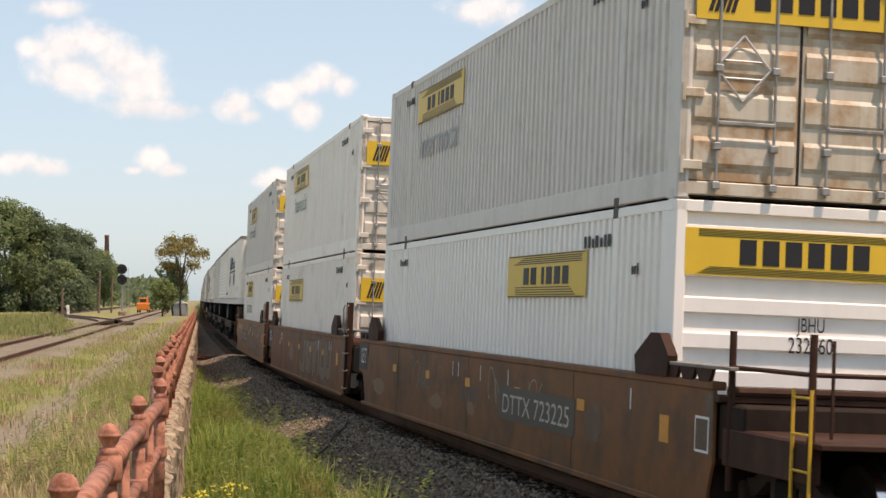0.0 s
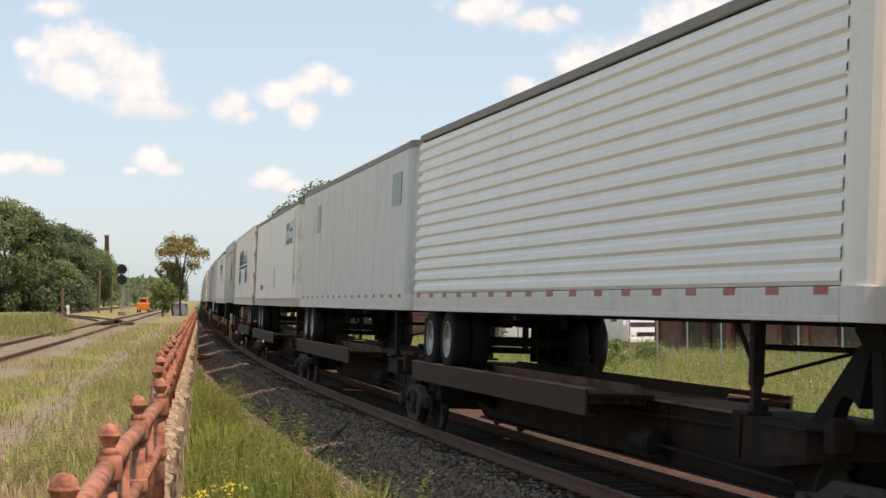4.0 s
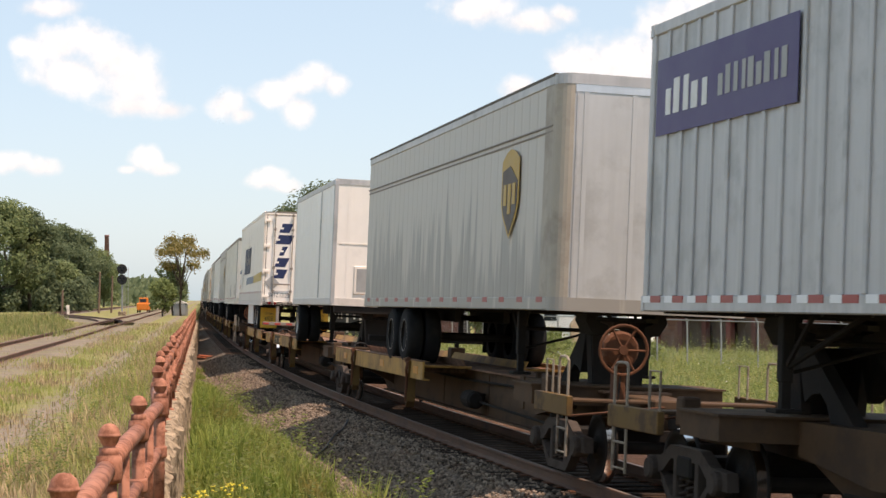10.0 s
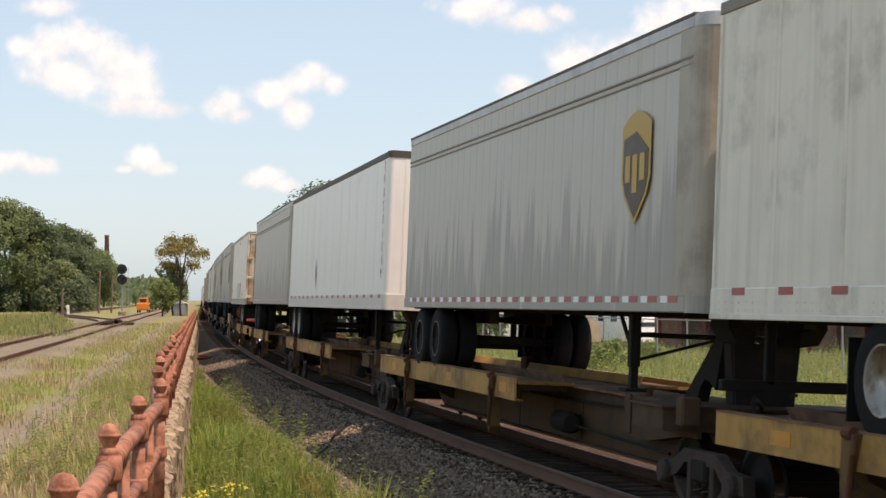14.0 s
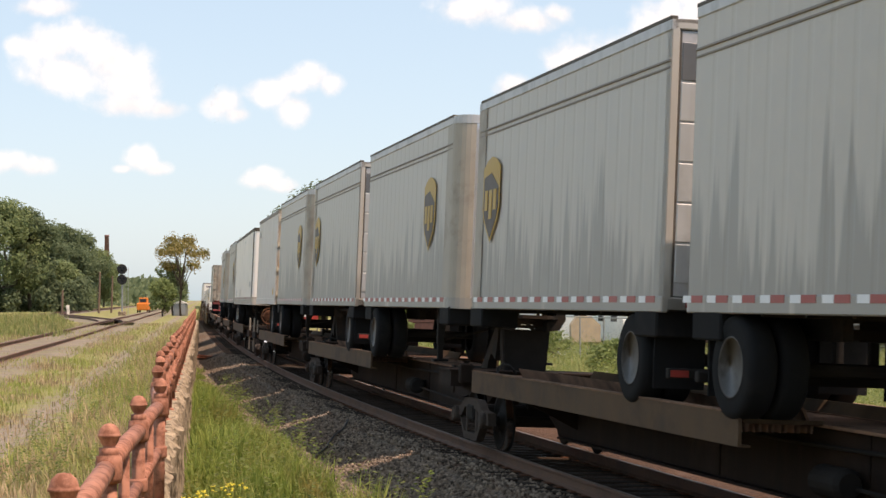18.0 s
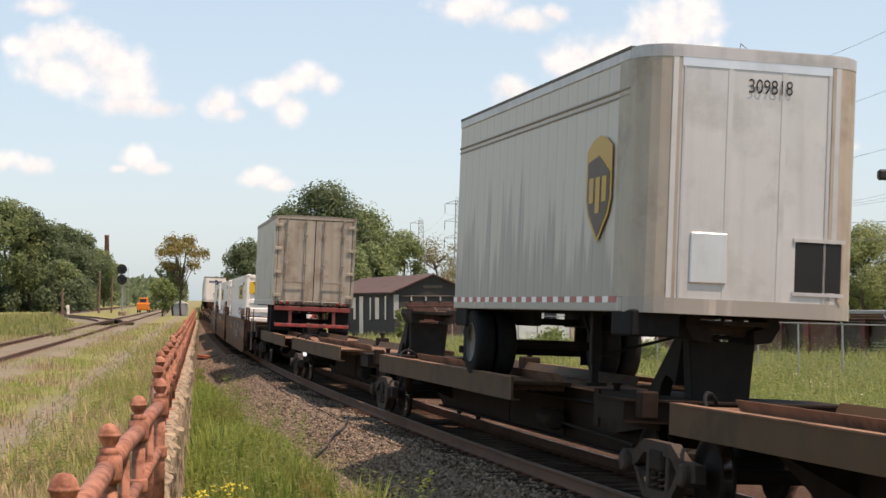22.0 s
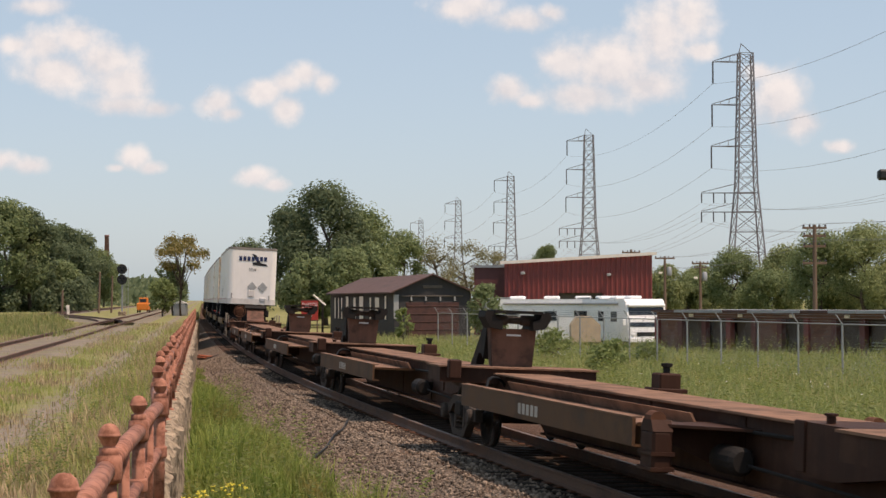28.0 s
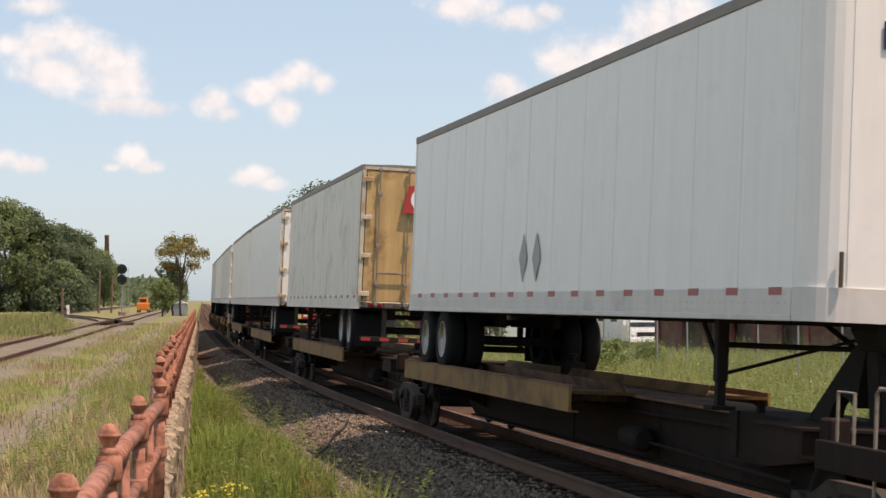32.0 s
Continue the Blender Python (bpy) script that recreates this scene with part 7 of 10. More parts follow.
        if end < 0:
            hw = Build()
            ring = [(-0.62 + 0.30 * math.cos(w), yo + 0.25, 1.66 + 0.30 * math.sin(w)) for w in np.linspace(0, 2 * math.pi, 25)]
            hw.tube(ring, 0.02, 6, caps=False)
            for k in range(6):
                w = k * math.pi / 3
                hw.tube([(-0.62, yo + 0.27, 1.66), (-0.62 + 0.30 * math.cos(w), yo + 0.25, 1.66 + 0.30 * math.sin(w))], 0.016, 5)
            hw.spin([(0.0001, 0.0), (0.06, 0.0), (0.06, 0.06)], 10, "y", (-0.62, yo + 0.23, 1.66))
            tagged(part("brake_wheel", hw, RUST, t, "red-brown spoked hand brake wheel"), kind="stuff")
            part("brake_housing", Build().spin([(0.0001, 0.32), (0.20, 0.32), (0.23, 0.36), (0.23, 0.46), (0.0001, 0.48)], 16, "y", (-0.62, yo, 1.66)), RUST, t)
            part("brake_post", Build().box(-0.70, -0.54, yo + 0.36, yo + 0.5, 1.04, 1.5, 0.02), RUST, t)
            part("brake_chain", Build().tube([(-0.62, yo + 0.32, 1.4), (-0.66, yo + 0.3, 1.0), (-0.6, yo + 0.6, 0.6)], 0.014, 5), STEEL_DARK, t)
    return mover(t, mid, half)


def thing_part(name, parent):
    ob = new(name)
    ob.parent = parent
    ob.empty_display_size = 0.1
    return ob


def spine_car(trucks, beam, label, flips=(), numbers=(), stands=(), body=None, ext=1.5):
    n = len(trucks) - 1
    for i in range(n):
        spine_unit(trucks[i], trucks[i + 1], beam, label, i == 0, i == n - 1, i in flips, numbers[i] if i < len(numbers) else "", stands[i] if i < len(stands) else "up", body, ext, bool(body) and i in (0, n - 1))
    for s in trucks: truck(s)


# ---- the train, from its head ----
def build_train():
    # double-stacked wells
    lab = "tan-brown articulated well car with scuffed side plates"
    well_car(-29.0, -8.9, TAN_WELL, 1.40, lab, end_far=True)
    well_car(-4.5, 16.8, TAN_WELL, 1.40, lab, "723225", end_near=True, graffiti=2)
    well_car(16.8, 36.7, TAN_WELL, 1.40, lab, graffiti=3)
    well_car(36.7, 56.4, TAN_BRIGHT, 1.40, lab, "723225", end_far=True, graffiti=5)
    for s in (-8.9, -29.0, -4.5, 16.8, 36.7, 56.4): truck(s)
    lo, up = 0.37, 3.27
    def stack(s_mid, half, dz, *args, **kw):
        ob = container(0, dz, *args, **kw)
        mover(ob, s_mid, half)
    stack(5.85, 7.6, lo, "clean white corrugated container, lower of a stack, plain ribbed front", WHITE_CLEAN, end="front", panel=(3.0, 6.7, 1.90, 2.46))
    stack(5.85, 7.6, up, "weathered grey-white corrugated container with rust-stained doors, stacked on top", GREY_BOX, end="doors", panel=(9.95, 13.5, 2.05, 2.62), word=(GHOST, 10.2, 13.3, 1.42, 0.5), rust=True, diamonds=True)
    stack(25.7, 7.6, lo, "white corrugated container, lower of a stack, ribbed doors", WHITE, panel=(10.15, 13.75, 1.85, 2.44))
    stack(25.7, 7.6, up, "white corrugated container with green word on top of a stack", WHITE, panel=(10.0, 13.55, 2.02, 2.6), word=(GREEN, 10.25, 13.25, 1.42, 0.45), diamonds=True)
    stack(45.6, 7.6, lo, "white corrugated container with green word, lower of a stack", WHITE, panel=(10.15, 13.7, 2.0, 2.58), word=(GREEN, 10.3, 13.5, 1.38, 0.48), diamonds=True)
    stack(45.6, 7.6, up, "grey-white corrugated container with faded word on top of a stack", GREY_BOX, panel=(10.05, 13.55, 1.94, 2.5), word=(GRAFFITI, 10.3, 13.45, 1.36, 0.45), diamonds=True)
    # trailers on spine cars
    yl = "brown and worn yellow articulated spine car"
    bl = "dark brown articulated spine car"
    first = material("sooty_brown_beam", (0.048, 0.029, 0.019), 0.7, spec=0.15, vary=0.2, dirt=(0.05, 0.03, 0.022), dirt_amount=0.5, bump=0.08)
    spine_car((61.0, 77.6, 95.2, 112.9, 130.9, 146.6), first, bl, flips=(4,), stands=("up",) * 5, ext=1.95)
    spine_car((151.2, 169.3, 188.4, 205.9), YELLOW_BEAM, yl, flips=(2,), numbers=("1-2811-57'|TTRX 552448", "ALL PURPOSE SPINE CAR", ""))
    spine_car((210.4, 229.1, 248.0, 266.0), YELLOW_BEAM, yl, flips=(2,), numbers=("", "1-2811-57'", ""))
    spine_car((270.2, 288.1, 305.5, 323.0, 340.3, 356.4), YELLOW_BEAM, yl, flips=(4,))
    dusty = material("dusty_brown_beam", (0.105, 0.062, 0.034), 0.7, spec=0.2, vary=0.2, dirt=(0.052, 0.033, 0.022), dirt_amount=0.45, bump=0.08)
    spine_car((361.6, 380.0, 399.3, 416.4), dusty, bl)
    spine_car((421.0, 437.5, 453.5, 469.8, 485.5, 499.8), dusty, bl, flips=(4,), ext=0.95)
    plain = material("plain_weathered_beam", (0.125, 0.061, 0.03), 0.65, spec=0.2, vary=0.2, dirt=(0.05, 0.031, 0.021), dirt_amount=0.4, bump=0.08)
    spine_car((569.6, 585.0, 601.05, 617.35, 633.2, 647.8), plain, bl, body=BROWN_CAR, stands=("", "up", "up", "up", "down"), flips=(4,))
    tan = material("dull_ochre_beam", (0.27, 0.15, 0.055), 0.65, spec=0.2, vary=0.2, dirt=(0.08, 0.05, 0.03), dirt_amount=0.45, bump=0.08)
    spine_car((652.3, 670.5, 688.5, 706.5, 724.5), tan, yl)
    spine_car((729.5, 747.5, 765.5, 783.5), YELLOW_BEAM, yl)
    # trailers
    t, L = trailer(59.6, 76.3, "white refrigerated trailer with black and white cooling unit", "rivets", WHITE, top_mat=BROWN_TRIM, tandem=1.7)
    reefer(t, L, 2.06, 5.09)
    nose_fittings(t, L, 2.06)
    for i, c in enumerate("ALLZ556000"): side_text(t, c, BLACK, L, 0.36, 0.50, 4.70 - 0.135 * i, 0.10)
    fuel_tank(t, -L / 2 + 4.1, 2.06)
    alliance(t, L, 2.14, number="ALLZ 556000")
    side_text(t, "53'", BLACK, L, 8.55, 9.05, 2.45, 0.24)
    t, L = trailer(77.1, 94.2, "white trailer with horizontally ribbed side walls", "horizontal", WHITE_CLEAN, top_mat=BROWN_TRIM, nose_mat=WHITE, corner=0.3)
    t, L = trailer(94.9, 111.3, "grey-white trailer with streaked sides and a grey patch", "plain", GREY_BOX, nose_mat=GREY_ALU, corner=0.3)
    decal(t, "patch", GHOST, L, 1.0, 2.0, 4.0, 4.6)
    decal(t, "patch", GHOST, L, 12.8, 13.4, 3.9, 4.6)
    t, L = trailer(112.7, 129.2, "white trailer with a dark green panel high on its side", "rivets", WHITE, corner=0.26, nose_mat=CREAM, tandem=2.4, zt=5.02, rail_mat=RAIL_TAN, bottom_h=0.24)
    green_panel(t, L)
    t, L = trailer(131.1, 147.6, "white trailer with navy markings and two dark ovals, doors leading", "rivets", WHITE, nose_near=False, top_mat=CREAM, door_mat=WHITE, door_frame=BROWN_TRIM, stripe_every=0.5, skirt=False)
    alliance(t, L, 2.14, -0.45, "ALLZ 581137", True)
    fuel_tank(t, L / 2 - 5.8, 2.06)
    side_text(t, "53'", BLACK, L, 8.3, 8.9, 2.5, 0.25)
    end_bars(t, NAVY, L, -0.55, 0.9, 4.3, 0.16, 7, lift=-0.011)
    part("flap_panel", Build().box(-1.2, -0.6, -L / 2 + 0.4, -L / 2 + 0.42, 1.45, 2.1, 0.004), REEFER_BLACK, t)
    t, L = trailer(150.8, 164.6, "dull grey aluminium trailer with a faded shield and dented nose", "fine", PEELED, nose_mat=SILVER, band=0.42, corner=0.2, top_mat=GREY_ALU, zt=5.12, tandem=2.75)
    shield(t, L, 2.3, 3.66)
    t, L = trailer(168.8, 186.2, "white refrigerated trailer with green oval emblem", "rivets", WHITE, top_mat=DARK_TRIM, corner=0.22, tandem=2.75)
    wedge_reefer(t, L, 2.06, 5.09)
    green_oval(t, L)
    t, L = trailer(190.4, 206.8, "grey ribbed trailer with purple panels, plain rear door leading", "ribs", GREY_ALU, nose_near=False, zb=2.12, bottom_h=0.16, zt=5.16, top_mat=GREY_ALU, skirt=True, door_mat=SILVER, stripe_every=0.62, bumper_mat=BROWN_TRIM, door_frame=GREY_ALU, rods=0, tandem=3.0)
    purple_panels(t, L)
    t, L = trailer(210.0, 224.1, "dull grey aluminium trailer with a gold and brown shield", "fine", PEELED, nose_mat=SILVER, band=0.62, corner=0.2, top_mat=GREY_ALU, tandem=2.9)
    shield(t, L, 2.3, 3.70)
    t, L = trailer(229.4, 237.9, "short bright white container on a chassis, plain riveted front", "rivets", WHITE_CLEAN, nose_mat=WHITE_CLEAN, corner=0.05, name="trailer", top_mat=GREY_ALU, stripes=False, zb=2.12, bottom_h=0.17, zt=5.06, wheels=1, rail_mat=GREY_BOX)
    fstu_details(t, L)
    end_text(t, "FSTU 623734", BLACK, L, -0.35, 0.75, 4.48, 0.2)
    end_text(t, "HT. 13'-6\"", BLACK, L, 0.0, 0.42, 2.98, 0.09)
    part("hatch", Build().box(-0.78, -0.32, -L / 2 - 0.03, -L / 2 + 0.01, 2.4, 3.05, 0.012), WHITE, t, "framed recessed hatch")
    part("hatch_pane", Build().box(-0.72, -0.38, -L / 2 - 0.036, -L / 2 - 0.03, 2.46, 2.99), GHOST, t)
    t, L = trailer(250.3, 266.6, "white trailer with navy marks, blue and gold band, doors leading", "plain", WHITE, nose_near=False, zt=5.34, top_mat=WHITE, skirt=True, door_mat=WHITE_CLEAN, bumper_mat=BROWN_TRIM, bottom_h=0.50, door_frame=WHITE, flaps=False, tandem=2.35)
    slanted_marks(t, L)
    t, L = trailer(270.0, 287.3, "cream-white trailer with brown front corners", "plain", CREAM, nose_mat=WHITE, corner=0.26, top_mat=BROWN_TRIM, tandem=3.3)
    part("corner_cover", Build().box(-HALF - 0.012, -HALF + 0.02, -L / 2 + 0.28, -L / 2 + 0.75, 2.3, 4.96, 0.006), BROWN_TRIM, t, "brown corner cover")
    part("number_patch", Build().box(-0.98, -0.5, -L / 2 - 0.012, -L / 2 - 0.004, 4.66, 4.86).box(-1.02, -0.4, -L / 2 - 0.012, -L / 2 - 0.004, 4.40, 4.60), GHOST, t)
    end_text(t, "PKGZ", BLACK, L, -0.95, -0.53, 4.68, 0.16, 0.016)
    part("placard", Build().prism([(-0.45 + 0.2 * a, 3.3 + 0.18 * c) for a, c in ((1, 0), (0, 1), (-1, 0), (0, -1))], "y", -L / 2 - 0.014, -L / 2 - 0.006), FAINT, t, "faded diamond placard")
    end_text(t, "884918", BLACK, L, -1.0, -0.42, 4.42, 0.16, 0.016)
    diamonds_(t, L, ((7.4, 2.7), (8.2, 2.7)), 0.2, 0.3)
    decal(t, "patch", GHOST, L, 1.9, 2.5, 2.5, 2.72)
    decal(t, "patch", GHOST, L, 2.1, 2.4, 2.78, 2.98)
    t, L = trailer(287.7, 302.2, "dull grey aluminium trailer with peeling sides and a shield", "fine", PEELED, nose_mat=CREAM, band=0.40, corner=0.22, top_mat=GREY_ALU, stripe_every=0.62)
    shield(t, L, 1.9, 3.68)
    t, L = trailer(304.4, 321.6, "white trailer with black upright lettering and dark roof edge", "plain", WHITE_CLEAN, top_mat=DARK_TRIM, corner=0.1)
    stacked_text(t, L, "QRNZ51019")
    diamonds_(t, L, ((11.0, 2.9),), 0.15, 0.35)
    part("placard", Build().prism([(-0.55 + 0.27 * a, 3.1 + 0.27 * c) for a, c in ((1, 0), (0, 1), (-1, 0), (0, -1))], "y", -L / 2 - 0.02, -L / 2 - 0.008), GHOST, t, "grey diamond placard")
    t, L = trailer(322.0, 337.2, "dull grey aluminium trailer with streaked sides", "fine", PEELED, nose_mat=CREAM, band=0.40, corner=0.22, top_mat=GREY_ALU, stripe_every=0.62)
    t, L = trailer(343.4, 357.9, "pale trailer with rust-stained rear doors", "fine", WHITE, nose_near=False, zt=5.04, top_mat=RAIL_TAN, door_mat=RUSTY_WHITE, bumper_mat=DULL_RED, door_frame=RUSTY_WHITE, tandem=2.1, rail_mat=RAIL_TAN, bottom_h=0.24)
    end_text(t, "110", BLACK, L, -1.0, -0.65, 3.28, 0.2, -0.012)
    end_text(t, "FSTZ", BLACK, L, 0.75, 1.1, 3.3, 0.17, -0.012)
    end_text(t, "884635", BLACK, L, 0.72, 1.22, 3.06, 0.17, -0.012)
    decal(t, "patch", PATCH_TAN, L, 4.9, 8.4, 2.34, 2.98, label="tan repainted patch")
    decal(t, "patch", RAIL_TAN, L, 4.9, 5.1, 2.34, 3.0, lift=0.015)
    bars(t, GHOST, L, 12.9, 13.6, 2.6, 0.15, 5)
    bars(t, GHOST, L, 6.4, 6.9, 4.68, 0.13, 4)
    for d in (2.6, 3.1): decal(t, "patch", FAINT, L, d, d + 0.16, 2.44, 2.56)
    pup = "short grey aluminium delivery trailer with streaked sides"
    for a, b_, near, sh in ((361.8, 370.2, True, 1.6), (370.9, 379.4, False, 7.3), (380.6, 389.0, True, 1.95), (390.3, 398.6, False, 7.0), (399.8, 407.9, True, 1.8)):
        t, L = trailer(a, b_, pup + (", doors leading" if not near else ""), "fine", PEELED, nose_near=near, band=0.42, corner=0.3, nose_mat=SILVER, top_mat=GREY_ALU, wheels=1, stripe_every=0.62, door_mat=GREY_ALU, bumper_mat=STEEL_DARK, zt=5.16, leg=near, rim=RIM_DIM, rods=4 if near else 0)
        shield(t, L, sh, 3.68)
        if not near:
            for k in range(6): part("door_panel", Build().box(-HALF + 0.12, HALF - 0.12, -L / 2 + 0.004, -L / 2 + 0.03, 2.42 + 0.42 * k, 2.82 + 0.42 * k, 0.008), SILVER if k < 5 else GLASS_DARK_ALU, t, "roll-up door panel")
    t, L = trailer(409.0, 417.8, "short grey box on a chassis with brown door edge", "plain", GREY_BOX, nose_near=False, corner=0.06, wheels=1, stripes=False, zb=2.10, bottom_h=0.2, zt=5.09, door_mat=DOOR_TAN, door_frame=RUSTY_WHITE, rim=RIM_DIM)
    decal(t, "patch", GHOST, L, 7.6, 8.2, 4.45, 4.65)
    decal(t, "patch", SAFETY_YELLOW, L, 0.7, 1.0, 2.42, 2.6)
    t, L = trailer(421.0, 436.4, "white trailer with patched sides and dark front corner", "fine", WHITE, corner=0.12, top_mat=DARK_TRIM, nose_mat=WHITE_CLEAN, bottom_h=0.30, tandem=2.6, zt=5.0, rail_mat=RAIL_TAN)
    part("corner_cover", Build().box(-HALF - 0.012, -HALF + 0.02, -L / 2 + 0.06, -L / 2 + 0.36, 2.2, 4.96, 0.006), DARK_TRIM, t, "dark corner cover")
    end_text(t, "FSTZ 883", BLACK, L, -0.3, 0.6, 3.55, 0.17)
    for d, z, w, h in ((1.2, 2.75, 0.7, 0.2), (9.6, 2.4, 0.35, 0.3), (13.2, 2.4, 0.3, 0.3), (14.6, 3.4, 0.2, 0.2), (6.5, 4.6, 0.25, 0.1)): decal(t, "patch", FAINT, L, d, d + w, z, z + h)
    part("emblem", Build().spin([(0.16, 0.0), (0.16, 0.008)], 20, "y", (0.25, -L / 2 - 0.014, 4.72)), GREEN, t, "round green emblem")
    part("hatch", Build().box(0.1, 0.62, -L / 2 - 0.02, -L / 2 + 0.01, 2.42, 2.98, 0.01), BROWN_TRIM, t)
    for a, b_ in ((437.7, 446.1), (453.6, 462.3)):
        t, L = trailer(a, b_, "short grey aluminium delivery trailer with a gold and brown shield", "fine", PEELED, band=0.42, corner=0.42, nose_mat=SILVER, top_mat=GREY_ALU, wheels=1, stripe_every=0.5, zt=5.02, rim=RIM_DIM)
        shield(t, L, 1.45, 3.52)
        if a > 450:
            end_text(t, "309818", BLACK, L, -0.12, 0.4, 4.55, 0.16)
            part("hatch", Build().box(-0.72, -0.3, -L / 2 - 0.03, -L / 2 + 0.01, 2.45, 3.0, 0.012), BRIGHT_ALU, t, "riveted aluminium hatch")
            part("connector_box", Build().box(0.5, 1.05, -L / 2 - 0.01, -L / 2 + 0.02, 2.4, 2.95, 0.01), REEFER_BLACK, t, "recess with air hose couplings")
            part("hatch_frame", Build().box(0.47, 1.08, -L / 2 - 0.02, -L / 2, 2.36, 2.40).box(0.47, 1.08, -L / 2 - 0.02, -L / 2, 2.95, 2.99), GREY_ALU, t)
    t, L = trailer(491.9, 500.9, "short grey-white box trailer on a red chassis, closed rear doors leading", "plain", BOX_TAN, nose_near=False, zb=2.09, bottom_h=0.16, zt=4.97, corner=0.08, wheels=1, stripes=False, door_mat=DOOR_TAN, rail_mat=BOX_TAN, door_frame=DOOR_TAN, bumper_mat=DULL_RED, rim=STEEL_DARK)
    part("chassis_sill", Build().box(-1.22, 1.22, -L / 2 - 0.02, -L / 2 + 0.1, 1.93, 2.07, 0.01), DULL_RED, t, "red rear chassis beam")
    decal(t, "patch", SAFETY_YELLOW, L, 0.9, 1.2, 2.42, 2.58)
    # single-stacked wells
    lab = "dusty tan articulated well car, one container in each well"
    well_car(503.4, 524.9, TAN_DUSTY, 1.40, lab, "765029", end_near=True, graffiti=6, tag="panel")
    well_car(524.9, 545.1, TAN_DUSTY, 1.40, lab, graffiti=4)
    well_car(545.1, 565.6, TAN_DUSTY, 1.40, lab, "765029", end_far=True, graffiti=7, tag="panel")
    for s in (503.4, 524.9, 545.1, 565.6): truck(s)
    stack(514.7, 7.6, lo, "clean white corrugated container with yellow panel and dark word, ribbed front", WHITE_CLEAN, end="front", panel=(3.2, 7.0, 1.92, 2.50), word=(BLACK, 3.35, 6.9, 1.26, 0.46))
    stack(535.0, 7.6, lo, "white corrugated container with yellow panel and dark word, ribbed doors", WHITE_CLEAN, panel=(9.8, 13.45, 1.88, 2.46), word=(BLACK, 9.9, 13.2, 1.28, 0.46))
    stack(555.2, 7.6, lo, "white corrugated container with yellow panel, ribbed doors", WHITE_CLEAN, panel=(2.8, 6.2, 1.95, 2.55), word=(BLACK, 2.9, 6.1, 1.35, 0.46), end="front")
    # the last trailers
    t, L = trailer(652.6, 669.2, "clean white trailer with rounded nose and two grey diamond placards", "plain", WHITE_CLEAN, corner=0.32, top_mat=BROWN_TRIM, nose_mat=WHITE_CLEAN)
    premier(t, L)
    t, L = trailer(675.3, 689.9, "dirty cream trailer with ochre-stained rear doors", "fine", CREAM, nose_near=False, door_mat=OCHRE, top_mat=BROWN_TRIM, door_frame=RUSTY_WHITE)
    red_square(t, L)
    trailer(693.0, 708.5, "white trailer with rust-streaked rear doors", "plain", WHITE_CLEAN, nose_near=False, top_mat=BROWN_TRIM, door_frame=RUSTY_WHITE)
    trailer(710.0, 726.2, "white trailer far down the train", "plain", WHITE, top_mat=BROWN_TRIM)
    trailer(730.2, 746.3, "dull white trailer far down the train, doors leading", "plain", CREAM, nose_near=False)
    trailer(748.6, 764.8, "white trailer far down the train", "plain", WHITE)
    trailer(766.4, 782.6, "grey trailer at the visible end of the train", "plain", GREY_BOX)


def fstu_details(t, L):
    """Corner posts, a mid post, riveted strips and a round vent on the short box."""
    y = -L / 2
    for d in (0.0, 2.55): part("post", Build().box(-HALF - 0.02, -HALF + 0.02, y + d, y + d + 0.09, 2.3, 4.95, 0.008), GREY_ALU, t)
    part("corner_post", Build().box(-HALF - 0.02, -HALF + 0.08, y - 0.02, y + 0.05, 2.16, 5.04, 0.01), GREY_ALU, t)
    vent = part("vent", Build().spin([(0.13, 0.0), (0.13, -0.03), (0.09, -0.05), (0.08, -0.03), (0.0001, -0.03)], 18, "y", (0.86, y - 0.005, 2.42)), GREY_ALU, t, "round vent ring")
    part("vent_core", Build().spin([(0.07, 0.0), (0.06, -0.012), (0.0001, -0.012)], 14, "y", (0.86, y - 0.035, 2.42)), REEFER_BLACK, vent)
    for x in (-0.25, 0.5):
        strip = Build().box(x - 0.02, x + 0.02, y - 0.012, y + 0.002, 2.32, 4.92)
        for k in range(34): strip.box(x - 0.008, x + 0.008, y - 0.018, y - 0.011, 2.36 + 0.076 * k, 2.376 + 0.076 * k)
        part("rivet_strip", strip, WHITE, t)
    part("panel_edge", Build().box(-1.15, -0.27, y - 0.012, y + 0.002, 3.55, 3.58), WHITE, t)
    part("chassis_beam", Build().box(-1.2, 1.2, y + 0.02, y + 0.25, 1.95, 2.14, 0.01), STEEL_DARK, t, "dark front chassis beam")


OCHRE = material("ochre_stained_doors", (0.56, 0.36, 0.15), 0.6, vary=0.1, dirt=(0.24, 0.12, 0.04), dirt_amount=0.4, dirt_scale=2.0, streak=0.45, bump=0.05)


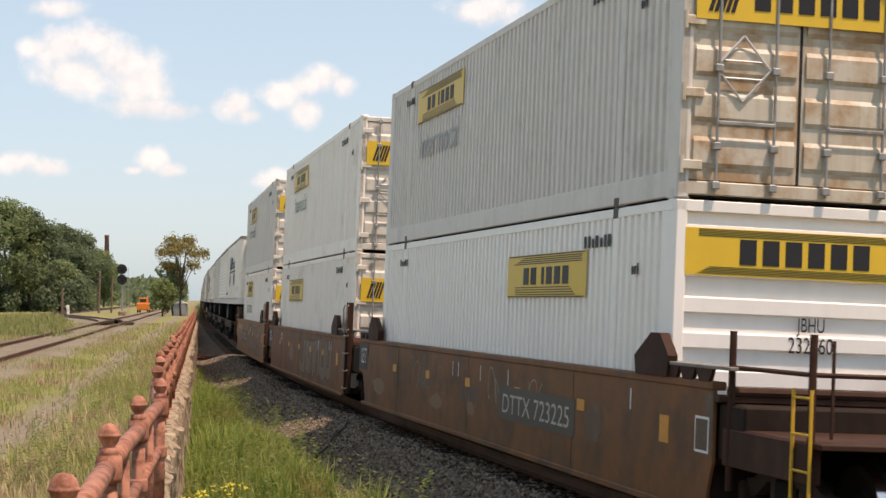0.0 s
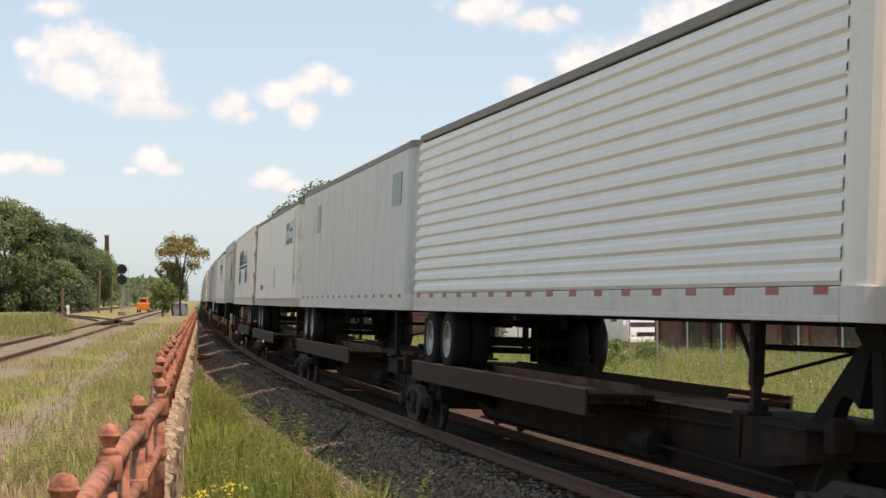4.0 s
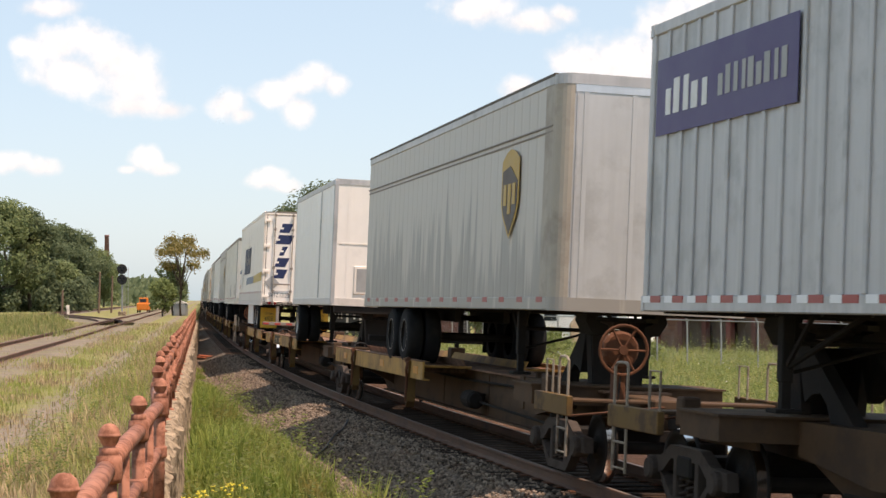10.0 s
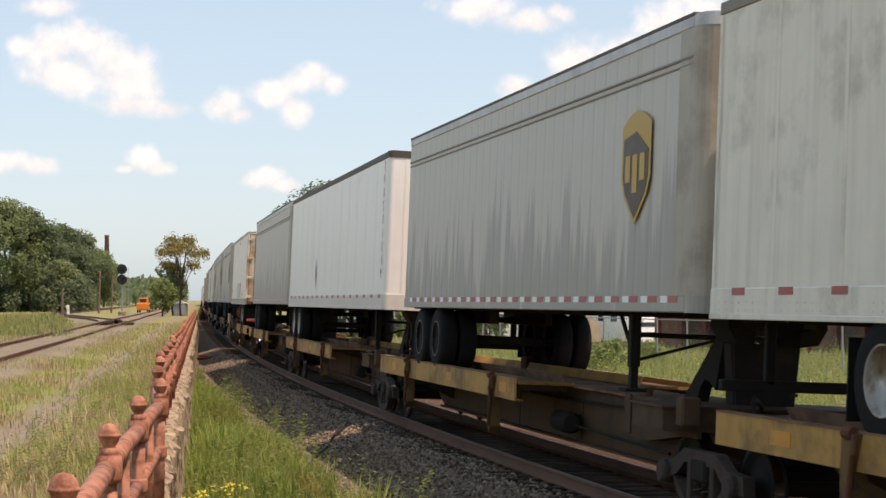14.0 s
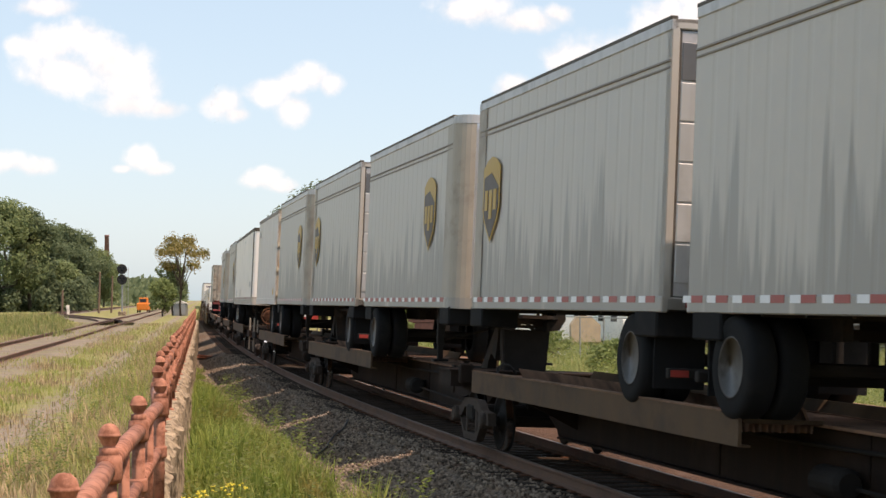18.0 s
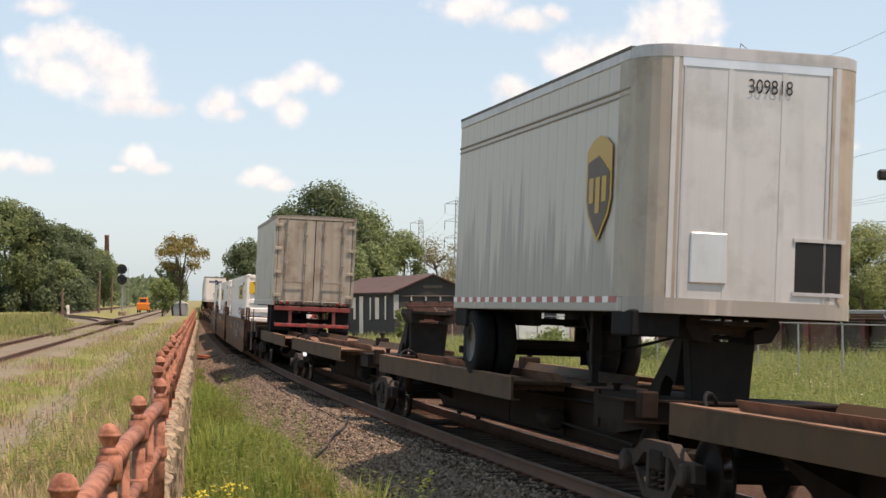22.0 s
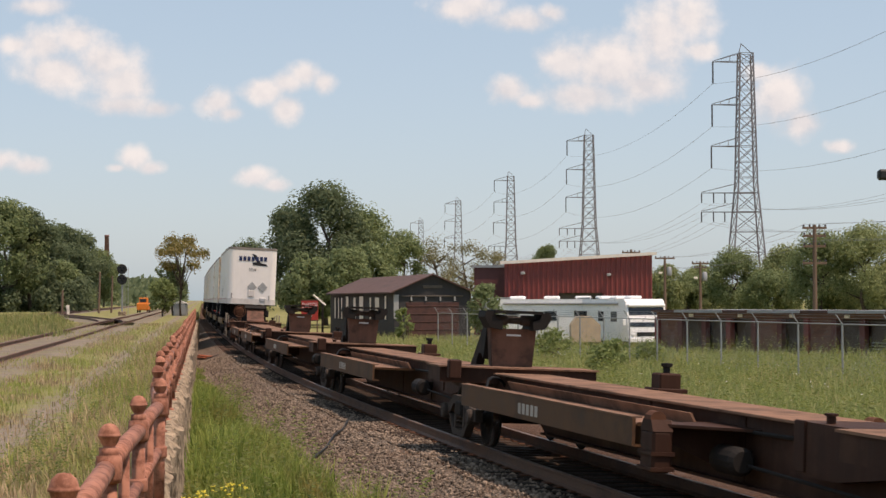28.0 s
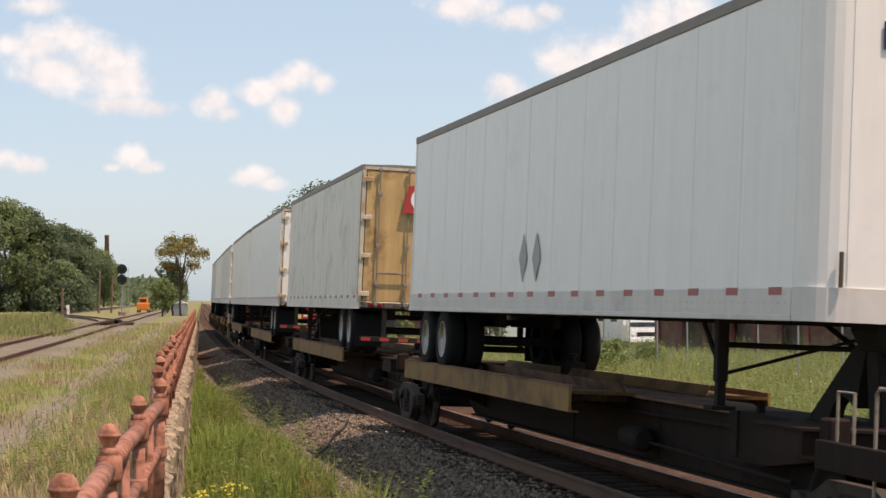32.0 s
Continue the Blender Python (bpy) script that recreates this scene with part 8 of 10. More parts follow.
def alliance(t, L, zb, shift=0.0, number="", far=False):
    """Navy slanted blocks over a long line, with two pairs of discs below."""
    d0 = 5.25 + shift
    p = part("brand_line", Build().box(-HALF - 0.016, -HALF - 0.011, -L / 2 + d0, -L / 2 + d0 + 7.2, zb + 1.44, zb + 1.53), NAVY, t, "navy line and lettering blocks")
    x = -HALF - 0.014
    for k, w in enumerate((0.44, 0.30, 0.30, 0.16, 0.44, 0.40, 0.34, 0.36)):
        # tall slanted blocks, the first ones wider at the foot
        a = d0 + 7.15 - (0.0, 0.52, 0.90, 1.28, 1.52, 2.02, 2.50, 2.90)[k]
        lo, hi = (w, w * 0.45) if k in (0, 4) else (w, w * 0.4) if k in (1, 2) else (w, w)
        out = [(a, 1.60), (a - lo, 1.60), (a - 0.20 - hi, 2.22), (a - 0.20, 2.22)]
        part("brand_mark", Build().prism([(-L / 2 + p, zb + q) for p, q in out], "x", x - 0.002, x + 0.002), NAVY, p)
    for k in range(10):
        a = d0 + 3.45 - 0.32 * k
        h = (1.95, 2.14, 2.10, 1.95, 1.95, 1.95, 1.95, 2.1, 1.95, 1.95)[k]
        part("brand_mark", Build().box(x - 0.002, x + 0.002, -L / 2 + a - 0.19, -L / 2 + a, zb + 1.62, zb + 1.70).box(x - 0.002, x + 0.002, -L / 2 + a - 0.08, -L / 2 + a, zb + 1.702, zb + h), NAVY, p)
    for c in (d0 + 0.6, d0 + 1.3, d0 + 6.0, d0 + 6.7):
        decal(t, "disc", NAVY, L, 0, 0, 0, 0, poly=disc_poly(c, zb + 1.10, 0.30, 0.31, 24), lift=0.014)
    if far: side_text(t, number, BLACK, L, 14.7, 16.1, zb + 0.62, 0.2)
    else:
        side_text(t, number, BLACK, L, 0.55, 1.85, zb + 0.52, 0.2)
        bars(t, BLACK, L, 14.6, 16.2, zb + 0.38, 0.12, 12)


def green_panel(t, L):
    p = decal(t, "name_panel", GREEN, L, 1.75, 3.9, 3.88, 4.5, label="dark green panel with white marks")
    b = Build()
    x = -HALF - 0.02
    y0 = -L / 2 + 1.3
    for k in range(3): b.prism([(y0 + 2.55 - 0.33 * k, 3.98), (y0 + 2.45 - 0.33 * k, 3.98), (y0 + 2.3 - 0.33 * k, 4.3), (y0 + 2.38 - 0.33 * k, 4.3)], "x", x - 0.002, x + 0.002).prism([(y0 + 2.35 - 0.33 * k, 4.3), (y0 + 2.27 - 0.33 * k, 4.3), (y0 + 2.15 - 0.33 * k, 3.98), (y0 + 2.25 - 0.33 * k, 3.98)], "x", x - 0.002, x + 0.002)
    for r, z in enumerate((4.32, 4.02)):
        for k in range(7): b.box(x - 0.002, x + 0.002, y0 + 1.5 - 0.2 * k - 0.12, y0 + 1.5 - 0.2 * k, z, z + 0.2)
    part("name_mark", b, WHITE_MARK, p)
    decal(t, "patch", CREAM, L, 0.9, 1.3, 2.6, 4.8)
    side_text(t, "53'", BLACK, L, 0.35, 0.75, 2.72, 0.22)
    decal(t, "placard", GHOST, L, 0, 0, 0, 0, poly=[(7.7, 2.62), (7.5, 2.97), (7.7, 3.3), (7.74, 3.3), (7.56, 2.97), (7.74, 2.62)])
    decal(t, "placard", GHOST, L, 0, 0, 0, 0, poly=[(7.78, 2.62), (7.98, 2.97), (7.78, 3.3), (7.74, 3.3), (7.92, 2.97), (7.74, 2.62)])
    bars(t, BLACK, L, 12.6, 13.6, 2.6, 0.16, 9)


def green_oval(t, L):
    p = decal(t, "emblem", GREEN, L, 0, 0, 0, 0, poly=disc_poly(2.35, 4.1, 0.55, 0.56, 28), lift=0.014, label="green ring emblem")
    decal(p, "emblem_field", WHITE_CLEAN, L, 0, 0, 0, 0, poly=disc_poly(2.35, 4.1, 0.46, 0.47, 28), lift=0.019)
    b = Build()
    x = -HALF - 0.024
    for k in range(3): b.box(x - 0.002, x + 0.002, -L / 2 + 2.60 - 0.26 * k, -L / 2 + 2.68 - 0.26 * k, 3.8, 4.4).box(x - 0.002, x + 0.002, -L / 2 + 2.50 - 0.26 * k, -L / 2 + 2.62 - 0.26 * k, 4.3, 4.4).box(x - 0.002, x + 0.002, -L / 2 + 2.50 - 0.26 * k, -L / 2 + 2.62 - 0.26 * k, 4.05, 4.14)
    part("emblem_mark", b, GREEN, p)
    bars(t, GREEN, L, 3.4, 7.6, 4.2, 0.17, 24)
    decal(t, "line", GREEN, L, 3.4, 7.6, 4.09, 4.16)
    bars(t, GREEN, L, 4.9, 6.8, 3.86, 0.17, 10)
    bars(t, GREEN, L, 2.1, 3.2, 3.38, 0.09, 9)
    decal(t, "sticker", RED_MARK, L, 15.6, 15.75, 2.66, 2.70)
    decal(t, "sticker", FAINT, L, 15.35, 15.5, 2.62, 2.78)
    stacked_text(t, L, "129102", 4.45, 0.19, 0.95)
    side_text(t, "53'", BLACK, L, 2.2, 2.6, 2.62, 0.22)


def stacked_text(t, L, text, z=4.75, step=0.26, d=0.35):
    for i, c in enumerate(text):
        side_text(t, c, BLACK, L, d, d + 0.15, z - step * i, 0.18)


def purple_panels(t, L):
    y = -L / 2
    p = part("brand_panel", Build().box(-0.85, 1.0, y + 0.007, y + 0.0148, 4.15, 4.62), PURPLE, t, "purple panel with white marks")
    end_bars(p, WHITE_MARK, L, -0.72, 0.1, 4.28, 0.22, 5, lift=-0.003, name="brand_mark")
    end_bars(p, GHOST, L, 0.2, 0.9, 4.27, 0.18, 6, lift=-0.003, name="brand_mark")
    end_text(t, "FXFZ", BLACK, L, -0.9, -0.45, 3.28, 0.17, -0.012)
    end_text(t, "973923", BLACK, L, -0.9, -0.35, 3.04, 0.17, -0.012)
    part("placard", Build().prism([(-0.85 + 0.28 * a + 0.05 * c, 2.52 + 0.28 * c - 0.05 * a) for a, c in ((1, 0), (0, 1), (-1, 0), (0, -1))], "y", y - 0.02, y + 0.0148), WHITE_REFLECT, t, "white diamond placard holder")
    p = decal(t, "brand_panel", PURPLE, L, 12.6, 16.0, 3.95, 4.75, lift=0.018, label="purple panel with white marks")
    bars(p, WHITE_MARK, L, 14.6, 15.8, 4.15, 0.36, 5, lift=0.024, name="brand_mark")
    bars(p, GHOST, L, 12.8, 14.4, 4.2, 0.28, 9, lift=0.024, name="brand_mark")


def slanted_marks(t, L):
    y = -L / 2
    for k, w in enumerate((0.40, 0.56, 0.20, 0.42, 0.40)):
        # a slanted block with a notch, one for each mark of the column
        z, c = 4.62 - 0.40 * k, -0.52 - 0.035 * k
        b = Build().prism([(c - w / 2 - 0.05, z), (c + w / 2 - 0.09, z), (c + w / 2 - 0.04, z + 0.13), (c + w / 2 - 0.02, z + 0.17), (c + w / 2 + 0.05, z + 0.32), (c - w / 2 + 0.06, z + 0.32), (c - w / 2 + 0.03, z + 0.2), (c - w / 2 + 0.12, z + 0.18), (c - w / 2 + 0.1, z + 0.12), (c - w / 2 - 0.01, z + 0.12)], "y", y + 0.009, y + 0.0148)
        part("brand_mark", b, NAVY, t, "slanted navy block mark")
    end_bars(t, BLACK, L, 0.35, 1.1, 4.6, 0.07, 14, lift=-0.011)
    end_text(t, "SWFZ 121288", BLACK, L, -1.05, -0.28, 2.36, 0.16, -0.012)
    part("placard", Build().prism([(-0.95 + 0.26 * a, 2.85 + 0.26 * c) for a, c in ((1, 0), (0, 1), (-1, 0), (0, -1))], "y", y - 0.002, y + 0.0148), GHOST, t, "worn diamond placard holder")
    part("sign", Build().box(0.72, 1.12, y + 0.009, y + 0.0148, 2.62, 2.82), SAFETY_YELLOW, t, "yellow warning sign")
    part("sign", Build().box(0.72, 1.2, y + 0.009, y + 0.0148, 3.05, 3.16), NAVY, t)
    part("sign", Build().box(0.74, 1.18, y + 0.009, y + 0.0148, 3.2, 3.45), GHOST, t)
    for x in (-1.2, 0.62):
        f = part("mud_flap", Build().box(x, x + 0.58, y + 1.45, y + 1.47, 1.26, 1.98, 0.004), SAFETY_YELLOW, t, "yellow mud flap with black words")
        for k, (w, z, h) in enumerate((("CAUTION", 1.74, 0.07), ("WIDE", 1.52, 0.16), ("TURNS", 1.36, 0.07))): writing(w, h, 0.3, BLACK, f, (x + 0.14, y + 1.445, z), (1, 0, 0), (0, 0, 1))
    zz = 2.75
    decal(t, "gold_band", GOLD_BAND, L, 0.2, 4.4, 0, 0, poly=[(0.2, 2.93), (0.2, 3.24), (5.3, 3.14), (5.3, 2.88)], lift=0.014)
    decal(t, "blue_band", BLUE_BAND, L, 0, 0, 0, 0, poly=[(5.2, 2.88), (5.2, 3.14), (9.9, 3.12), (10.3, 2.85)], lift=0.018)
    x = -HALF - 0.016
    for d, w in ((12.1, 0.78), (11.15, 1.0), (9.9, 0.34), (9.35, 0.62), (8.5, 0.62)):
        y0 = y + d
        b = Build().prism([(y0, 3.28), (y0 - w, 3.28), (y0 - w - 0.12, 3.62), (y0 - w - 0.06, 3.72), (y0 - w - 0.42, 4.30), (y0 - 0.5, 4.30), (y0 - 0.36, 3.95), (y0 - 0.44, 3.85), (y0 - 0.3, 3.7), (y0 - 0.16, 3.64)], "x", x - 0.002, x + 0.002)
        part("brand_mark", b, NAVY, t, "slanted navy block mark")
    part("brand_flash", Build().prism([(y + 10.2, 3.2), (y + 9.5, 4.1), (y + 9.55, 4.05), (y + 8.95, 4.75), (y + 9.4, 4.0), (y + 9.3, 4.05)], "x", x - 0.004, x - 0.001), GHOST, t)
    bars(t, BLUE_BAND, L, 14.5, 15.9, 3.36, 0.16, 15)
    diamonds_(t, L, ((13.2, 3.05),), 0.2, 0.33)
    decal(t, "sticker", SAFETY_YELLOW, L, 15.75, 15.92, 2.72, 2.9)
    decal(t, "sticker", FAINT, L, 15.72, 15.92, 2.95, 3.12)
    decal(t, "sticker", RED_MARK, L, 15.3, 15.45, 2.74, 2.88)
    side_text(t, "Best in Class", GHOST, L, 0.5, 2.6, 3.08, 0.18)


def premier(t, L):
    y = -L / 2
    p = end_bars(t, NAVY, L, -0.72, 0.82, 4.38, 0.24, 7, lift=0.02, name="brand_mark")
    part("brand_shape", Build().prism([(-0.05, 4.78), (0.18, 4.72), (0.30, 4.5), (0.42, 4.3), (0.75, 4.22), (0.82, 4.12), (0.02, 4.16), (0.0, 4.3), (0.22, 4.34)], "y", y - 0.014, y - 0.008), BLACK, t, "dark map-shaped emblem")
    end_text(t, "53546", BLACK, L, -0.18, 0.22, 3.85, 0.16)
    for x in (0.02, 0.58):
        part("placard", Build().prism([(x + 0.25 * a, 3.0 + 0.27 * c) for a, c in ((1, 0), (0, 1), (-1, 0), (0, -1))], "y", y - 0.035, y - 0.01), GHOST, t, "grey diamond placard")
    part("vent_box", Build().box(-0.18, 0.16, y - 0.05, y, 2.48, 2.82, 0.02), GREY_BOX, t)
    part("connector_box", Build().box(0.45, 0.78, y - 0.05, y, 2.24, 2.42, 0.02), GREY_ALU, t)
    part("grab_bar", Build().tube([(-1.05, y - 0.04, 2.35), (-1.05, y - 0.04, 2.65)], 0.02, 6).tube([(0.95, y - 0.04, 2.35), (0.95, y - 0.04, 2.58)], 0.02, 6), DARK_TRIM, t)
    diamonds_(t, L, ((8.5, 2.8), (9.15, 2.8)), 0.2, 0.32)


def diamonds_(t, L, spots, w, h):
    for d, z in spots:
        decal(t, "placard", GHOST, L, 0, 0, 0, 0, poly=[(d - w, z), (d, z + h), (d + w, z), (d, z - h)], lift=0.014)


def red_square(t, L):
    y = -L / 2
    p = part("emblem", Build().prism([(-0.42, 4.1), (0.28, 4.1), (0.40, 4.68), (-0.32, 4.68)], "y", y - 0.1, y - 0.085), RED_MARK, t, "red square emblem with white disc")
    part("emblem_disc", Build().spin([(0.26, 0.0), (0.26, 0.006)], 24, "y", (0.0, y - 0.106, 4.39)), WHITE_REFLECT, p)
    end_bars(p, NAVY, L, -0.18, 0.2, 4.3, 0.18, 3, lift=0.108, name="emblem_mark")


build_train()

# ---- the iron fence on its wall ----
def build_wall():
    rows = []
    y = 3.0
    while y < 130:
        f = fence_x(y)
        n = lambda k, a: noise.noise(Vector((y * 1.7, k * 3.1, a))) * 0.045 + noise.noise(Vector((y * 9.0, k * 1.7, a + 5))) * 0.04
        rows.append([(f - 0.14, y, 0.60), (f - 0.13, y, 0.80 + n(1, 0)), (f - 0.05, y, 0.835 + n(2, 0) * 0.6), (f + 0.08, y, 0.835 + n(3, 0) * 0.7), (f + 0.12 + n(4, 1), y, 0.81 + n(4, 0) * 1.3),
                     (f + 0.17 + n(5, 1) * 1.6, y, 0.73 + n(5, 0)), (f + 0.18 + n(6, 1) * 1.6, y, 0.45), (f + 0.19 + n(7, 1) * 1.3, y, 0.1), (f + 0.22, y, LOW - 0.1)])
        y += 0.06 if y < 45 else 0.5
    tagged(part("retaining_wall", Build().strip(rows), CONCRETE, smooth=False), "crumbling pale concrete retaining wall below the fence", "wall", kind="structure")


build_wall()


def rail_x(y):
    """The line of the posts, which bulges towards the track close by."""
    return fence_x(y) + 0.13 * math.exp(-((y - 12.7) / 2.9) ** 2)


def build_fence():
    t = thing("iron_fence", "old red-brown iron pipe fence with ball-topped posts", "fence")
    ball = Build().spin([(0.0001, 1.742), (0.022, 1.738), (0.040, 1.722), (0.049, 1.70), (0.050, 1.692), (0.0535, 1.690), (0.0535, 1.682), (0.048, 1.678), (0.040, 1.655), (0.030, 1.640), (0.028, 1.632),
                         (0.045, 1.630), (0.047, 1.602), (0.045, 1.598), (0.058, 1.592), (0.062, 1.56), (0.062, 1.49), (0.056, 1.47), (0.0001, 1.47)], 20).mesh("finial", True)
    post = Build().spin([(0.040, 0.80), (0.040, 1.48)], 14).spin([(0.07, 0.80), (0.07, 0.845), (0.055, 0.86), (0.041, 0.86)], 14).spin([(0.052, 1.17), (0.056, 1.18), (0.056, 1.24), (0.052, 1.25)], 14).mesh("post", True)
    rnd = random.Random(3)
    ys = [3.4, 5.8, 8.1, 10.5, 12.8, 15.3, 17.8, 19.8, 21.7] + [23.8 + 2.24 * k for k in range(43)]
    ys = [y + (rnd.uniform(-0.04, 0.04) if y > 24 else 0.0) for y in ys]
    for i, y in enumerate(ys):
        m = pose(rail_x(y), y, 0, rnd.uniform(-0.8, 0.8), rnd.uniform(-0.8, 0.8), rnd.uniform(0, 90))
        p = part("post", post, FENCE_RUST, t, m=m)
        part("finial", ball, FENCE_RUST, p, "ball finial on a collar")
        if i + 1 < len(ys):
            y2 = ys[i + 1]
            a, b = Vector((rail_x(y), y, 0)), Vector((rail_x(y2), y2, 0))
            sag = rnd.uniform(-0.012, 0.012)
            part("top_rail", Build().tube([a + Vector((0, 0, 1.53)), a.lerp(b, 0.5) + Vector((0, 0, 1.53 + sag)), b + Vector((0, 0, 1.53))], 0.047, 12), FENCE_RUST, t, smooth=True)
            part("lower_rail", Build().tube([a + Vector((0, 0, 1.21)), b + Vector((0, 0, 1.21))], 0.036, 10), FENCE_RUST, t, smooth=True)
            c = a.lerp(b, 0.5)
            part("baluster", Build().tube([c + Vector((0, 0, 0.80)), c + Vector((0, 0, 1.50))], 0.030, 10), FENCE_RUST, t, smooth=True)


build_fence()

# ---- the second line and what stands along it ----
def line_u(u, y):
    return u - 0.136 * y


OLD_GRAVEL = material("old_pale_gravel", (0.22, 0.18, 0.138), 0.95, vary=0.3, scale=1.2, fine=16, dirt=(0.17, 0.17, 0.07), dirt_amount=0.4, dirt_scale=0.8, bump=0.6, bump_scale=16, spec=0.1)


def plain_track(label, path, z, y0, y1, ties=True):
    """A straight or bending side track; path(y) gives x."""
    t = thing("side_track", label, "railway track", kind="structure")
    ys = list(np.arange(y0, y1, 2.0 if y1 < 200 else 4.0))
    for side in (-0.7535, 0.7535):
        sec = ((-0.06, -0.13), (0.06, -0.13), (0.012, -0.11), (0.012, -0.04), (0.034, -0.03), (0.034, 0.0), (-0.034, 0.0), (-0.034, -0.03), (-0.012, -0.04), (-0.012, -0.11), (-0.06, -0.13))
        rows = []
        for y in ys:
            w = noise.noise(Vector((y * 0.05, side, 3.0))) * 0.04
            rows.append([(path(y) + side + u, y, z + zz + w) for u, zz in sec])
        part("rail", Build().strip(rows), RAIL_RUST, t, "rusty unused rail")
    if ties:
        tie = Build().box(-1.25, 1.25, -0.11, 0.11, -0.24, -0.14, 0.01).mesh("tie")
        y = y0
        while y < min(y1, 84):
            part("tie", tie, TIE_WOOD, t, m=pose(path(y), y, z, 0, 0, 7.7))
            y += 0.6
    bed = Build().strip([[(path(y) + u, y, LEVEL + 0.01 + (0.05 if abs(u) < 1.5 else -0.02)) for u in (-2.0, -1.4, 0.0, 1.4, 2.0)] for y in ys])
    part("bed", bed, OLD_GRAVEL, t, "thin gravel bed")
    return t


plain_track("rusty side track through weeds beyond the verge", lambda y: line_u(-5.35, y), 1.0, 6.0, 420.0)
plain_track("rusty turnout track that swings away from the side track", lambda y: line_u(-5.35 - 10.0 * (0.5 - 0.5 * math.cos(math.pi * min(1.0, max(0.0, (y - 100) / 90)))), y), 1.006, 100.0, 300.0, False)
plain_track("rusty parallel track by the wood", lambda y: line_u(-15.4, y), 1.0, 120.0, 420.0, False)

ORANGE = material("orange_machine_paint", (0.75, 0.20, 0.02), 0.5, vary=0.08, bump=0.03)
SIGNAL_BLACK = material("signal_black", (0.012, 0.012, 0.012), 0.6, vary=0.2, bump=0.03)
GALV = material("galvanised_steel", (0.32, 0.33, 0.33), 0.5, 0.4, vary=0.12, bump=0.05)
POLE_WOOD = material("weathered_pole_wood", (0.17, 0.11, 0.075), 0.85, vary=0.2, bump=0.2, stretch=(1, 1, 0.15))
BRICK_RED = material("chimney_brick", (0.20, 0.10, 0.085), 0.9, vary=0.2, bump=0.2)
GLASS_DARK = material("dark_window_glass", (0.02, 0.025, 0.03), 0.08, vary=0.05, bump=0.0)


def build_left_side():
    t = thing("railway_signal", "tall mast with two round black signal heads", "signal", m=pose(-30.8, 170, LEVEL))
    part("mast", Build().tube([(0, 0, -0.2), (0, 0, 4.7)], 0.09, 10), GALV, t)
    for z in (4.45, 3.45):
        h = part("signal_head", Build().spin([(0.46, -0.08), (0.48, -0.06), (0.48, 0.0), (0.0001, 0.0)], 24, "y", (0, -0.12, z)).box(-0.2, 0.2, -0.1, 0.25, z - 0.25, z + 0.25, 0.04), SIGNAL_BLACK, t, "round black signal head")
        for k in range(3): part("lens", Build().spin([(0.09, 0.0), (0.11, -0.12), (0.0001, -0.02)], 14, "y", (0.18 * math.cos(2.1 * k + 0.5), -0.2, z + 0.18 * math.sin(2.1 * k + 0.5))), GLASS_DARK, h)
    part("ladder", Build().tube([(0.25, 0.1, 0), (0.25, 0.1, 4.6)], 0.025, 6).tube([(0.55, 0.1, 0), (0.55, 0.1, 4.6)], 0.025, 6), GALV, t)
    part("base", Build().box(-0.35, 0.35, -0.35, 0.35, -0.2, 0.4, 0.03), CONCRETE, t)
    c = thing("chimney", "tall tapering dark brick factory chimney far off", "chimney", m=pose(-133, 700, 0))
    part("stack", Build().spin([(1.35, -1), (0.85, 27.4), (0.95, 27.5), (0.95, 28.1), (0.7, 28.1), (0.7, 27.0)], 20), BRICK_RED, c, smooth=True)
    for x, y, h, r, lab in ((-38.9, 200, 4.6, 0.13, "weathered grey wooden line pole"), (-36.6, 170, 2.4, 0.12, "broken weathered wooden post"), (-38.4, 205, 4.2, 0.12, "slanting weathered wooden pole")):
        p = thing("wooden_pole", lab, "pole", m=pose(x, y, LEVEL, 0, 1.5, 0))
        part("shaft", Build().tube([(0, 0, -0.3), (0.02, 0, h * 0.5), (0, 0, h)], r, 10, r * 0.8), POLE_WOOD, p)
        part("cap", Build().spin([(r * 0.9, h - 0.02), (r * 0.5, h + 0.05), (0.0001, h + 0.06)], 10), POLE_WOOD, p)
    m = thing("milepost", "short white trackside post", "post", m=pose(-36.0, 170, LEVEL))
    part("shaft", Build().box(-0.12, 0.12, -0.1, 0.1, -0.2, 1.0, 0.02), WHITE, m)
    part("plate", Build().box(-0.16, 0.16, -0.13, -0.1, 0.65, 0.98, 0.01), WHITE, m)
    o = thing("track_machine", "small orange track maintenance machine", "machine", m=pose(-33.8, 200, LEVEL))
    part("body", Build().box(-0.65, 0.65, -1.0, 1.0, 0.35, 1.15, 0.08), ORANGE, o)
    part("cab", Build().box(-0.45, 0.45, -0.5, 0.5, 1.1, 1.75, 0.06), ORANGE, o)
    part("window", Build().box(-0.36, 0.36, -0.52, -0.49, 1.25, 1.62, 0.01), GLASS_DARK, o)
    part("exhaust", Build().tube([(0.2, 0.2, 1.7), (0.2, 0.2, 2.1)], 0.06, 8), SIGNAL_BLACK, o)
    for s in (-0.55, 0.55):
        for y in (-0.7, 0.7): part("wheel", Build().spin([(0.0001, -0.06), (0.22, -0.06), (0.25, 0.0), (0.22, 0.06), (0.0001, 0.06)], 14, "x", (s, y, 0.3)), STEEL_DARK, o)
    b = thing("equipment_case", "pale grey trackside equipment case with pitched lid", "case", m=pose(-24.9, 168, LEVEL))
    part("body", Build().box(-0.6, 0.6, -0.5, 0.5, -0.05, 1.15, 0.03), GALV, b)
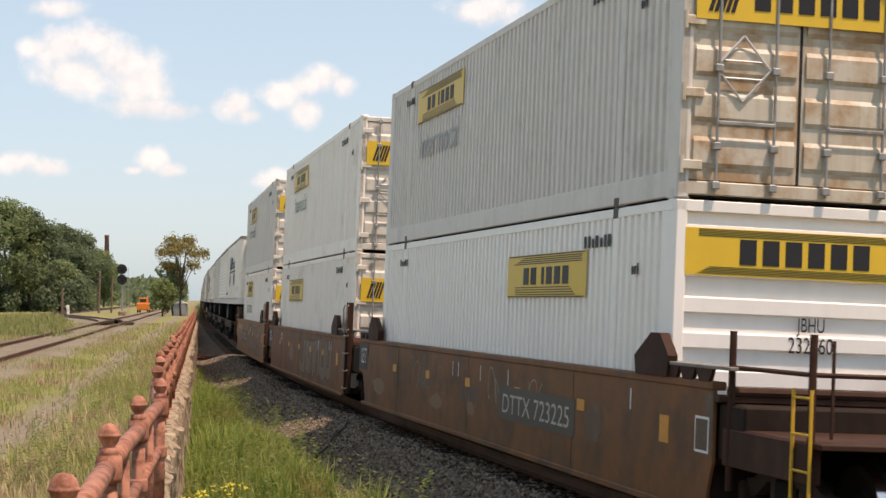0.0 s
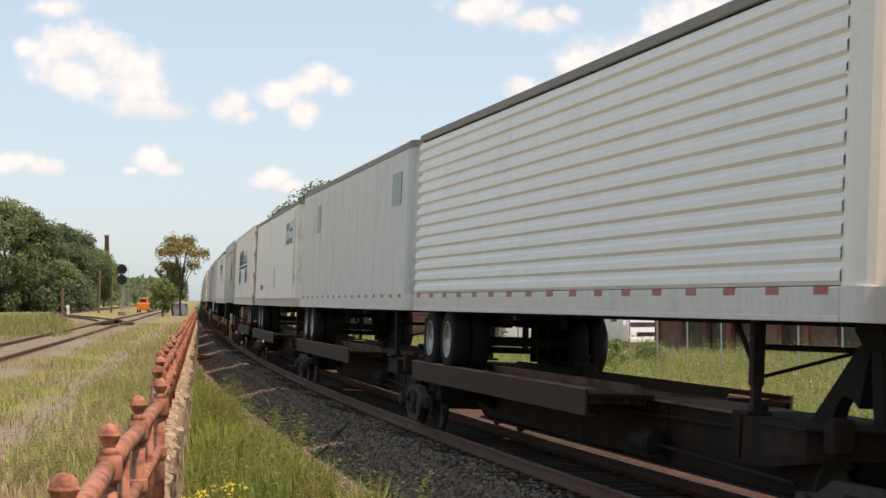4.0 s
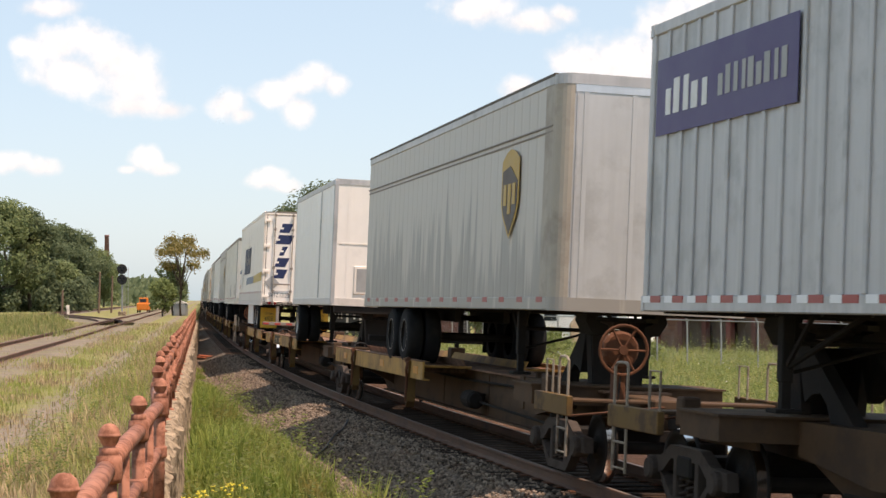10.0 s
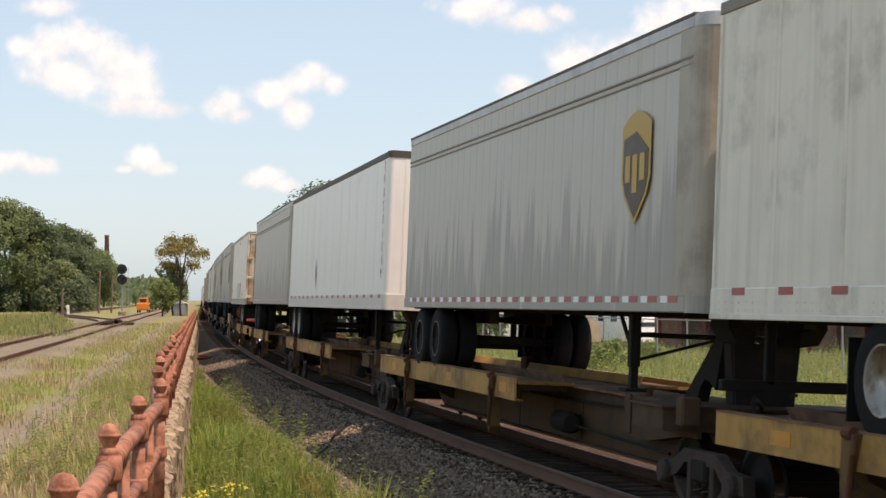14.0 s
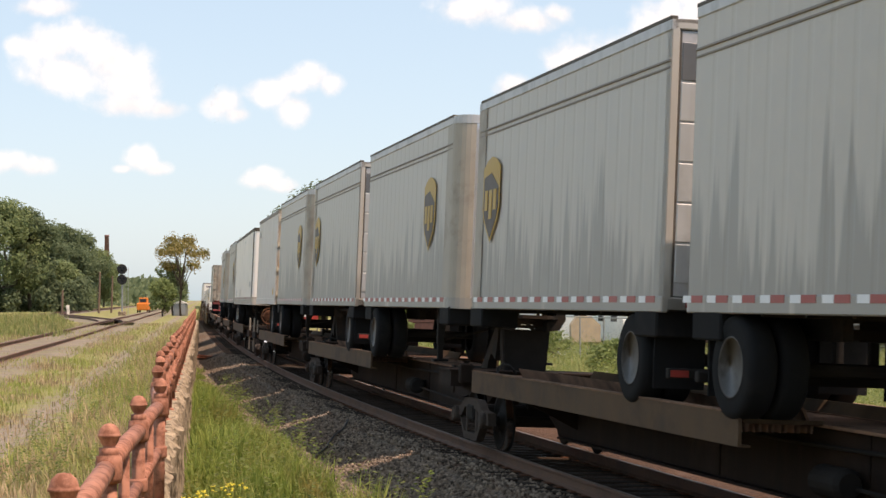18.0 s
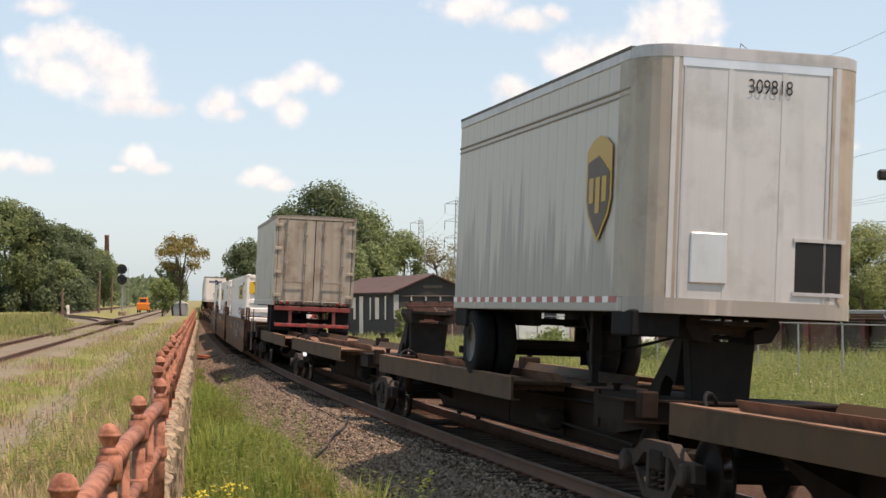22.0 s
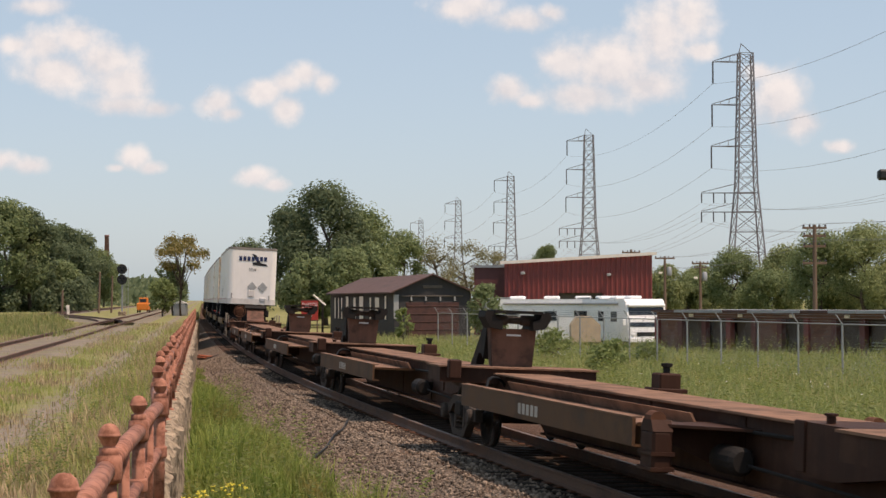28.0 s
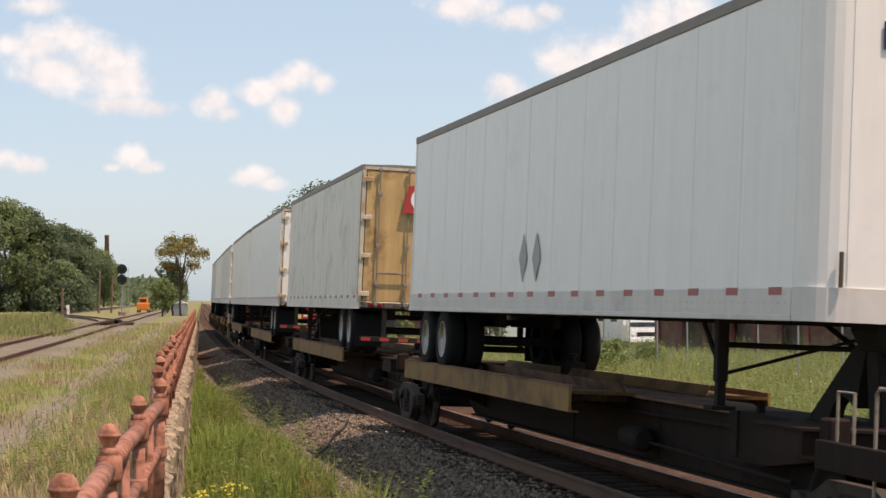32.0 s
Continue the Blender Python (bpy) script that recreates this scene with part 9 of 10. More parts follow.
    part("lid", Build().prism([(-0.68, 1.15), (0.68, 1.15), (0.0, 1.42)], "y", -0.56, 0.56), WHITE, b)
    part("door", Build().box(-0.5, 0.5, -0.53, -0.49, 0.1, 1.05, 0.01), GHOST, b)
    # scrap on the low ground by the wall
    d = thing("debris_pile", "heap of orange-red and dark scrap timber", "debris", m=pose(-10.9, 82, LOW))
    rnd = random.Random(8)
    for k in range(12):
        L = rnd.uniform(0.5, 1.6)
        part("plank", Build().box(-L / 2, L / 2, -0.07, 0.07, -0.03, 0.03, 0.008), (ORANGE_WASH, RUST, TIE_WOOD, WHITE)[k % 4 if k % 4 < 3 or k < 5 else 0], d, m=pose(rnd.uniform(-0.5, 0.8), rnd.uniform(-2.5, 2.5), 0.06 + 0.02 * k, rnd.uniform(-8, 8), rnd.uniform(-8, 8), rnd.uniform(0, 180)))
    pts = [shoulder(11.0 + k * 0.45, -3.0 + k * 0.13) + Vector((0, 0, 0.06 + 0.03 * math.sin(k * 1.3))) for k in range(11)]
    cb = thing("cable", "black cable lying across the ballast", "cable")
    part("strand", Build().tube(pts, 0.022, 6), SIGNAL_BLACK, cb)


ORANGE_WASH = material("orange_red_scrap", (0.45, 0.13, 0.06), 0.7, vary=0.2, bump=0.1)
build_left_side()

YELLOW_FLOWER = material("yellow_petals", (0.75, 0.62, 0.06), 0.6, vary=0.1, bump=0.0)


def build_flowers():
    rnd = random.Random(12)
    for gx, gy in ((-2.78, 20.2), (-2.62, 19.4), (-2.45, 20.9)):
        t = thing("wildflower", "weed with clusters of small yellow flowers", "flower", "yellow weeds by the wall", m=pose(gx, gy, LOW))
        st, lf, fl = Build(), Build(), Build()
        for k in range(13):
            a, r = rnd.uniform(0, 6.28), rnd.uniform(0.02, 0.28)
            h = rnd.uniform(0.32, 0.68)
            top = Vector((math.cos(a) * r, math.sin(a) * r, h))
            st.tube([(0.3 * top.x, 0.3 * top.y, -0.03), top * 0.6 + Vector((0, 0, h * 0.1)), top], 0.005, 4)
            for j in range(4):
                c = top + Vector((rnd.uniform(-0.05, 0.05), rnd.uniform(-0.05, 0.05), rnd.uniform(-0.04, 0.03)))
                fl.spin([(0.0001, c.z - 0.008), (0.018, c.z), (0.012, c.z + 0.012), (0.0001, c.z + 0.014)], 6, "z", (c.x, c.y, 0))
            for j in range(4):
                c = top * rnd.uniform(0.2, 0.85)
                w = rnd.uniform(0, 6.28)
                u = Vector((math.cos(w), math.sin(w), 0.5)) * 0.09
                v = Vector((-math.sin(w), math.cos(w), 0)) * 0.02
                lf.quad([c, c + u * 0.5 + v, c + u, c + u * 0.5 - v])
        tagged(part("stem", st, GRASS_LUSH, t), kind="stuff")
        tagged(part("leaf", lf, GRASS_LUSH, t), kind="stuff")
        tagged(part("blossom", fl, YELLOW_FLOWER, t, "small yellow blossoms"), kind="stuff")


build_flowers()

# ---- the yard beyond the line ----
BLACK_BOARD = material("black_stained_boards", (0.035, 0.033, 0.034), 0.8, vary=0.25, fine=30, bump=0.2, stretch=(1, 1, 0.2))
BOARD_RED = material("faded_red_brown_door", (0.085, 0.035, 0.028), 0.8, vary=0.25, dirt=(0.04, 0.02, 0.018), dirt_amount=0.4, bump=0.15)
SHINGLE = material("rust_brown_roofing", (0.11, 0.06, 0.05), 0.9, vary=0.25, dirt=(0.05, 0.035, 0.03), dirt_amount=0.4, bump=0.3)
RED_METAL = material("red_ribbed_cladding", (0.23, 0.045, 0.040), 0.5, vary=0.1, dirt=(0.12, 0.03, 0.028), dirt_amount=0.3, streak=0.25, bump=0.03)
RED_DARK = material("old_dark_red_cladding", (0.13, 0.04, 0.036), 0.55, vary=0.15, bump=0.04)


def build_shed():
    g = -0.65
    t = thing("shed", "long black board shed with rusty roof and red-brown garage door", "shed", m=pose(-0.75, 125, g, 0, 0, 13.5))
    W, L, H, A = 2.75, 26.0, 3.55, 4.65
    part("wall", Build().box(-W, W, 0, 0.12, 0, H).prism([(-W, H), (W, H), (0, A)], "y", 0, 0.12), BLACK_BOARD, t, "gable wall")
    for s in (-1, 1): part("wall", Build().box(s * W, s * (W - 0.12), 0.12, L, 0, H), BLACK_BOARD, t)
    part("wall", Build().box(-W, W, L, L + 0.12, 0, H).prism([(-W, H), (W, H), (0, A)], "y", L, L + 0.12), BLACK_BOARD, t)
    for s in (-1, 1): part("roof", Build().prism([(0, A + 0.12), (0, A + 0.04), (s * (W + 0.35), H - 0.18), (s * (W + 0.35), H - 0.08)], "y", -0.35, L + 0.35), SHINGLE, t)
    d = part("garage_door", Build().box(-1.9, 1.9, -0.05, 0.04, 0, 2.75, 0.01), BOARD_RED, t, "red-brown panelled door")
    for k in range(5): part("rail", Build().box(-1.88, 1.88, -0.08, -0.045, 0.25 + 0.55 * k, 0.32 + 0.55 * k, 0.01), BOARD_RED, d)
    part("header", Build().box(-2.2, 2.2, -0.10, 0.02, 3.15, 3.25, 0.01), DARK_TRIM, t)
    for k in range(4): part("bracket", Build().box(-1.6 + 1.05 * k, -1.5 + 1.05 * k, -0.14, 0.0, 2.85, 3.15, 0.01), GHOST, t)
    part("vent", Build().box(-0.7, 0.7, -0.06, 0.02, 3.75, 3.95, 0.01), DARK_TRIM, t)
    part("corner_board", Build().box(-W - 0.06, -W + 0.3, -0.06, 0.0, 1.6, 3.3, 0.01), GHOST, t)
    for k, (y, w, h, z) in enumerate(((2.6, 0.7, 1.7, 1.5), (5.2, 1.6, 1.6, 1.5), (8.2, 0.7, 1.7, 1.4), (11.3, 1.7, 2.9, 0.3), (14.4, 1.1, 1.7, 1.4), (17.5, 1.2, 2.9, 0.3), (20.3, 0.6, 1.7, 1.4), (21.8, 0.5, 1.7, 1.4), (23.4, 0.6, 1.7, 1.4))):
        w_ = part("window", Build().box(-W - 0.03, -W + 0.02, y, y + w, z, z + h, 0.01), WHITE, t, "boarded white window")
        part("frame", Build().box(-W - 0.05, -W - 0.01, y - 0.08, y, z - 0.08, z + h + 0.08).box(-W - 0.05, -W - 0.01, y + w, y + w + 0.08, z - 0.08, z + h + 0.08), BLACK_BOARD, w_)
    s = thing("sign", "red notice board with white word on two posts", "sign", m=pose(-10.7, 142, -0.65))
    part("board", Build().box(-0.68, 0.68, -0.03, 0.03, 1.3, 2.9, 0.01), RED_MARK, s)
    part("frame", Build().box(-0.72, 0.72, -0.035, 0.035, 2.88, 2.95).box(-0.72, 0.72, -0.035, 0.035, 1.25, 1.32), BOARD_RED, s)
    writing("SWITCH", 0.42, 1.2, WHITE_REFLECT, s, (-0.6, -0.045, 2.3), (1, 0, 0), (0, 0, 1))
    part("marking", Build().box(-0.5, 0.4, -0.045, -0.035, 1.95, 2.1).box(-0.5, 0.2, -0.045, -0.035, 1.6, 1.75), WHITE_REFLECT, s)
    for x in (-0.6, 0.6): part("post", Build().box(x - 0.05, x + 0.05, 0.03, 0.12, -0.1, 2.9, 0.01), POLE_WOOD, s)
    b = thing("barrier_arm", "white raised bar leaning beside the shed", "barrier", m=pose(-9.6, 141, -0.65))
    part("post", Build().box(-0.08, 0.08, -0.08, 0.08, -0.1, 2.6, 0.02), STEEL_DARK, b)
    part("arm", Build().tube([(0.25, 0, 2.5), (-0.75, 0, 3.35)], 0.07, 8), WHITE, b)


build_shed()


def build_red_building():
    g = -0.65
    t = thing("warehouse", "red ribbed metal warehouse with white eaves", "building", m=pose(4.87, 140, g, 0, 0, -4))
    L, H0, H1 = 11.6, 5.75, 6.45
    H = lambda x: H0 + (H1 - H0) * x / L
    cut0, cut1 = L * 0.375, L * 0.66
    n = 30
    sheets = []
    for k in range(n):
        x = L * k / n
        w = L / n
        z0 = 3.45 if cut0 < x + w / 2 < cut1 else 0.0
        b = Build()
        prof = [(x, 0.0), (x + 0.55 * w, 0.0), (x + 0.65 * w, -0.07), (x + 0.9 * w, -0.07), (x + w, 0.0)]
        b.strip([[(p, y, z0) for p, y in prof], [(p, y, H(p)) for p, y in prof]])
        part("wall_panel", b, RED_METAL, t)
    part("loading_door", Build().box(cut0, cut1, 0.3, 0.4, 0, 3.5), DARK_TRIM, t, "dark loading opening")
    part("wall", Build().box(0, L, 13.8, 14.0, 0, H0), RED_DARK, t)
    part("wall", Build().box(-0.02, 0.18, 0.05, 13.8, 0, H0), RED_DARK, t, "older dark red end wall")
    part("wall", Build().box(L - 0.18, L, 0.05, 13.8, 0, H0), RED_METAL, t)
    part("roof", Build().prism([(-0.3, H0 + 0.05), (L + 0.3, H1 + 0.05), (L + 0.3, H1 + 0.15), (-0.3, H0 + 0.15)], "y", 0.0, 14.2), GALV, t)
    part("eave", Build().prism([(-0.35, H0 - 0.04), (L + 0.35, H1 - 0.04), (L + 0.35, H1 + 0.20), (-0.35, H0 + 0.20)], "y", -0.35, -0.1), WHITE, t, "white gutter along the eaves")
    for x, z in ((1.45, 5.0), (8.2, 4.85)):
        l = part("wall_lamp", Build().box(x - 0.17, x + 0.17, -0.5, -0.15, z - 0.1, z + 0.12, 0.04), GHOST, t)
        part("arm", Build().box(x - 0.03, x + 0.03, -0.2, 0.0, z, z + 0.05), GHOST, l)
    w = thing("wing", "old dark red flat-roofed wing beside the warehouse", "building", m=pose(2.6, 148, g, 0, 0, -4))
    part("wall", Build().box(0, 3.2, 0, 0.2, 0, 5.6), RED_DARK, w)
    part("wall", Build().box(0, 0.2, 0.2, 6, 0, 5.6), RED_DARK, w)
    part("roof", Build().box(-0.2, 3.2, -0.2, 6, 5.6, 5.8), GALV, w)
    p = thing("fence_panels", "pale corrugated metal fence panels", "fence", m=pose(3.0, 137, g))
    for k in range(5): part("panel", Build().box(0.62 * k, 0.62 * k + 0.6, 0, 0.04, 1.6, 3.1, 0.008), GALV, p)
    for k in range(3): part("post", Build().box(1.4 * k, 1.4 * k + 0.1, 0.05, 0.15, -0.1, 3.1), GALV, p)


build_red_building()

RV_WHITE = material("motorhome_gelcoat", (0.88, 0.88, 0.86), 0.3, vary=0.03, dirt=(0.55, 0.53, 0.5), dirt_amount=0.15, streak=0.1, bump=0.01)
RV_BLUE = material("pale_blue_grey_panel", (0.86, 0.86, 0.84), 0.4, vary=0.04, bump=0.01)


def motorhome(m, L, label, front=True):
    t = thing("motorhome", label, "motorhome", "parked motorhomes", m=m)
    W, z0, z1 = 1.25, 0.55, 3.05
    prof = [(0.0, z0), (-0.05, 1.1), (0.05, 1.9), (0.35, z1 - 0.15), (0.6, z1), (L - 0.3, z1), (L, z1 - 0.25), (L, z0)]
    part("body", Build().prism(prof, "x", -W, W), RV_WHITE, t)
    part("side_panel", Build().box(-W - 0.012, -W + 0.01, 0.7, L - 0.4, 1.0, 2.45), RV_BLUE, t, "pale blue-grey side panel")
    for y, w in ((1.6, 0.9), (3.6, 0.8), (L - 2.0, 1.0)):
        part("window", Build().box(-W - 0.03, -W, y, y + w, 1.7, 2.3, 0.01), GLASS_DARK, t, "dark side window")
    ws = part("windscreen", Build().prism([(-0.03, 1.42), (0.20, 2.55), (0.28, 2.55), (0.05, 1.42)], "x", -W + 0.12, W - 0.12), GLASS_DARK, t, "wide dark windscreen")
    part("wiper", Build().tube([(-0.5, -0.05, 1.45), (-0.1, 0.05, 2.0)], 0.015, 5), SIGNAL_BLACK, ws)
    part("visor", Build().box(-W + 0.05, W - 0.05, 0.05, 0.45, 2.6, 2.75, 0.03), RV_WHITE, t)
    part("grille", Build().box(-0.7, 0.7, -0.08, 0.0, 0.85, 1.1, 0.01), REEFER_BLACK, t)
    part("bumper", Build().box(-W, W, -0.16, 0.1, 0.5, 0.78, 0.04), RV_WHITE, t)
    for s in (-1, 1):
        part("headlight", Build().spin([(0.12, 0.0), (0.1, -0.05), (0.0001, -0.06)], 12, "y", (s * 0.95, -0.06, 0.95)), WHITE_REFLECT, t)
        part("mirror", Build().box(s * 1.42 - 0.1, s * 1.42 + 0.1, 0.1, 0.2, 1.5, 1.85, 0.02), RV_WHITE, t)
        for y in (1.3, L - 2.2): part("wheel", Build().spin([(0.0001, -0.12), (0.26, -0.12), (0.40, -0.1), (0.40, 0.1), (0.0001, 0.12)], 18, "x", (s * 1.08, y, 0.40)), TYRE, t)
    for y in (1.6, L * 0.45, L - 2.2):
        part("roof_unit", Build().box(-0.4, 0.4, y, y + 0.95, z1, z1 + 0.20, 0.07), RV_WHITE, t, "white rooftop air conditioner")
    part("awning", Build().tube([(-W - 0.06, 1.4, z1 - 0.28), (-W - 0.06, L - 1.0, z1 - 0.28)], 0.07, 8), GALV, t)
    return t


motorhome(pose(12.05, 104.5, -0.75, 0, 0, 18), 8.2, "white motorhome with wide windscreen parked behind the fence")
motorhome(pose(10.9, 111.5, -0.75, 0, 0, 78), 8.0, "long white and pale blue motorhome parked side on")
tr = thing("camper_shell", "tan canvas-covered trailer before the motorhomes", "trailer", m=pose(8.3, 103, -0.7))
part("cover", Build().prism([(-0.85, 0.5), (0.85, 0.5), (0.85, 1.5), (0.3, 2.0), (-0.5, 2.0), (-0.85, 1.5)], "y", 0, 1.6), material("tan_canvas", (0.50, 0.38, 0.26), 0.8, vary=0.1, bump=0.1), tr)
for s in (-0.8, 0.8): part("wheel", Build().spin([(0.0001, -0.08), (0.28, -0.08), (0.30, 0.0), (0.28, 0.08), (0.0001, 0.08)], 16, "x", (s, 0.8, 0.27)), TYRE, tr)


BAY_GREY = material("dark_grey_bay", (0.10, 0.07, 0.057), 0.8, vary=0.2, bump=0.05)


def build_store_row():
    """A low row of lock-ups with red piers and dark bays."""
    a, b = Vector((11.6, 96.0)), Vector((24.5, 80.0))
    d = (b - a).normalized()
    L = (b - a).length
    t = thing("storage_building", "long low brown storage building with red piers and dark bays", "building", m=pose(a.x, a.y, -0.95, 0, 0, math.degrees(math.atan2(d.y, d.x))))
    H = 2.55
    brown = material("brown_boarding", (0.20, 0.095, 0.068), 0.8, vary=0.2, dirt=(0.12, 0.065, 0.05), dirt_amount=0.4, bump=0.1, stretch=(1, 1, 4))
    part("wall", Build().box(-0.1, L, 4.0, 4.2, 0, H), brown, t)
    for x in (-0.1, L - 0.1): part("wall", Build().box(x, x + 0.2, 0.3, 4.0, 0, H), brown, t)
    n = 12
    for k in range(n):
        x0, x1 = L * k / n, L * (k + 1) / n
        p = part("pier", Build().box(x0 - 0.16, x0 + 0.16, -0.06, 0.3, 0, H - 0.28, 0.02), RED_DARK if k % 3 else RED_METAL, t, "red pier")
        bay = k % 2 or k in (2, 8)
        # Every other bay is closed by a dark panel set further back.
        part("bay_door" if not bay else "bay", Build().box(x0 + 0.16, x1 - 0.16, 0.12 if not bay else 0.5, 0.22 if not bay else 0.6, 0, H - 0.3), brown if not bay else BAY_GREY, t, "closed brown door" if not bay else "dark panel set back in the bay")
        if k in (8, 10):
            for j in range(6): part("rack_bar", Build().box(x0 + 0.3, x1 - 0.3, 0.3, 0.34, 0.35 + 0.15 * j, 0.39 + 0.15 * j), GALV, t)
        if k % 2: part("lamp_box", Build().box((x0 + x1) / 2 - 0.15, (x0 + x1) / 2 + 0.15, -0.12, 0.0, H - 0.25, H - 0.08, 0.01), WHITE, t)
        part("roof_sheet", Build().box(x0 + 0.02, x1 - 0.02, -0.5, 4.4, H + 0.06, H + 0.12).box(x0 + 0.02, x1 - 0.02, -0.52, -0.46, H - 0.02, H + 0.13), GALV if k % 3 else SHINGLE, t, "grey corrugated roof sheet")
    part("fascia", Build().box(0, L, -0.05, 0.15, H - 0.3, H + 0.05, 0.01), brown, t)


build_store_row()


def build_chain_fence():
    t = thing("chain_link_fence", "grey chain-link fence with barbed wire arms", "fence")
    corners = (Vector((-0.3, 104, 0)), Vector((9.5, 69, 0)), Vector((13.9, 55, 0)), Vector((18.5, 40, 0)))
    H = 2.1
    mesh_v, mesh_f = [], []
    for a, b in zip(corners, corners[1:]):
        n = round((b - a).length / 3.05)
        for k in range(n):
            p, q = a.lerp(b, k / n), a.lerp(b, (k + 1) / n)
            z = ground_z(p.x, p.y)
            po = part("post", Build().tube([(p.x, p.y, z - 0.1), (p.x, p.y, z + H)], 0.034, 8), GALV, t)
            part("barb_arm", Build().tube([(p.x, p.y, z + H), (p.x - 0.22, p.y + 0.02, z + H + 0.33)], 0.02, 6), GALV, po)
            zq = ground_z(q.x, q.y)
            part("top_rail", Build().tube([(p.x, p.y, z + H), (q.x, q.y, zq + H)], 0.022, 6), GALV, t)
            for w in (0.1, 0.2, 0.3): part("barbed_wire", Build().tube([(p.x - 0.22 * w / 0.33, p.y, z + H + w), (q.x - 0.22 * w / 0.33, q.y, zq + H + w)], 0.006, 4), GALV, t)
            d = q - p
            L = d.length
            e = d.normalized()
            s = Vector((e.y, -e.x, 0)) * 0.0
            k2 = 0.0
            while k2 < L:
                for sg in (1, -1):
                    x0 = k2
                    x1 = k2 + sg * H
                    z0, z1 = 0.03, H
                    if x1 > L: z1, x1 = H * (L - x0) / H, L
                    if x1 < 0: z1, x1 = x0, 0.0
                    c0, c1 = p + e * x0, p + e * x1
                    o = len(mesh_v)
                    th = 0.0022
                    mesh_v += [(c0.x, c0.y, z + z0 - th), (c1.x, c1.y, z + z1 - th), (c1.x, c1.y, z + z1 + th), (c0.x, c0.y, z + z0 + th)]
                    mesh_f.append((o, o + 1, o + 2, o + 3))
                k2 += 0.055
    me = quick("wire_mesh", mesh_v, mesh_f)
    tagged(part("wire_mesh", me, GALV, t), kind="stuff")


build_chain_fence()

LATTICE = material("weathered_lattice_steel", (0.20, 0.19, 0.20), 0.6, 0.3, vary=0.15, bump=0.05)
INSULATOR = material("dark_porcelain", (0.06, 0.05, 0.05), 0.3, vary=0.1, bump=0.0)
WIRE = material("aluminium_conductor", (0.25, 0.25, 0.26), 0.5, 0.5, vary=0.05, bump=0.0)
ARMS = ((36.3, 3.7), (30.2, 3.7), (24.3, 3.7))
LOW_ARMS = ((17.7, 4.9), (15.0, 4.7))


def build_pylon():
    t = thing("pylon", "tall grey lattice power pylon with arms to one side", "pylon", "pylons of the power line")
    levels = (0.0, 3.2, 6.2, 9.3, 12.2, 15.0, 17.7, 19.9, 22.1, 24.3, 26.3, 28.3, 30.2, 32.3, 34.3, 36.3, 37.5)
    hw = lambda z: float(np.interp(z, (0, 9.3, 18.9, 37.5), (3.1, 2.15, 1.35, 0.92)))
    for sx in (-1, 1):
        for sy in (-1, 1):
            part("leg", Build().tube([(sx * hw(z), sy * hw(z), z) for z in (-0.5, 9.3, 18.9, 37.5)], 0.13, 4), LATTICE, t)
    for i, (a, b) in enumerate(zip(levels, levels[1:])):
        br = Build()
        for s in (-1, 1):
            for p, q in (((-1, s), (1, s)), ((s, -1), (s, 1))):
                for f0, f1 in ((p, q), (q, p)):
                    br.tube([(f0[0] * hw(a), f0[1] * hw(a), a), (f1[0] * hw(b), f1[1] * hw(b), b)], 0.055, 4)
                br.tube([(p[0] * hw(b), p[1] * hw(b), b), (q[0] * hw(b), q[1] * hw(b), b)], 0.05, 4)
        tagged(part("bracing", br, LATTICE, t), kind="stuff")
    part("peak", Build().tube([(-0.92, 0, 37.5), (-0.6, 0, 38.9)], 0.07, 4).tube([(0.92, 0, 37.5), (-0.6, 0, 38.9)], 0.07, 4), LATTICE, t)
    for z, r in ARMS:
        x0 = -hw(z)
        arm = Build()
        for s in (-1, 1): arm.tube([(x0, s * 0.9, z), (x0 - r, 0, z)], 0.07, 4).tube([(x0, s * 0.9, z + 1.2), (x0 - r, 0, z + 0.1)], 0.06, 4)
        for k in (0.33, 0.66): arm.tube([(x0 - r * k, 0.5, z), (x0 - r * k, 0, z + 1.2 * (1 - k))], 0.04, 4)
        ar = part("arm", arm, LATTICE, t)
        part("insulator", Build().tube([(x0 - r, 0, z), (x0 - r, 0, z - 3.1)], 0.11, 6), INSULATOR, ar, "dark hanging insulator string")
    for z, r in LOW_ARMS:
        arm = Build()
        for s in (-1, 1): arm.tube([(hw(z), s * 0.9, z), (-hw(z) - r, 0, z)], 0.07, 4).tube([(-hw(z), s * 0.9, z + 1.3), (-hw(z) - r, 0, z + 0.1)], 0.06, 4)
        ar = part("arm", arm, LATTICE, t)
        for k in (0.0, 1.7, 3.3): part("insulator", Build().tube([(-hw(z) - r + k, 0, z), (-hw(z) - r + k, 0, z - 1.4)], 0.09, 6), INSULATOR, ar)
    return t, hw


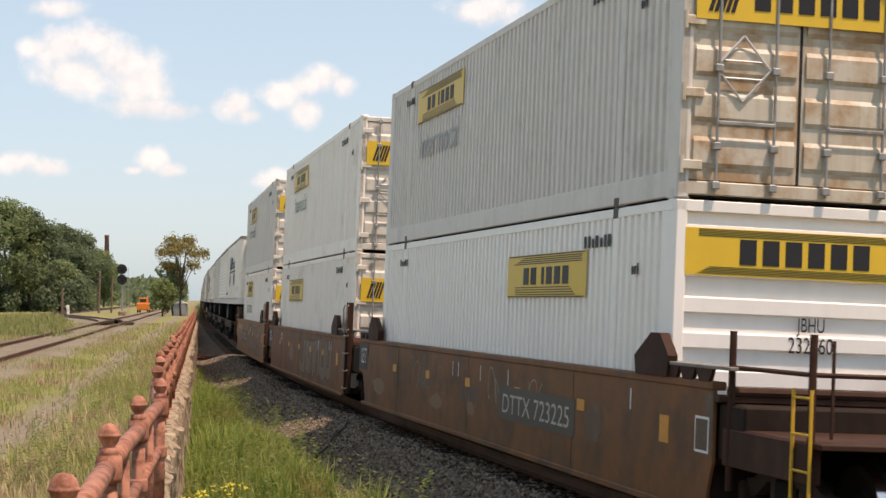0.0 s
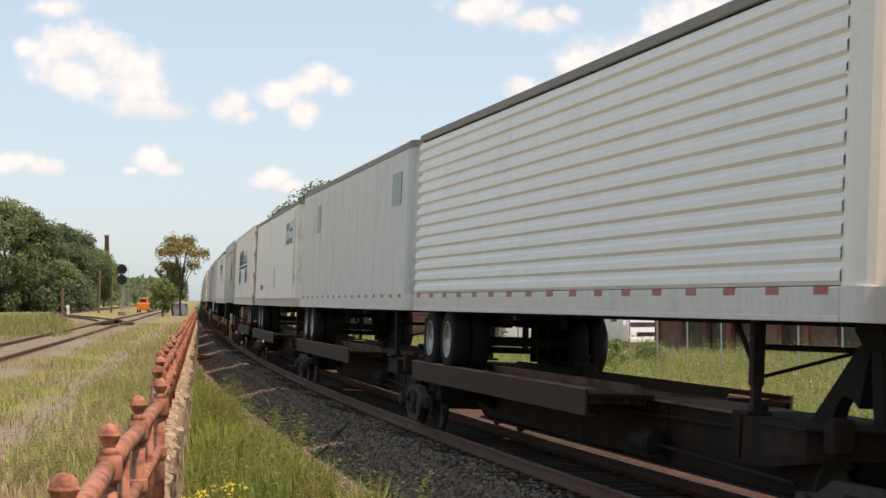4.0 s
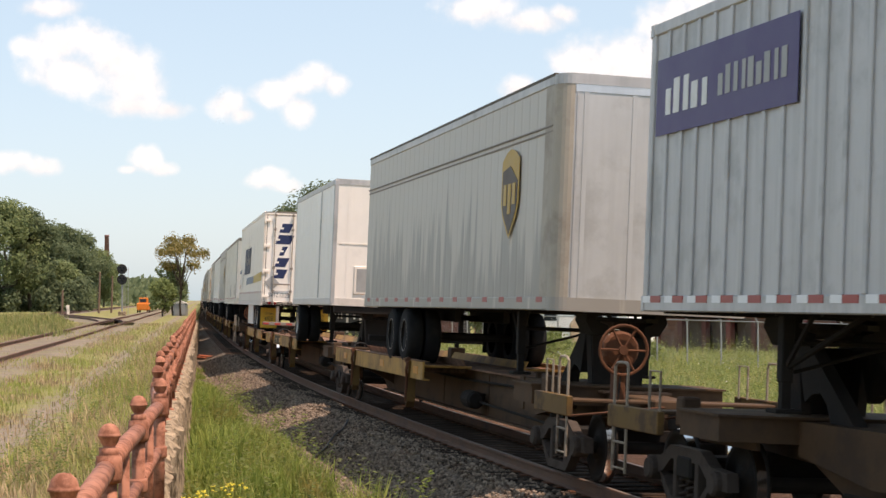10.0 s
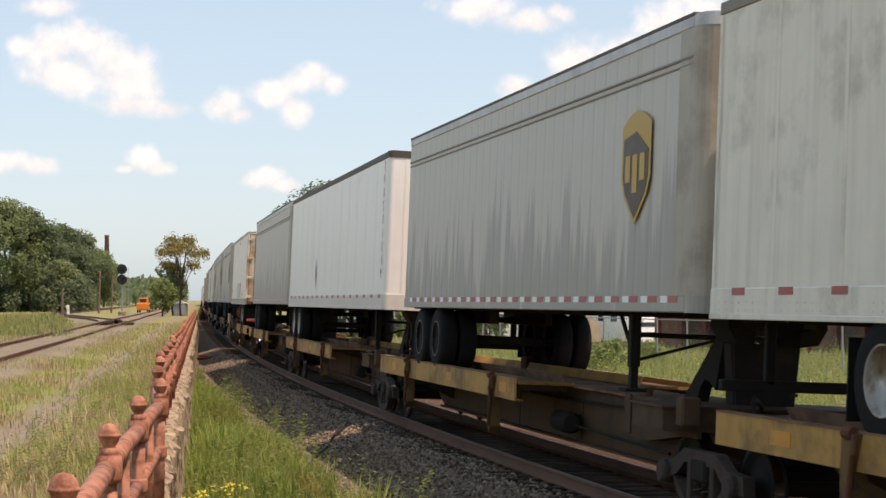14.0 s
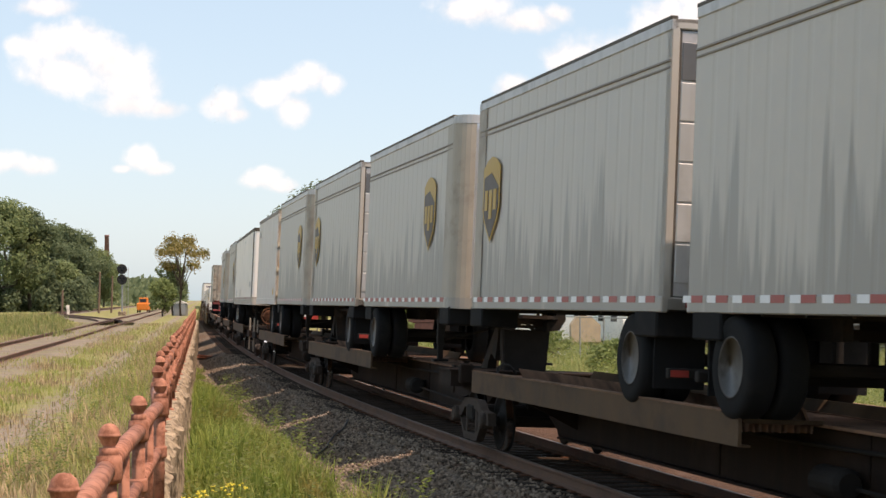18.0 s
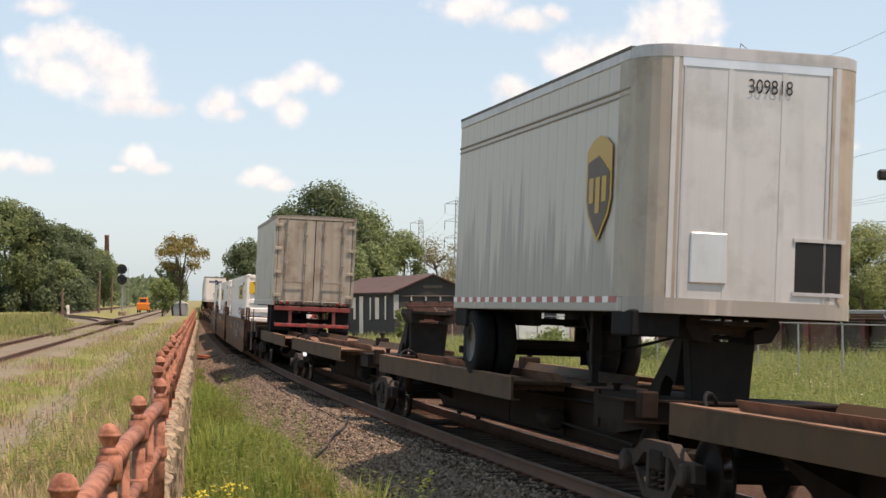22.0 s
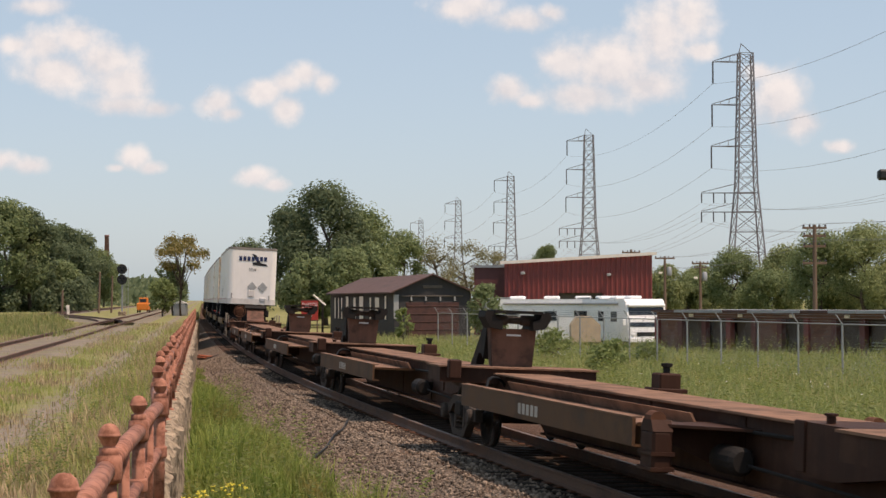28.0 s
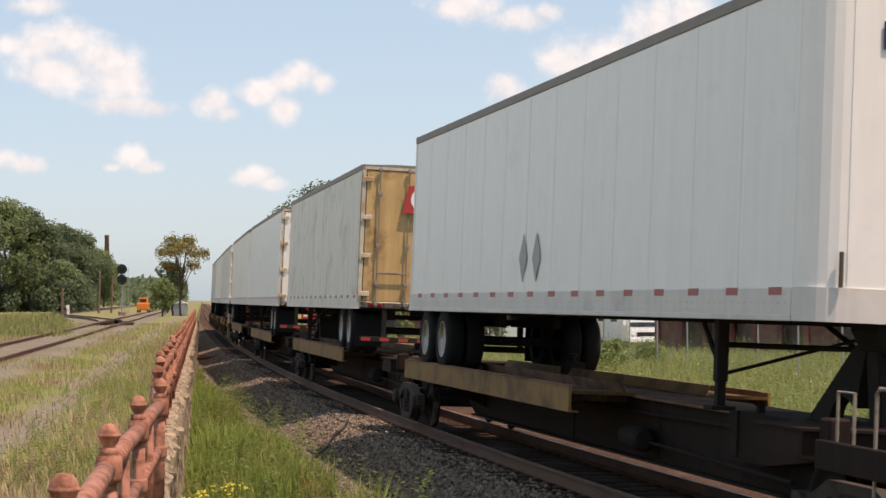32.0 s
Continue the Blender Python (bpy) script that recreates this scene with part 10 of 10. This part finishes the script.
def build_power_line():
    py, hw = build_pylon()
    spots = ((54.8, 125.0), (42.9, 250.0), (31.0, 375.0), (19.2, 500.0), (5.4, 622.0), (-9.7, 780.0), (-24.3, 940.0))
    for i, (x, y) in enumerate(spots):
        m = pose(x, y, -0.45, 0, 0, 2)
        if i == 0: py.matrix_basis = m
        else: copy_thing(py, m)
    for z, r in ARMS + LOW_ARMS:
        low = z < 20
        for k in ((0.0, 1.7, 3.3) if low else (0.0,)):
            for (xa, ya), (xb, yb) in zip(spots, spots[1:4] if low else spots[1:]):
                off = -hw(z) - r + k
                drop = 1.4 if low else 3.1
                w = thing("power_line", "sagging power line wire", "wire", "wires between the pylons")
                pts = []
                for q in np.linspace(0, 1, 15):
                    pts.append((xa + (xb - xa) * q + off, ya + (yb - ya) * q, z - 0.45 - drop - 4 * 3.4 * q * (1 - q)))
                part("conductor", Build().tube(pts, 0.022 if not low else 0.016, 4), WIRE, w)


build_power_line()


def utility_pole(x, y, h, arms, label, gear=False):
    t = thing("utility_pole", label, "utility pole", m=pose(x, y, -0.8))
    part("shaft", Build().tube([(0, 0, -0.3), (0, 0, h)], 0.17, 10, 0.12), POLE_WOOD, t)
    for z, w in arms:
        a = part("crossarm", Build().box(-w, w, -0.07, 0.07, z - 0.07, z + 0.07, 0.01), POLE_WOOD, t)
        for k in (-0.9, -0.4, 0.4, 0.9): part("insulator", Build().spin([(0.05, z + 0.07), (0.07, z + 0.12), (0.05, z + 0.2), (0.0001, z + 0.22)], 8, "z", (k * w, 0, 0)), INSULATOR, a)
    if gear:
        part("transformer", Build().spin([(0.0001, h - 1.9), (0.24, h - 1.9), (0.26, h - 1.8), (0.26, h - 1.1), (0.2, h - 1.05), (0.0001, h - 1.0)], 14, "z", (0.42, 0, 0)), GALV, t, smooth=True)
        part("street_light", Build().box(-0.6, -0.25, -0.15, 0.15, h - 1.7, h - 1.5, 0.05), WHITE, t)
    return t


def build_poles():
    utility_pole(23.1, 110, 7.7, ((7.5, 0.75), (7.0, 0.7), (6.35, 0.7), (5.3, 0.75)), "brown wooden utility pole with four crossarms")
    utility_pole(24.7, 170, 6.7, ((6.5, 0.8), (6.1, 0.6)), "dark wooden utility pole with short crossarms", True)
    utility_pole(21.3, 170, 7.2, ((7.0, 0.95),), "wooden utility pole with lamp and transformer", True)
    utility_pole(18.6, 175, 8.0, ((7.7, 0.9),), "wooden utility pole behind the warehouse")
    for k, (z, s) in enumerate(((7.65, 0.7), (7.6, -0.65), (6.65, 0.6), (6.55, -0.6))):
        w = thing("telephone_line", "thin overhead wire from pole to pole", "wire", "wires between the poles")
        pts = [(23.1 + s + 14 * q, 110 - 42 * q, z - 0.8 + 0.12 - 2.0 * q * (1 - q) + 0.6 * q) for q in np.linspace(0, 1, 9)]
        part("conductor", Build().tube(pts, 0.012, 4), WIRE, w)
        w = thing("telephone_line", "thin overhead wire from pole to pole", "wire", "wires between the poles")
        pts = [(23.1 + s - 1.8 * q, 110 + 60 * q, z - 0.7 - 2.4 * q * (1 - q) - 0.6 * q) for q in np.linspace(0, 1, 9)]
        part("conductor", Build().tube(pts, 0.012, 4), WIRE, w)
    t = thing("floodlight", "dark yard floodlight on a steel pole", "lamp", m=pose(15.55, 60, -0.7))
    part("pole", Build().tube([(0, 0, -0.3), (0, 0, 7.4)], 0.08, 10, 0.06), GALV, t)
    part("arm", Build().tube([(0, 0, 7.3), (-0.5, 0, 7.35)], 0.03, 6), GALV, t)
    part("lamp_head", Build().box(-0.78, -0.42, -0.2, 0.2, 7.02, 7.38, 0.07).moved(pose(0, 0, 0)), SIGNAL_BLACK, t, "dark lamp head")


build_poles()


# ---- clouds ----
DRIFT = []
FAR = 3000.0
UNIT = FAR / 3133.0


def cloud_material(blobs, seed, soft):
    m = bpy.data.materials.new("cloud")
    m.use_nodes = True
    N, L = m.node_tree.nodes, m.node_tree.links
    N.remove(N["Principled BSDF"])
    tc = N.new("ShaderNodeTexCoord")
    sep = N.new("ShaderNodeSeparateXYZ")
    L.new(tc.outputs["Object"], sep.inputs[0])
    def M(op, a, b=None, c=None):
        n = N.new("ShaderNodeMath"); n.operation = op
        for i, v in enumerate((a, b, c)):
            if v is None: continue
            if isinstance(v, (int, float)): n.inputs[i].default_value = v
            else: L.new(v, n.inputs[i])
        return n.outputs[0]
    def noise_(sc, det, off):
        mp = N.new("ShaderNodeMapping")
        mp.inputs["Location"].default_value = (off, seed * 7.3, off)
        L.new(tc.outputs["Object"], mp.inputs["Vector"])
        n = N.new("ShaderNodeTexNoise")
        n.inputs["Scale"].default_value, n.inputs["Detail"].default_value, n.inputs["Roughness"].default_value = sc, det, 0.55
        L.new(mp.outputs[0], n.inputs["Vector"])
        return n.outputs["Fac"]
    dens = None
    for bx, bz, rx, rz in blobs:
        u = M("DIVIDE", M("SUBTRACT", sep.outputs[0], bx), rx)
        v = M("DIVIDE", M("SUBTRACT", sep.outputs[2], bz), rz)
        d = M("SUBTRACT", 1.0, M("SQRT", M("ADD", M("MULTIPLY", u, u), M("MULTIPLY", v, v))))
        dens = d if dens is None else M("SMOOTH_MAX", dens, d, 0.35)
    n1, n2 = noise_(0.019, 6.0, 3.0), noise_(0.055, 5.0, 11.0)
    dens = M("ADD", dens, M("ADD", M("MULTIPLY", M("SUBTRACT", n1, 0.5), 1.35), M("MULTIPLY", M("SUBTRACT", n2, 0.5), 0.16)))
    r = N.new("ShaderNodeMapRange")
    r.interpolation_type = "SMOOTHSTEP"
    r.inputs["From Min"].default_value, r.inputs["From Max"].default_value, r.inputs["To Max"].default_value = -0.12, soft, 0.98
    L.new(dens, r.inputs["Value"])
    # Sunlit tops and greyer undersides are painted into the colour of the glow.
    edge = N.new("ShaderNodeMapRange")
    edge.inputs["From Min"].default_value, edge.inputs["From Max"].default_value = 0.28, 0.66
    zs = [b[1] for b in blobs]
    rise = N.new("ShaderNodeMapRange")
    for key, v in zip(("From Min", "From Max", "To Min", "To Max"), (min(zs) - 30 * UNIT, max(zs) + 40 * UNIT, -0.16, 0.14)): rise.inputs[key].default_value = v
    L.new(sep.outputs[2], rise.inputs["Value"])
    L.new(M("ADD", M("ADD", n1, rise.outputs[0]), M("MULTIPLY", M("SUBTRACT", n2, 0.5), 0.2)), edge.inputs["Value"])
    mx = N.new("ShaderNodeMix"); mx.data_type = "RGBA"
    mx.inputs["A"].default_value, mx.inputs["B"].default_value = (0.80, 0.92, 0.99, 1), (1.0, 1.10, 1.12, 1)
    L.new(edge.outputs[0], mx.inputs["Factor"])
    em = N.new("ShaderNodeEmission")
    em.inputs["Strength"].default_value = CLOUD_GLOW
    L.new(mx.outputs["Result"], em.inputs["Color"])
    tr = N.new("ShaderNodeBsdfTransparent")
    ms = N.new("ShaderNodeMixShader")
    L.new(r.outputs[0], ms.inputs[0])
    L.new(tr.outputs[0], ms.inputs[1])
    L.new(em.outputs[0], ms.inputs[2])
    L.new(ms.outputs[0], N["Material Output"].inputs["Surface"])
    return m


CLOUD_GLOW = 0.80


def cloud(blobs, seed, soft=0.78, moved=(-38, 5)):
    """A drifting cloud; blobs: bearing to the side, height over the horizon, and half sizes, in thousandths of the distance."""
    k = UNIT
    cx = sum(b[0] for b in blobs) / len(blobs)
    cz = sum(b[1] for b in blobs) / len(blobs)
    loc = [((bx - cx) * k, (bz - cz) * k, rx * k * 1.15, rz * k * 1.15) for bx, bz, rx, rz in blobs]
    x0, x1 = min(b[0] - b[2] * 2.2 for b in loc), max(b[0] + b[2] * 2.2 for b in loc)
    z0, z1 = min(b[1] - b[3] * 2.2 for b in loc), max(b[1] + b[3] * 2.2 for b in loc)
    t = tagged(part("cloud", Build().quad([(x0, 0, z0), (x1, 0, z0), (x1, 0, z1), (x0, 0, z1)]), cloud_material(loc, seed, soft)), "white fair-weather cloud in the pale blue sky", "cloud", "clouds", "structure")
    t.visible_shadow = False
    m0 = pose(cx * k, FAR + seed * 4, EYE + cz * k)
    m1 = pose((cx + moved[0]) * k, FAR + seed * 4, EYE + (cz + moved[1]) * k)
    t.matrix_basis = m0
    DRIFT.append((t, m0, m1))


cloud(((-674, 450, 60, 40), (-620, 462, 50, 38), (-570, 420, 62, 48), (-536, 382, 60, 42), (-655, 402, 72, 40), (-535, 342, 62, 22), (-474, 335, 36, 16), (-726, 450, 30, 18)), 1)
cloud(((-369, 347, 38, 28), (-346, 327, 28, 14)), 2)
cloud(((-284, 367, 42, 26), (-244, 337, 28, 28), (-212, 397, 38, 26), (-180, 382, 24, 22), (-246, 382, 36, 24)), 3)
cloud(((-764, 245, 50, 20), (-704, 236, 38, 18)), 4)
cloud(((-518, 249, 30, 25), (-489, 231, 27, 14), (-548, 231, 18, 8)), 5)
cloud(((-304, 214, 34, 20), (-266, 200, 26, 14)), 6)
cloud(((336, 410, 105, 66), (286, 360, 80, 30), (424, 470, 66, 85), (254, 420, 58, 40), (476, 500, 56, 50), (396, 380, 68, 40), (150, 370, 38, 28), (186, 350, 28, 14), (496, 440, 40, 20)), 7)
cloud(((636, 350, 58, 58), (676, 312, 40, 30), (600, 400, 30, 20)), 8)
cloud(((76, 520, 68, 32), (176, 496, 66, 24), (228, 510, 28, 18)), 9)
cloud(((746, 268, 30, 13),), 10)
cloud(((-694, 525, 66, 18),), 11, 0.9)


def motions():
    """The train runs past; the clouds drift."""
    for ob, s, half in MOVERS:
        walk(ob, [(t, rail_pose(s - gone(t), half)) for t in np.arange(0.0, 32.01, 1.0).tolist()])
    for ob, m0, m1 in DRIFT:
        walk(ob, [(0.0, m0), (32.0, m1)])


motions()
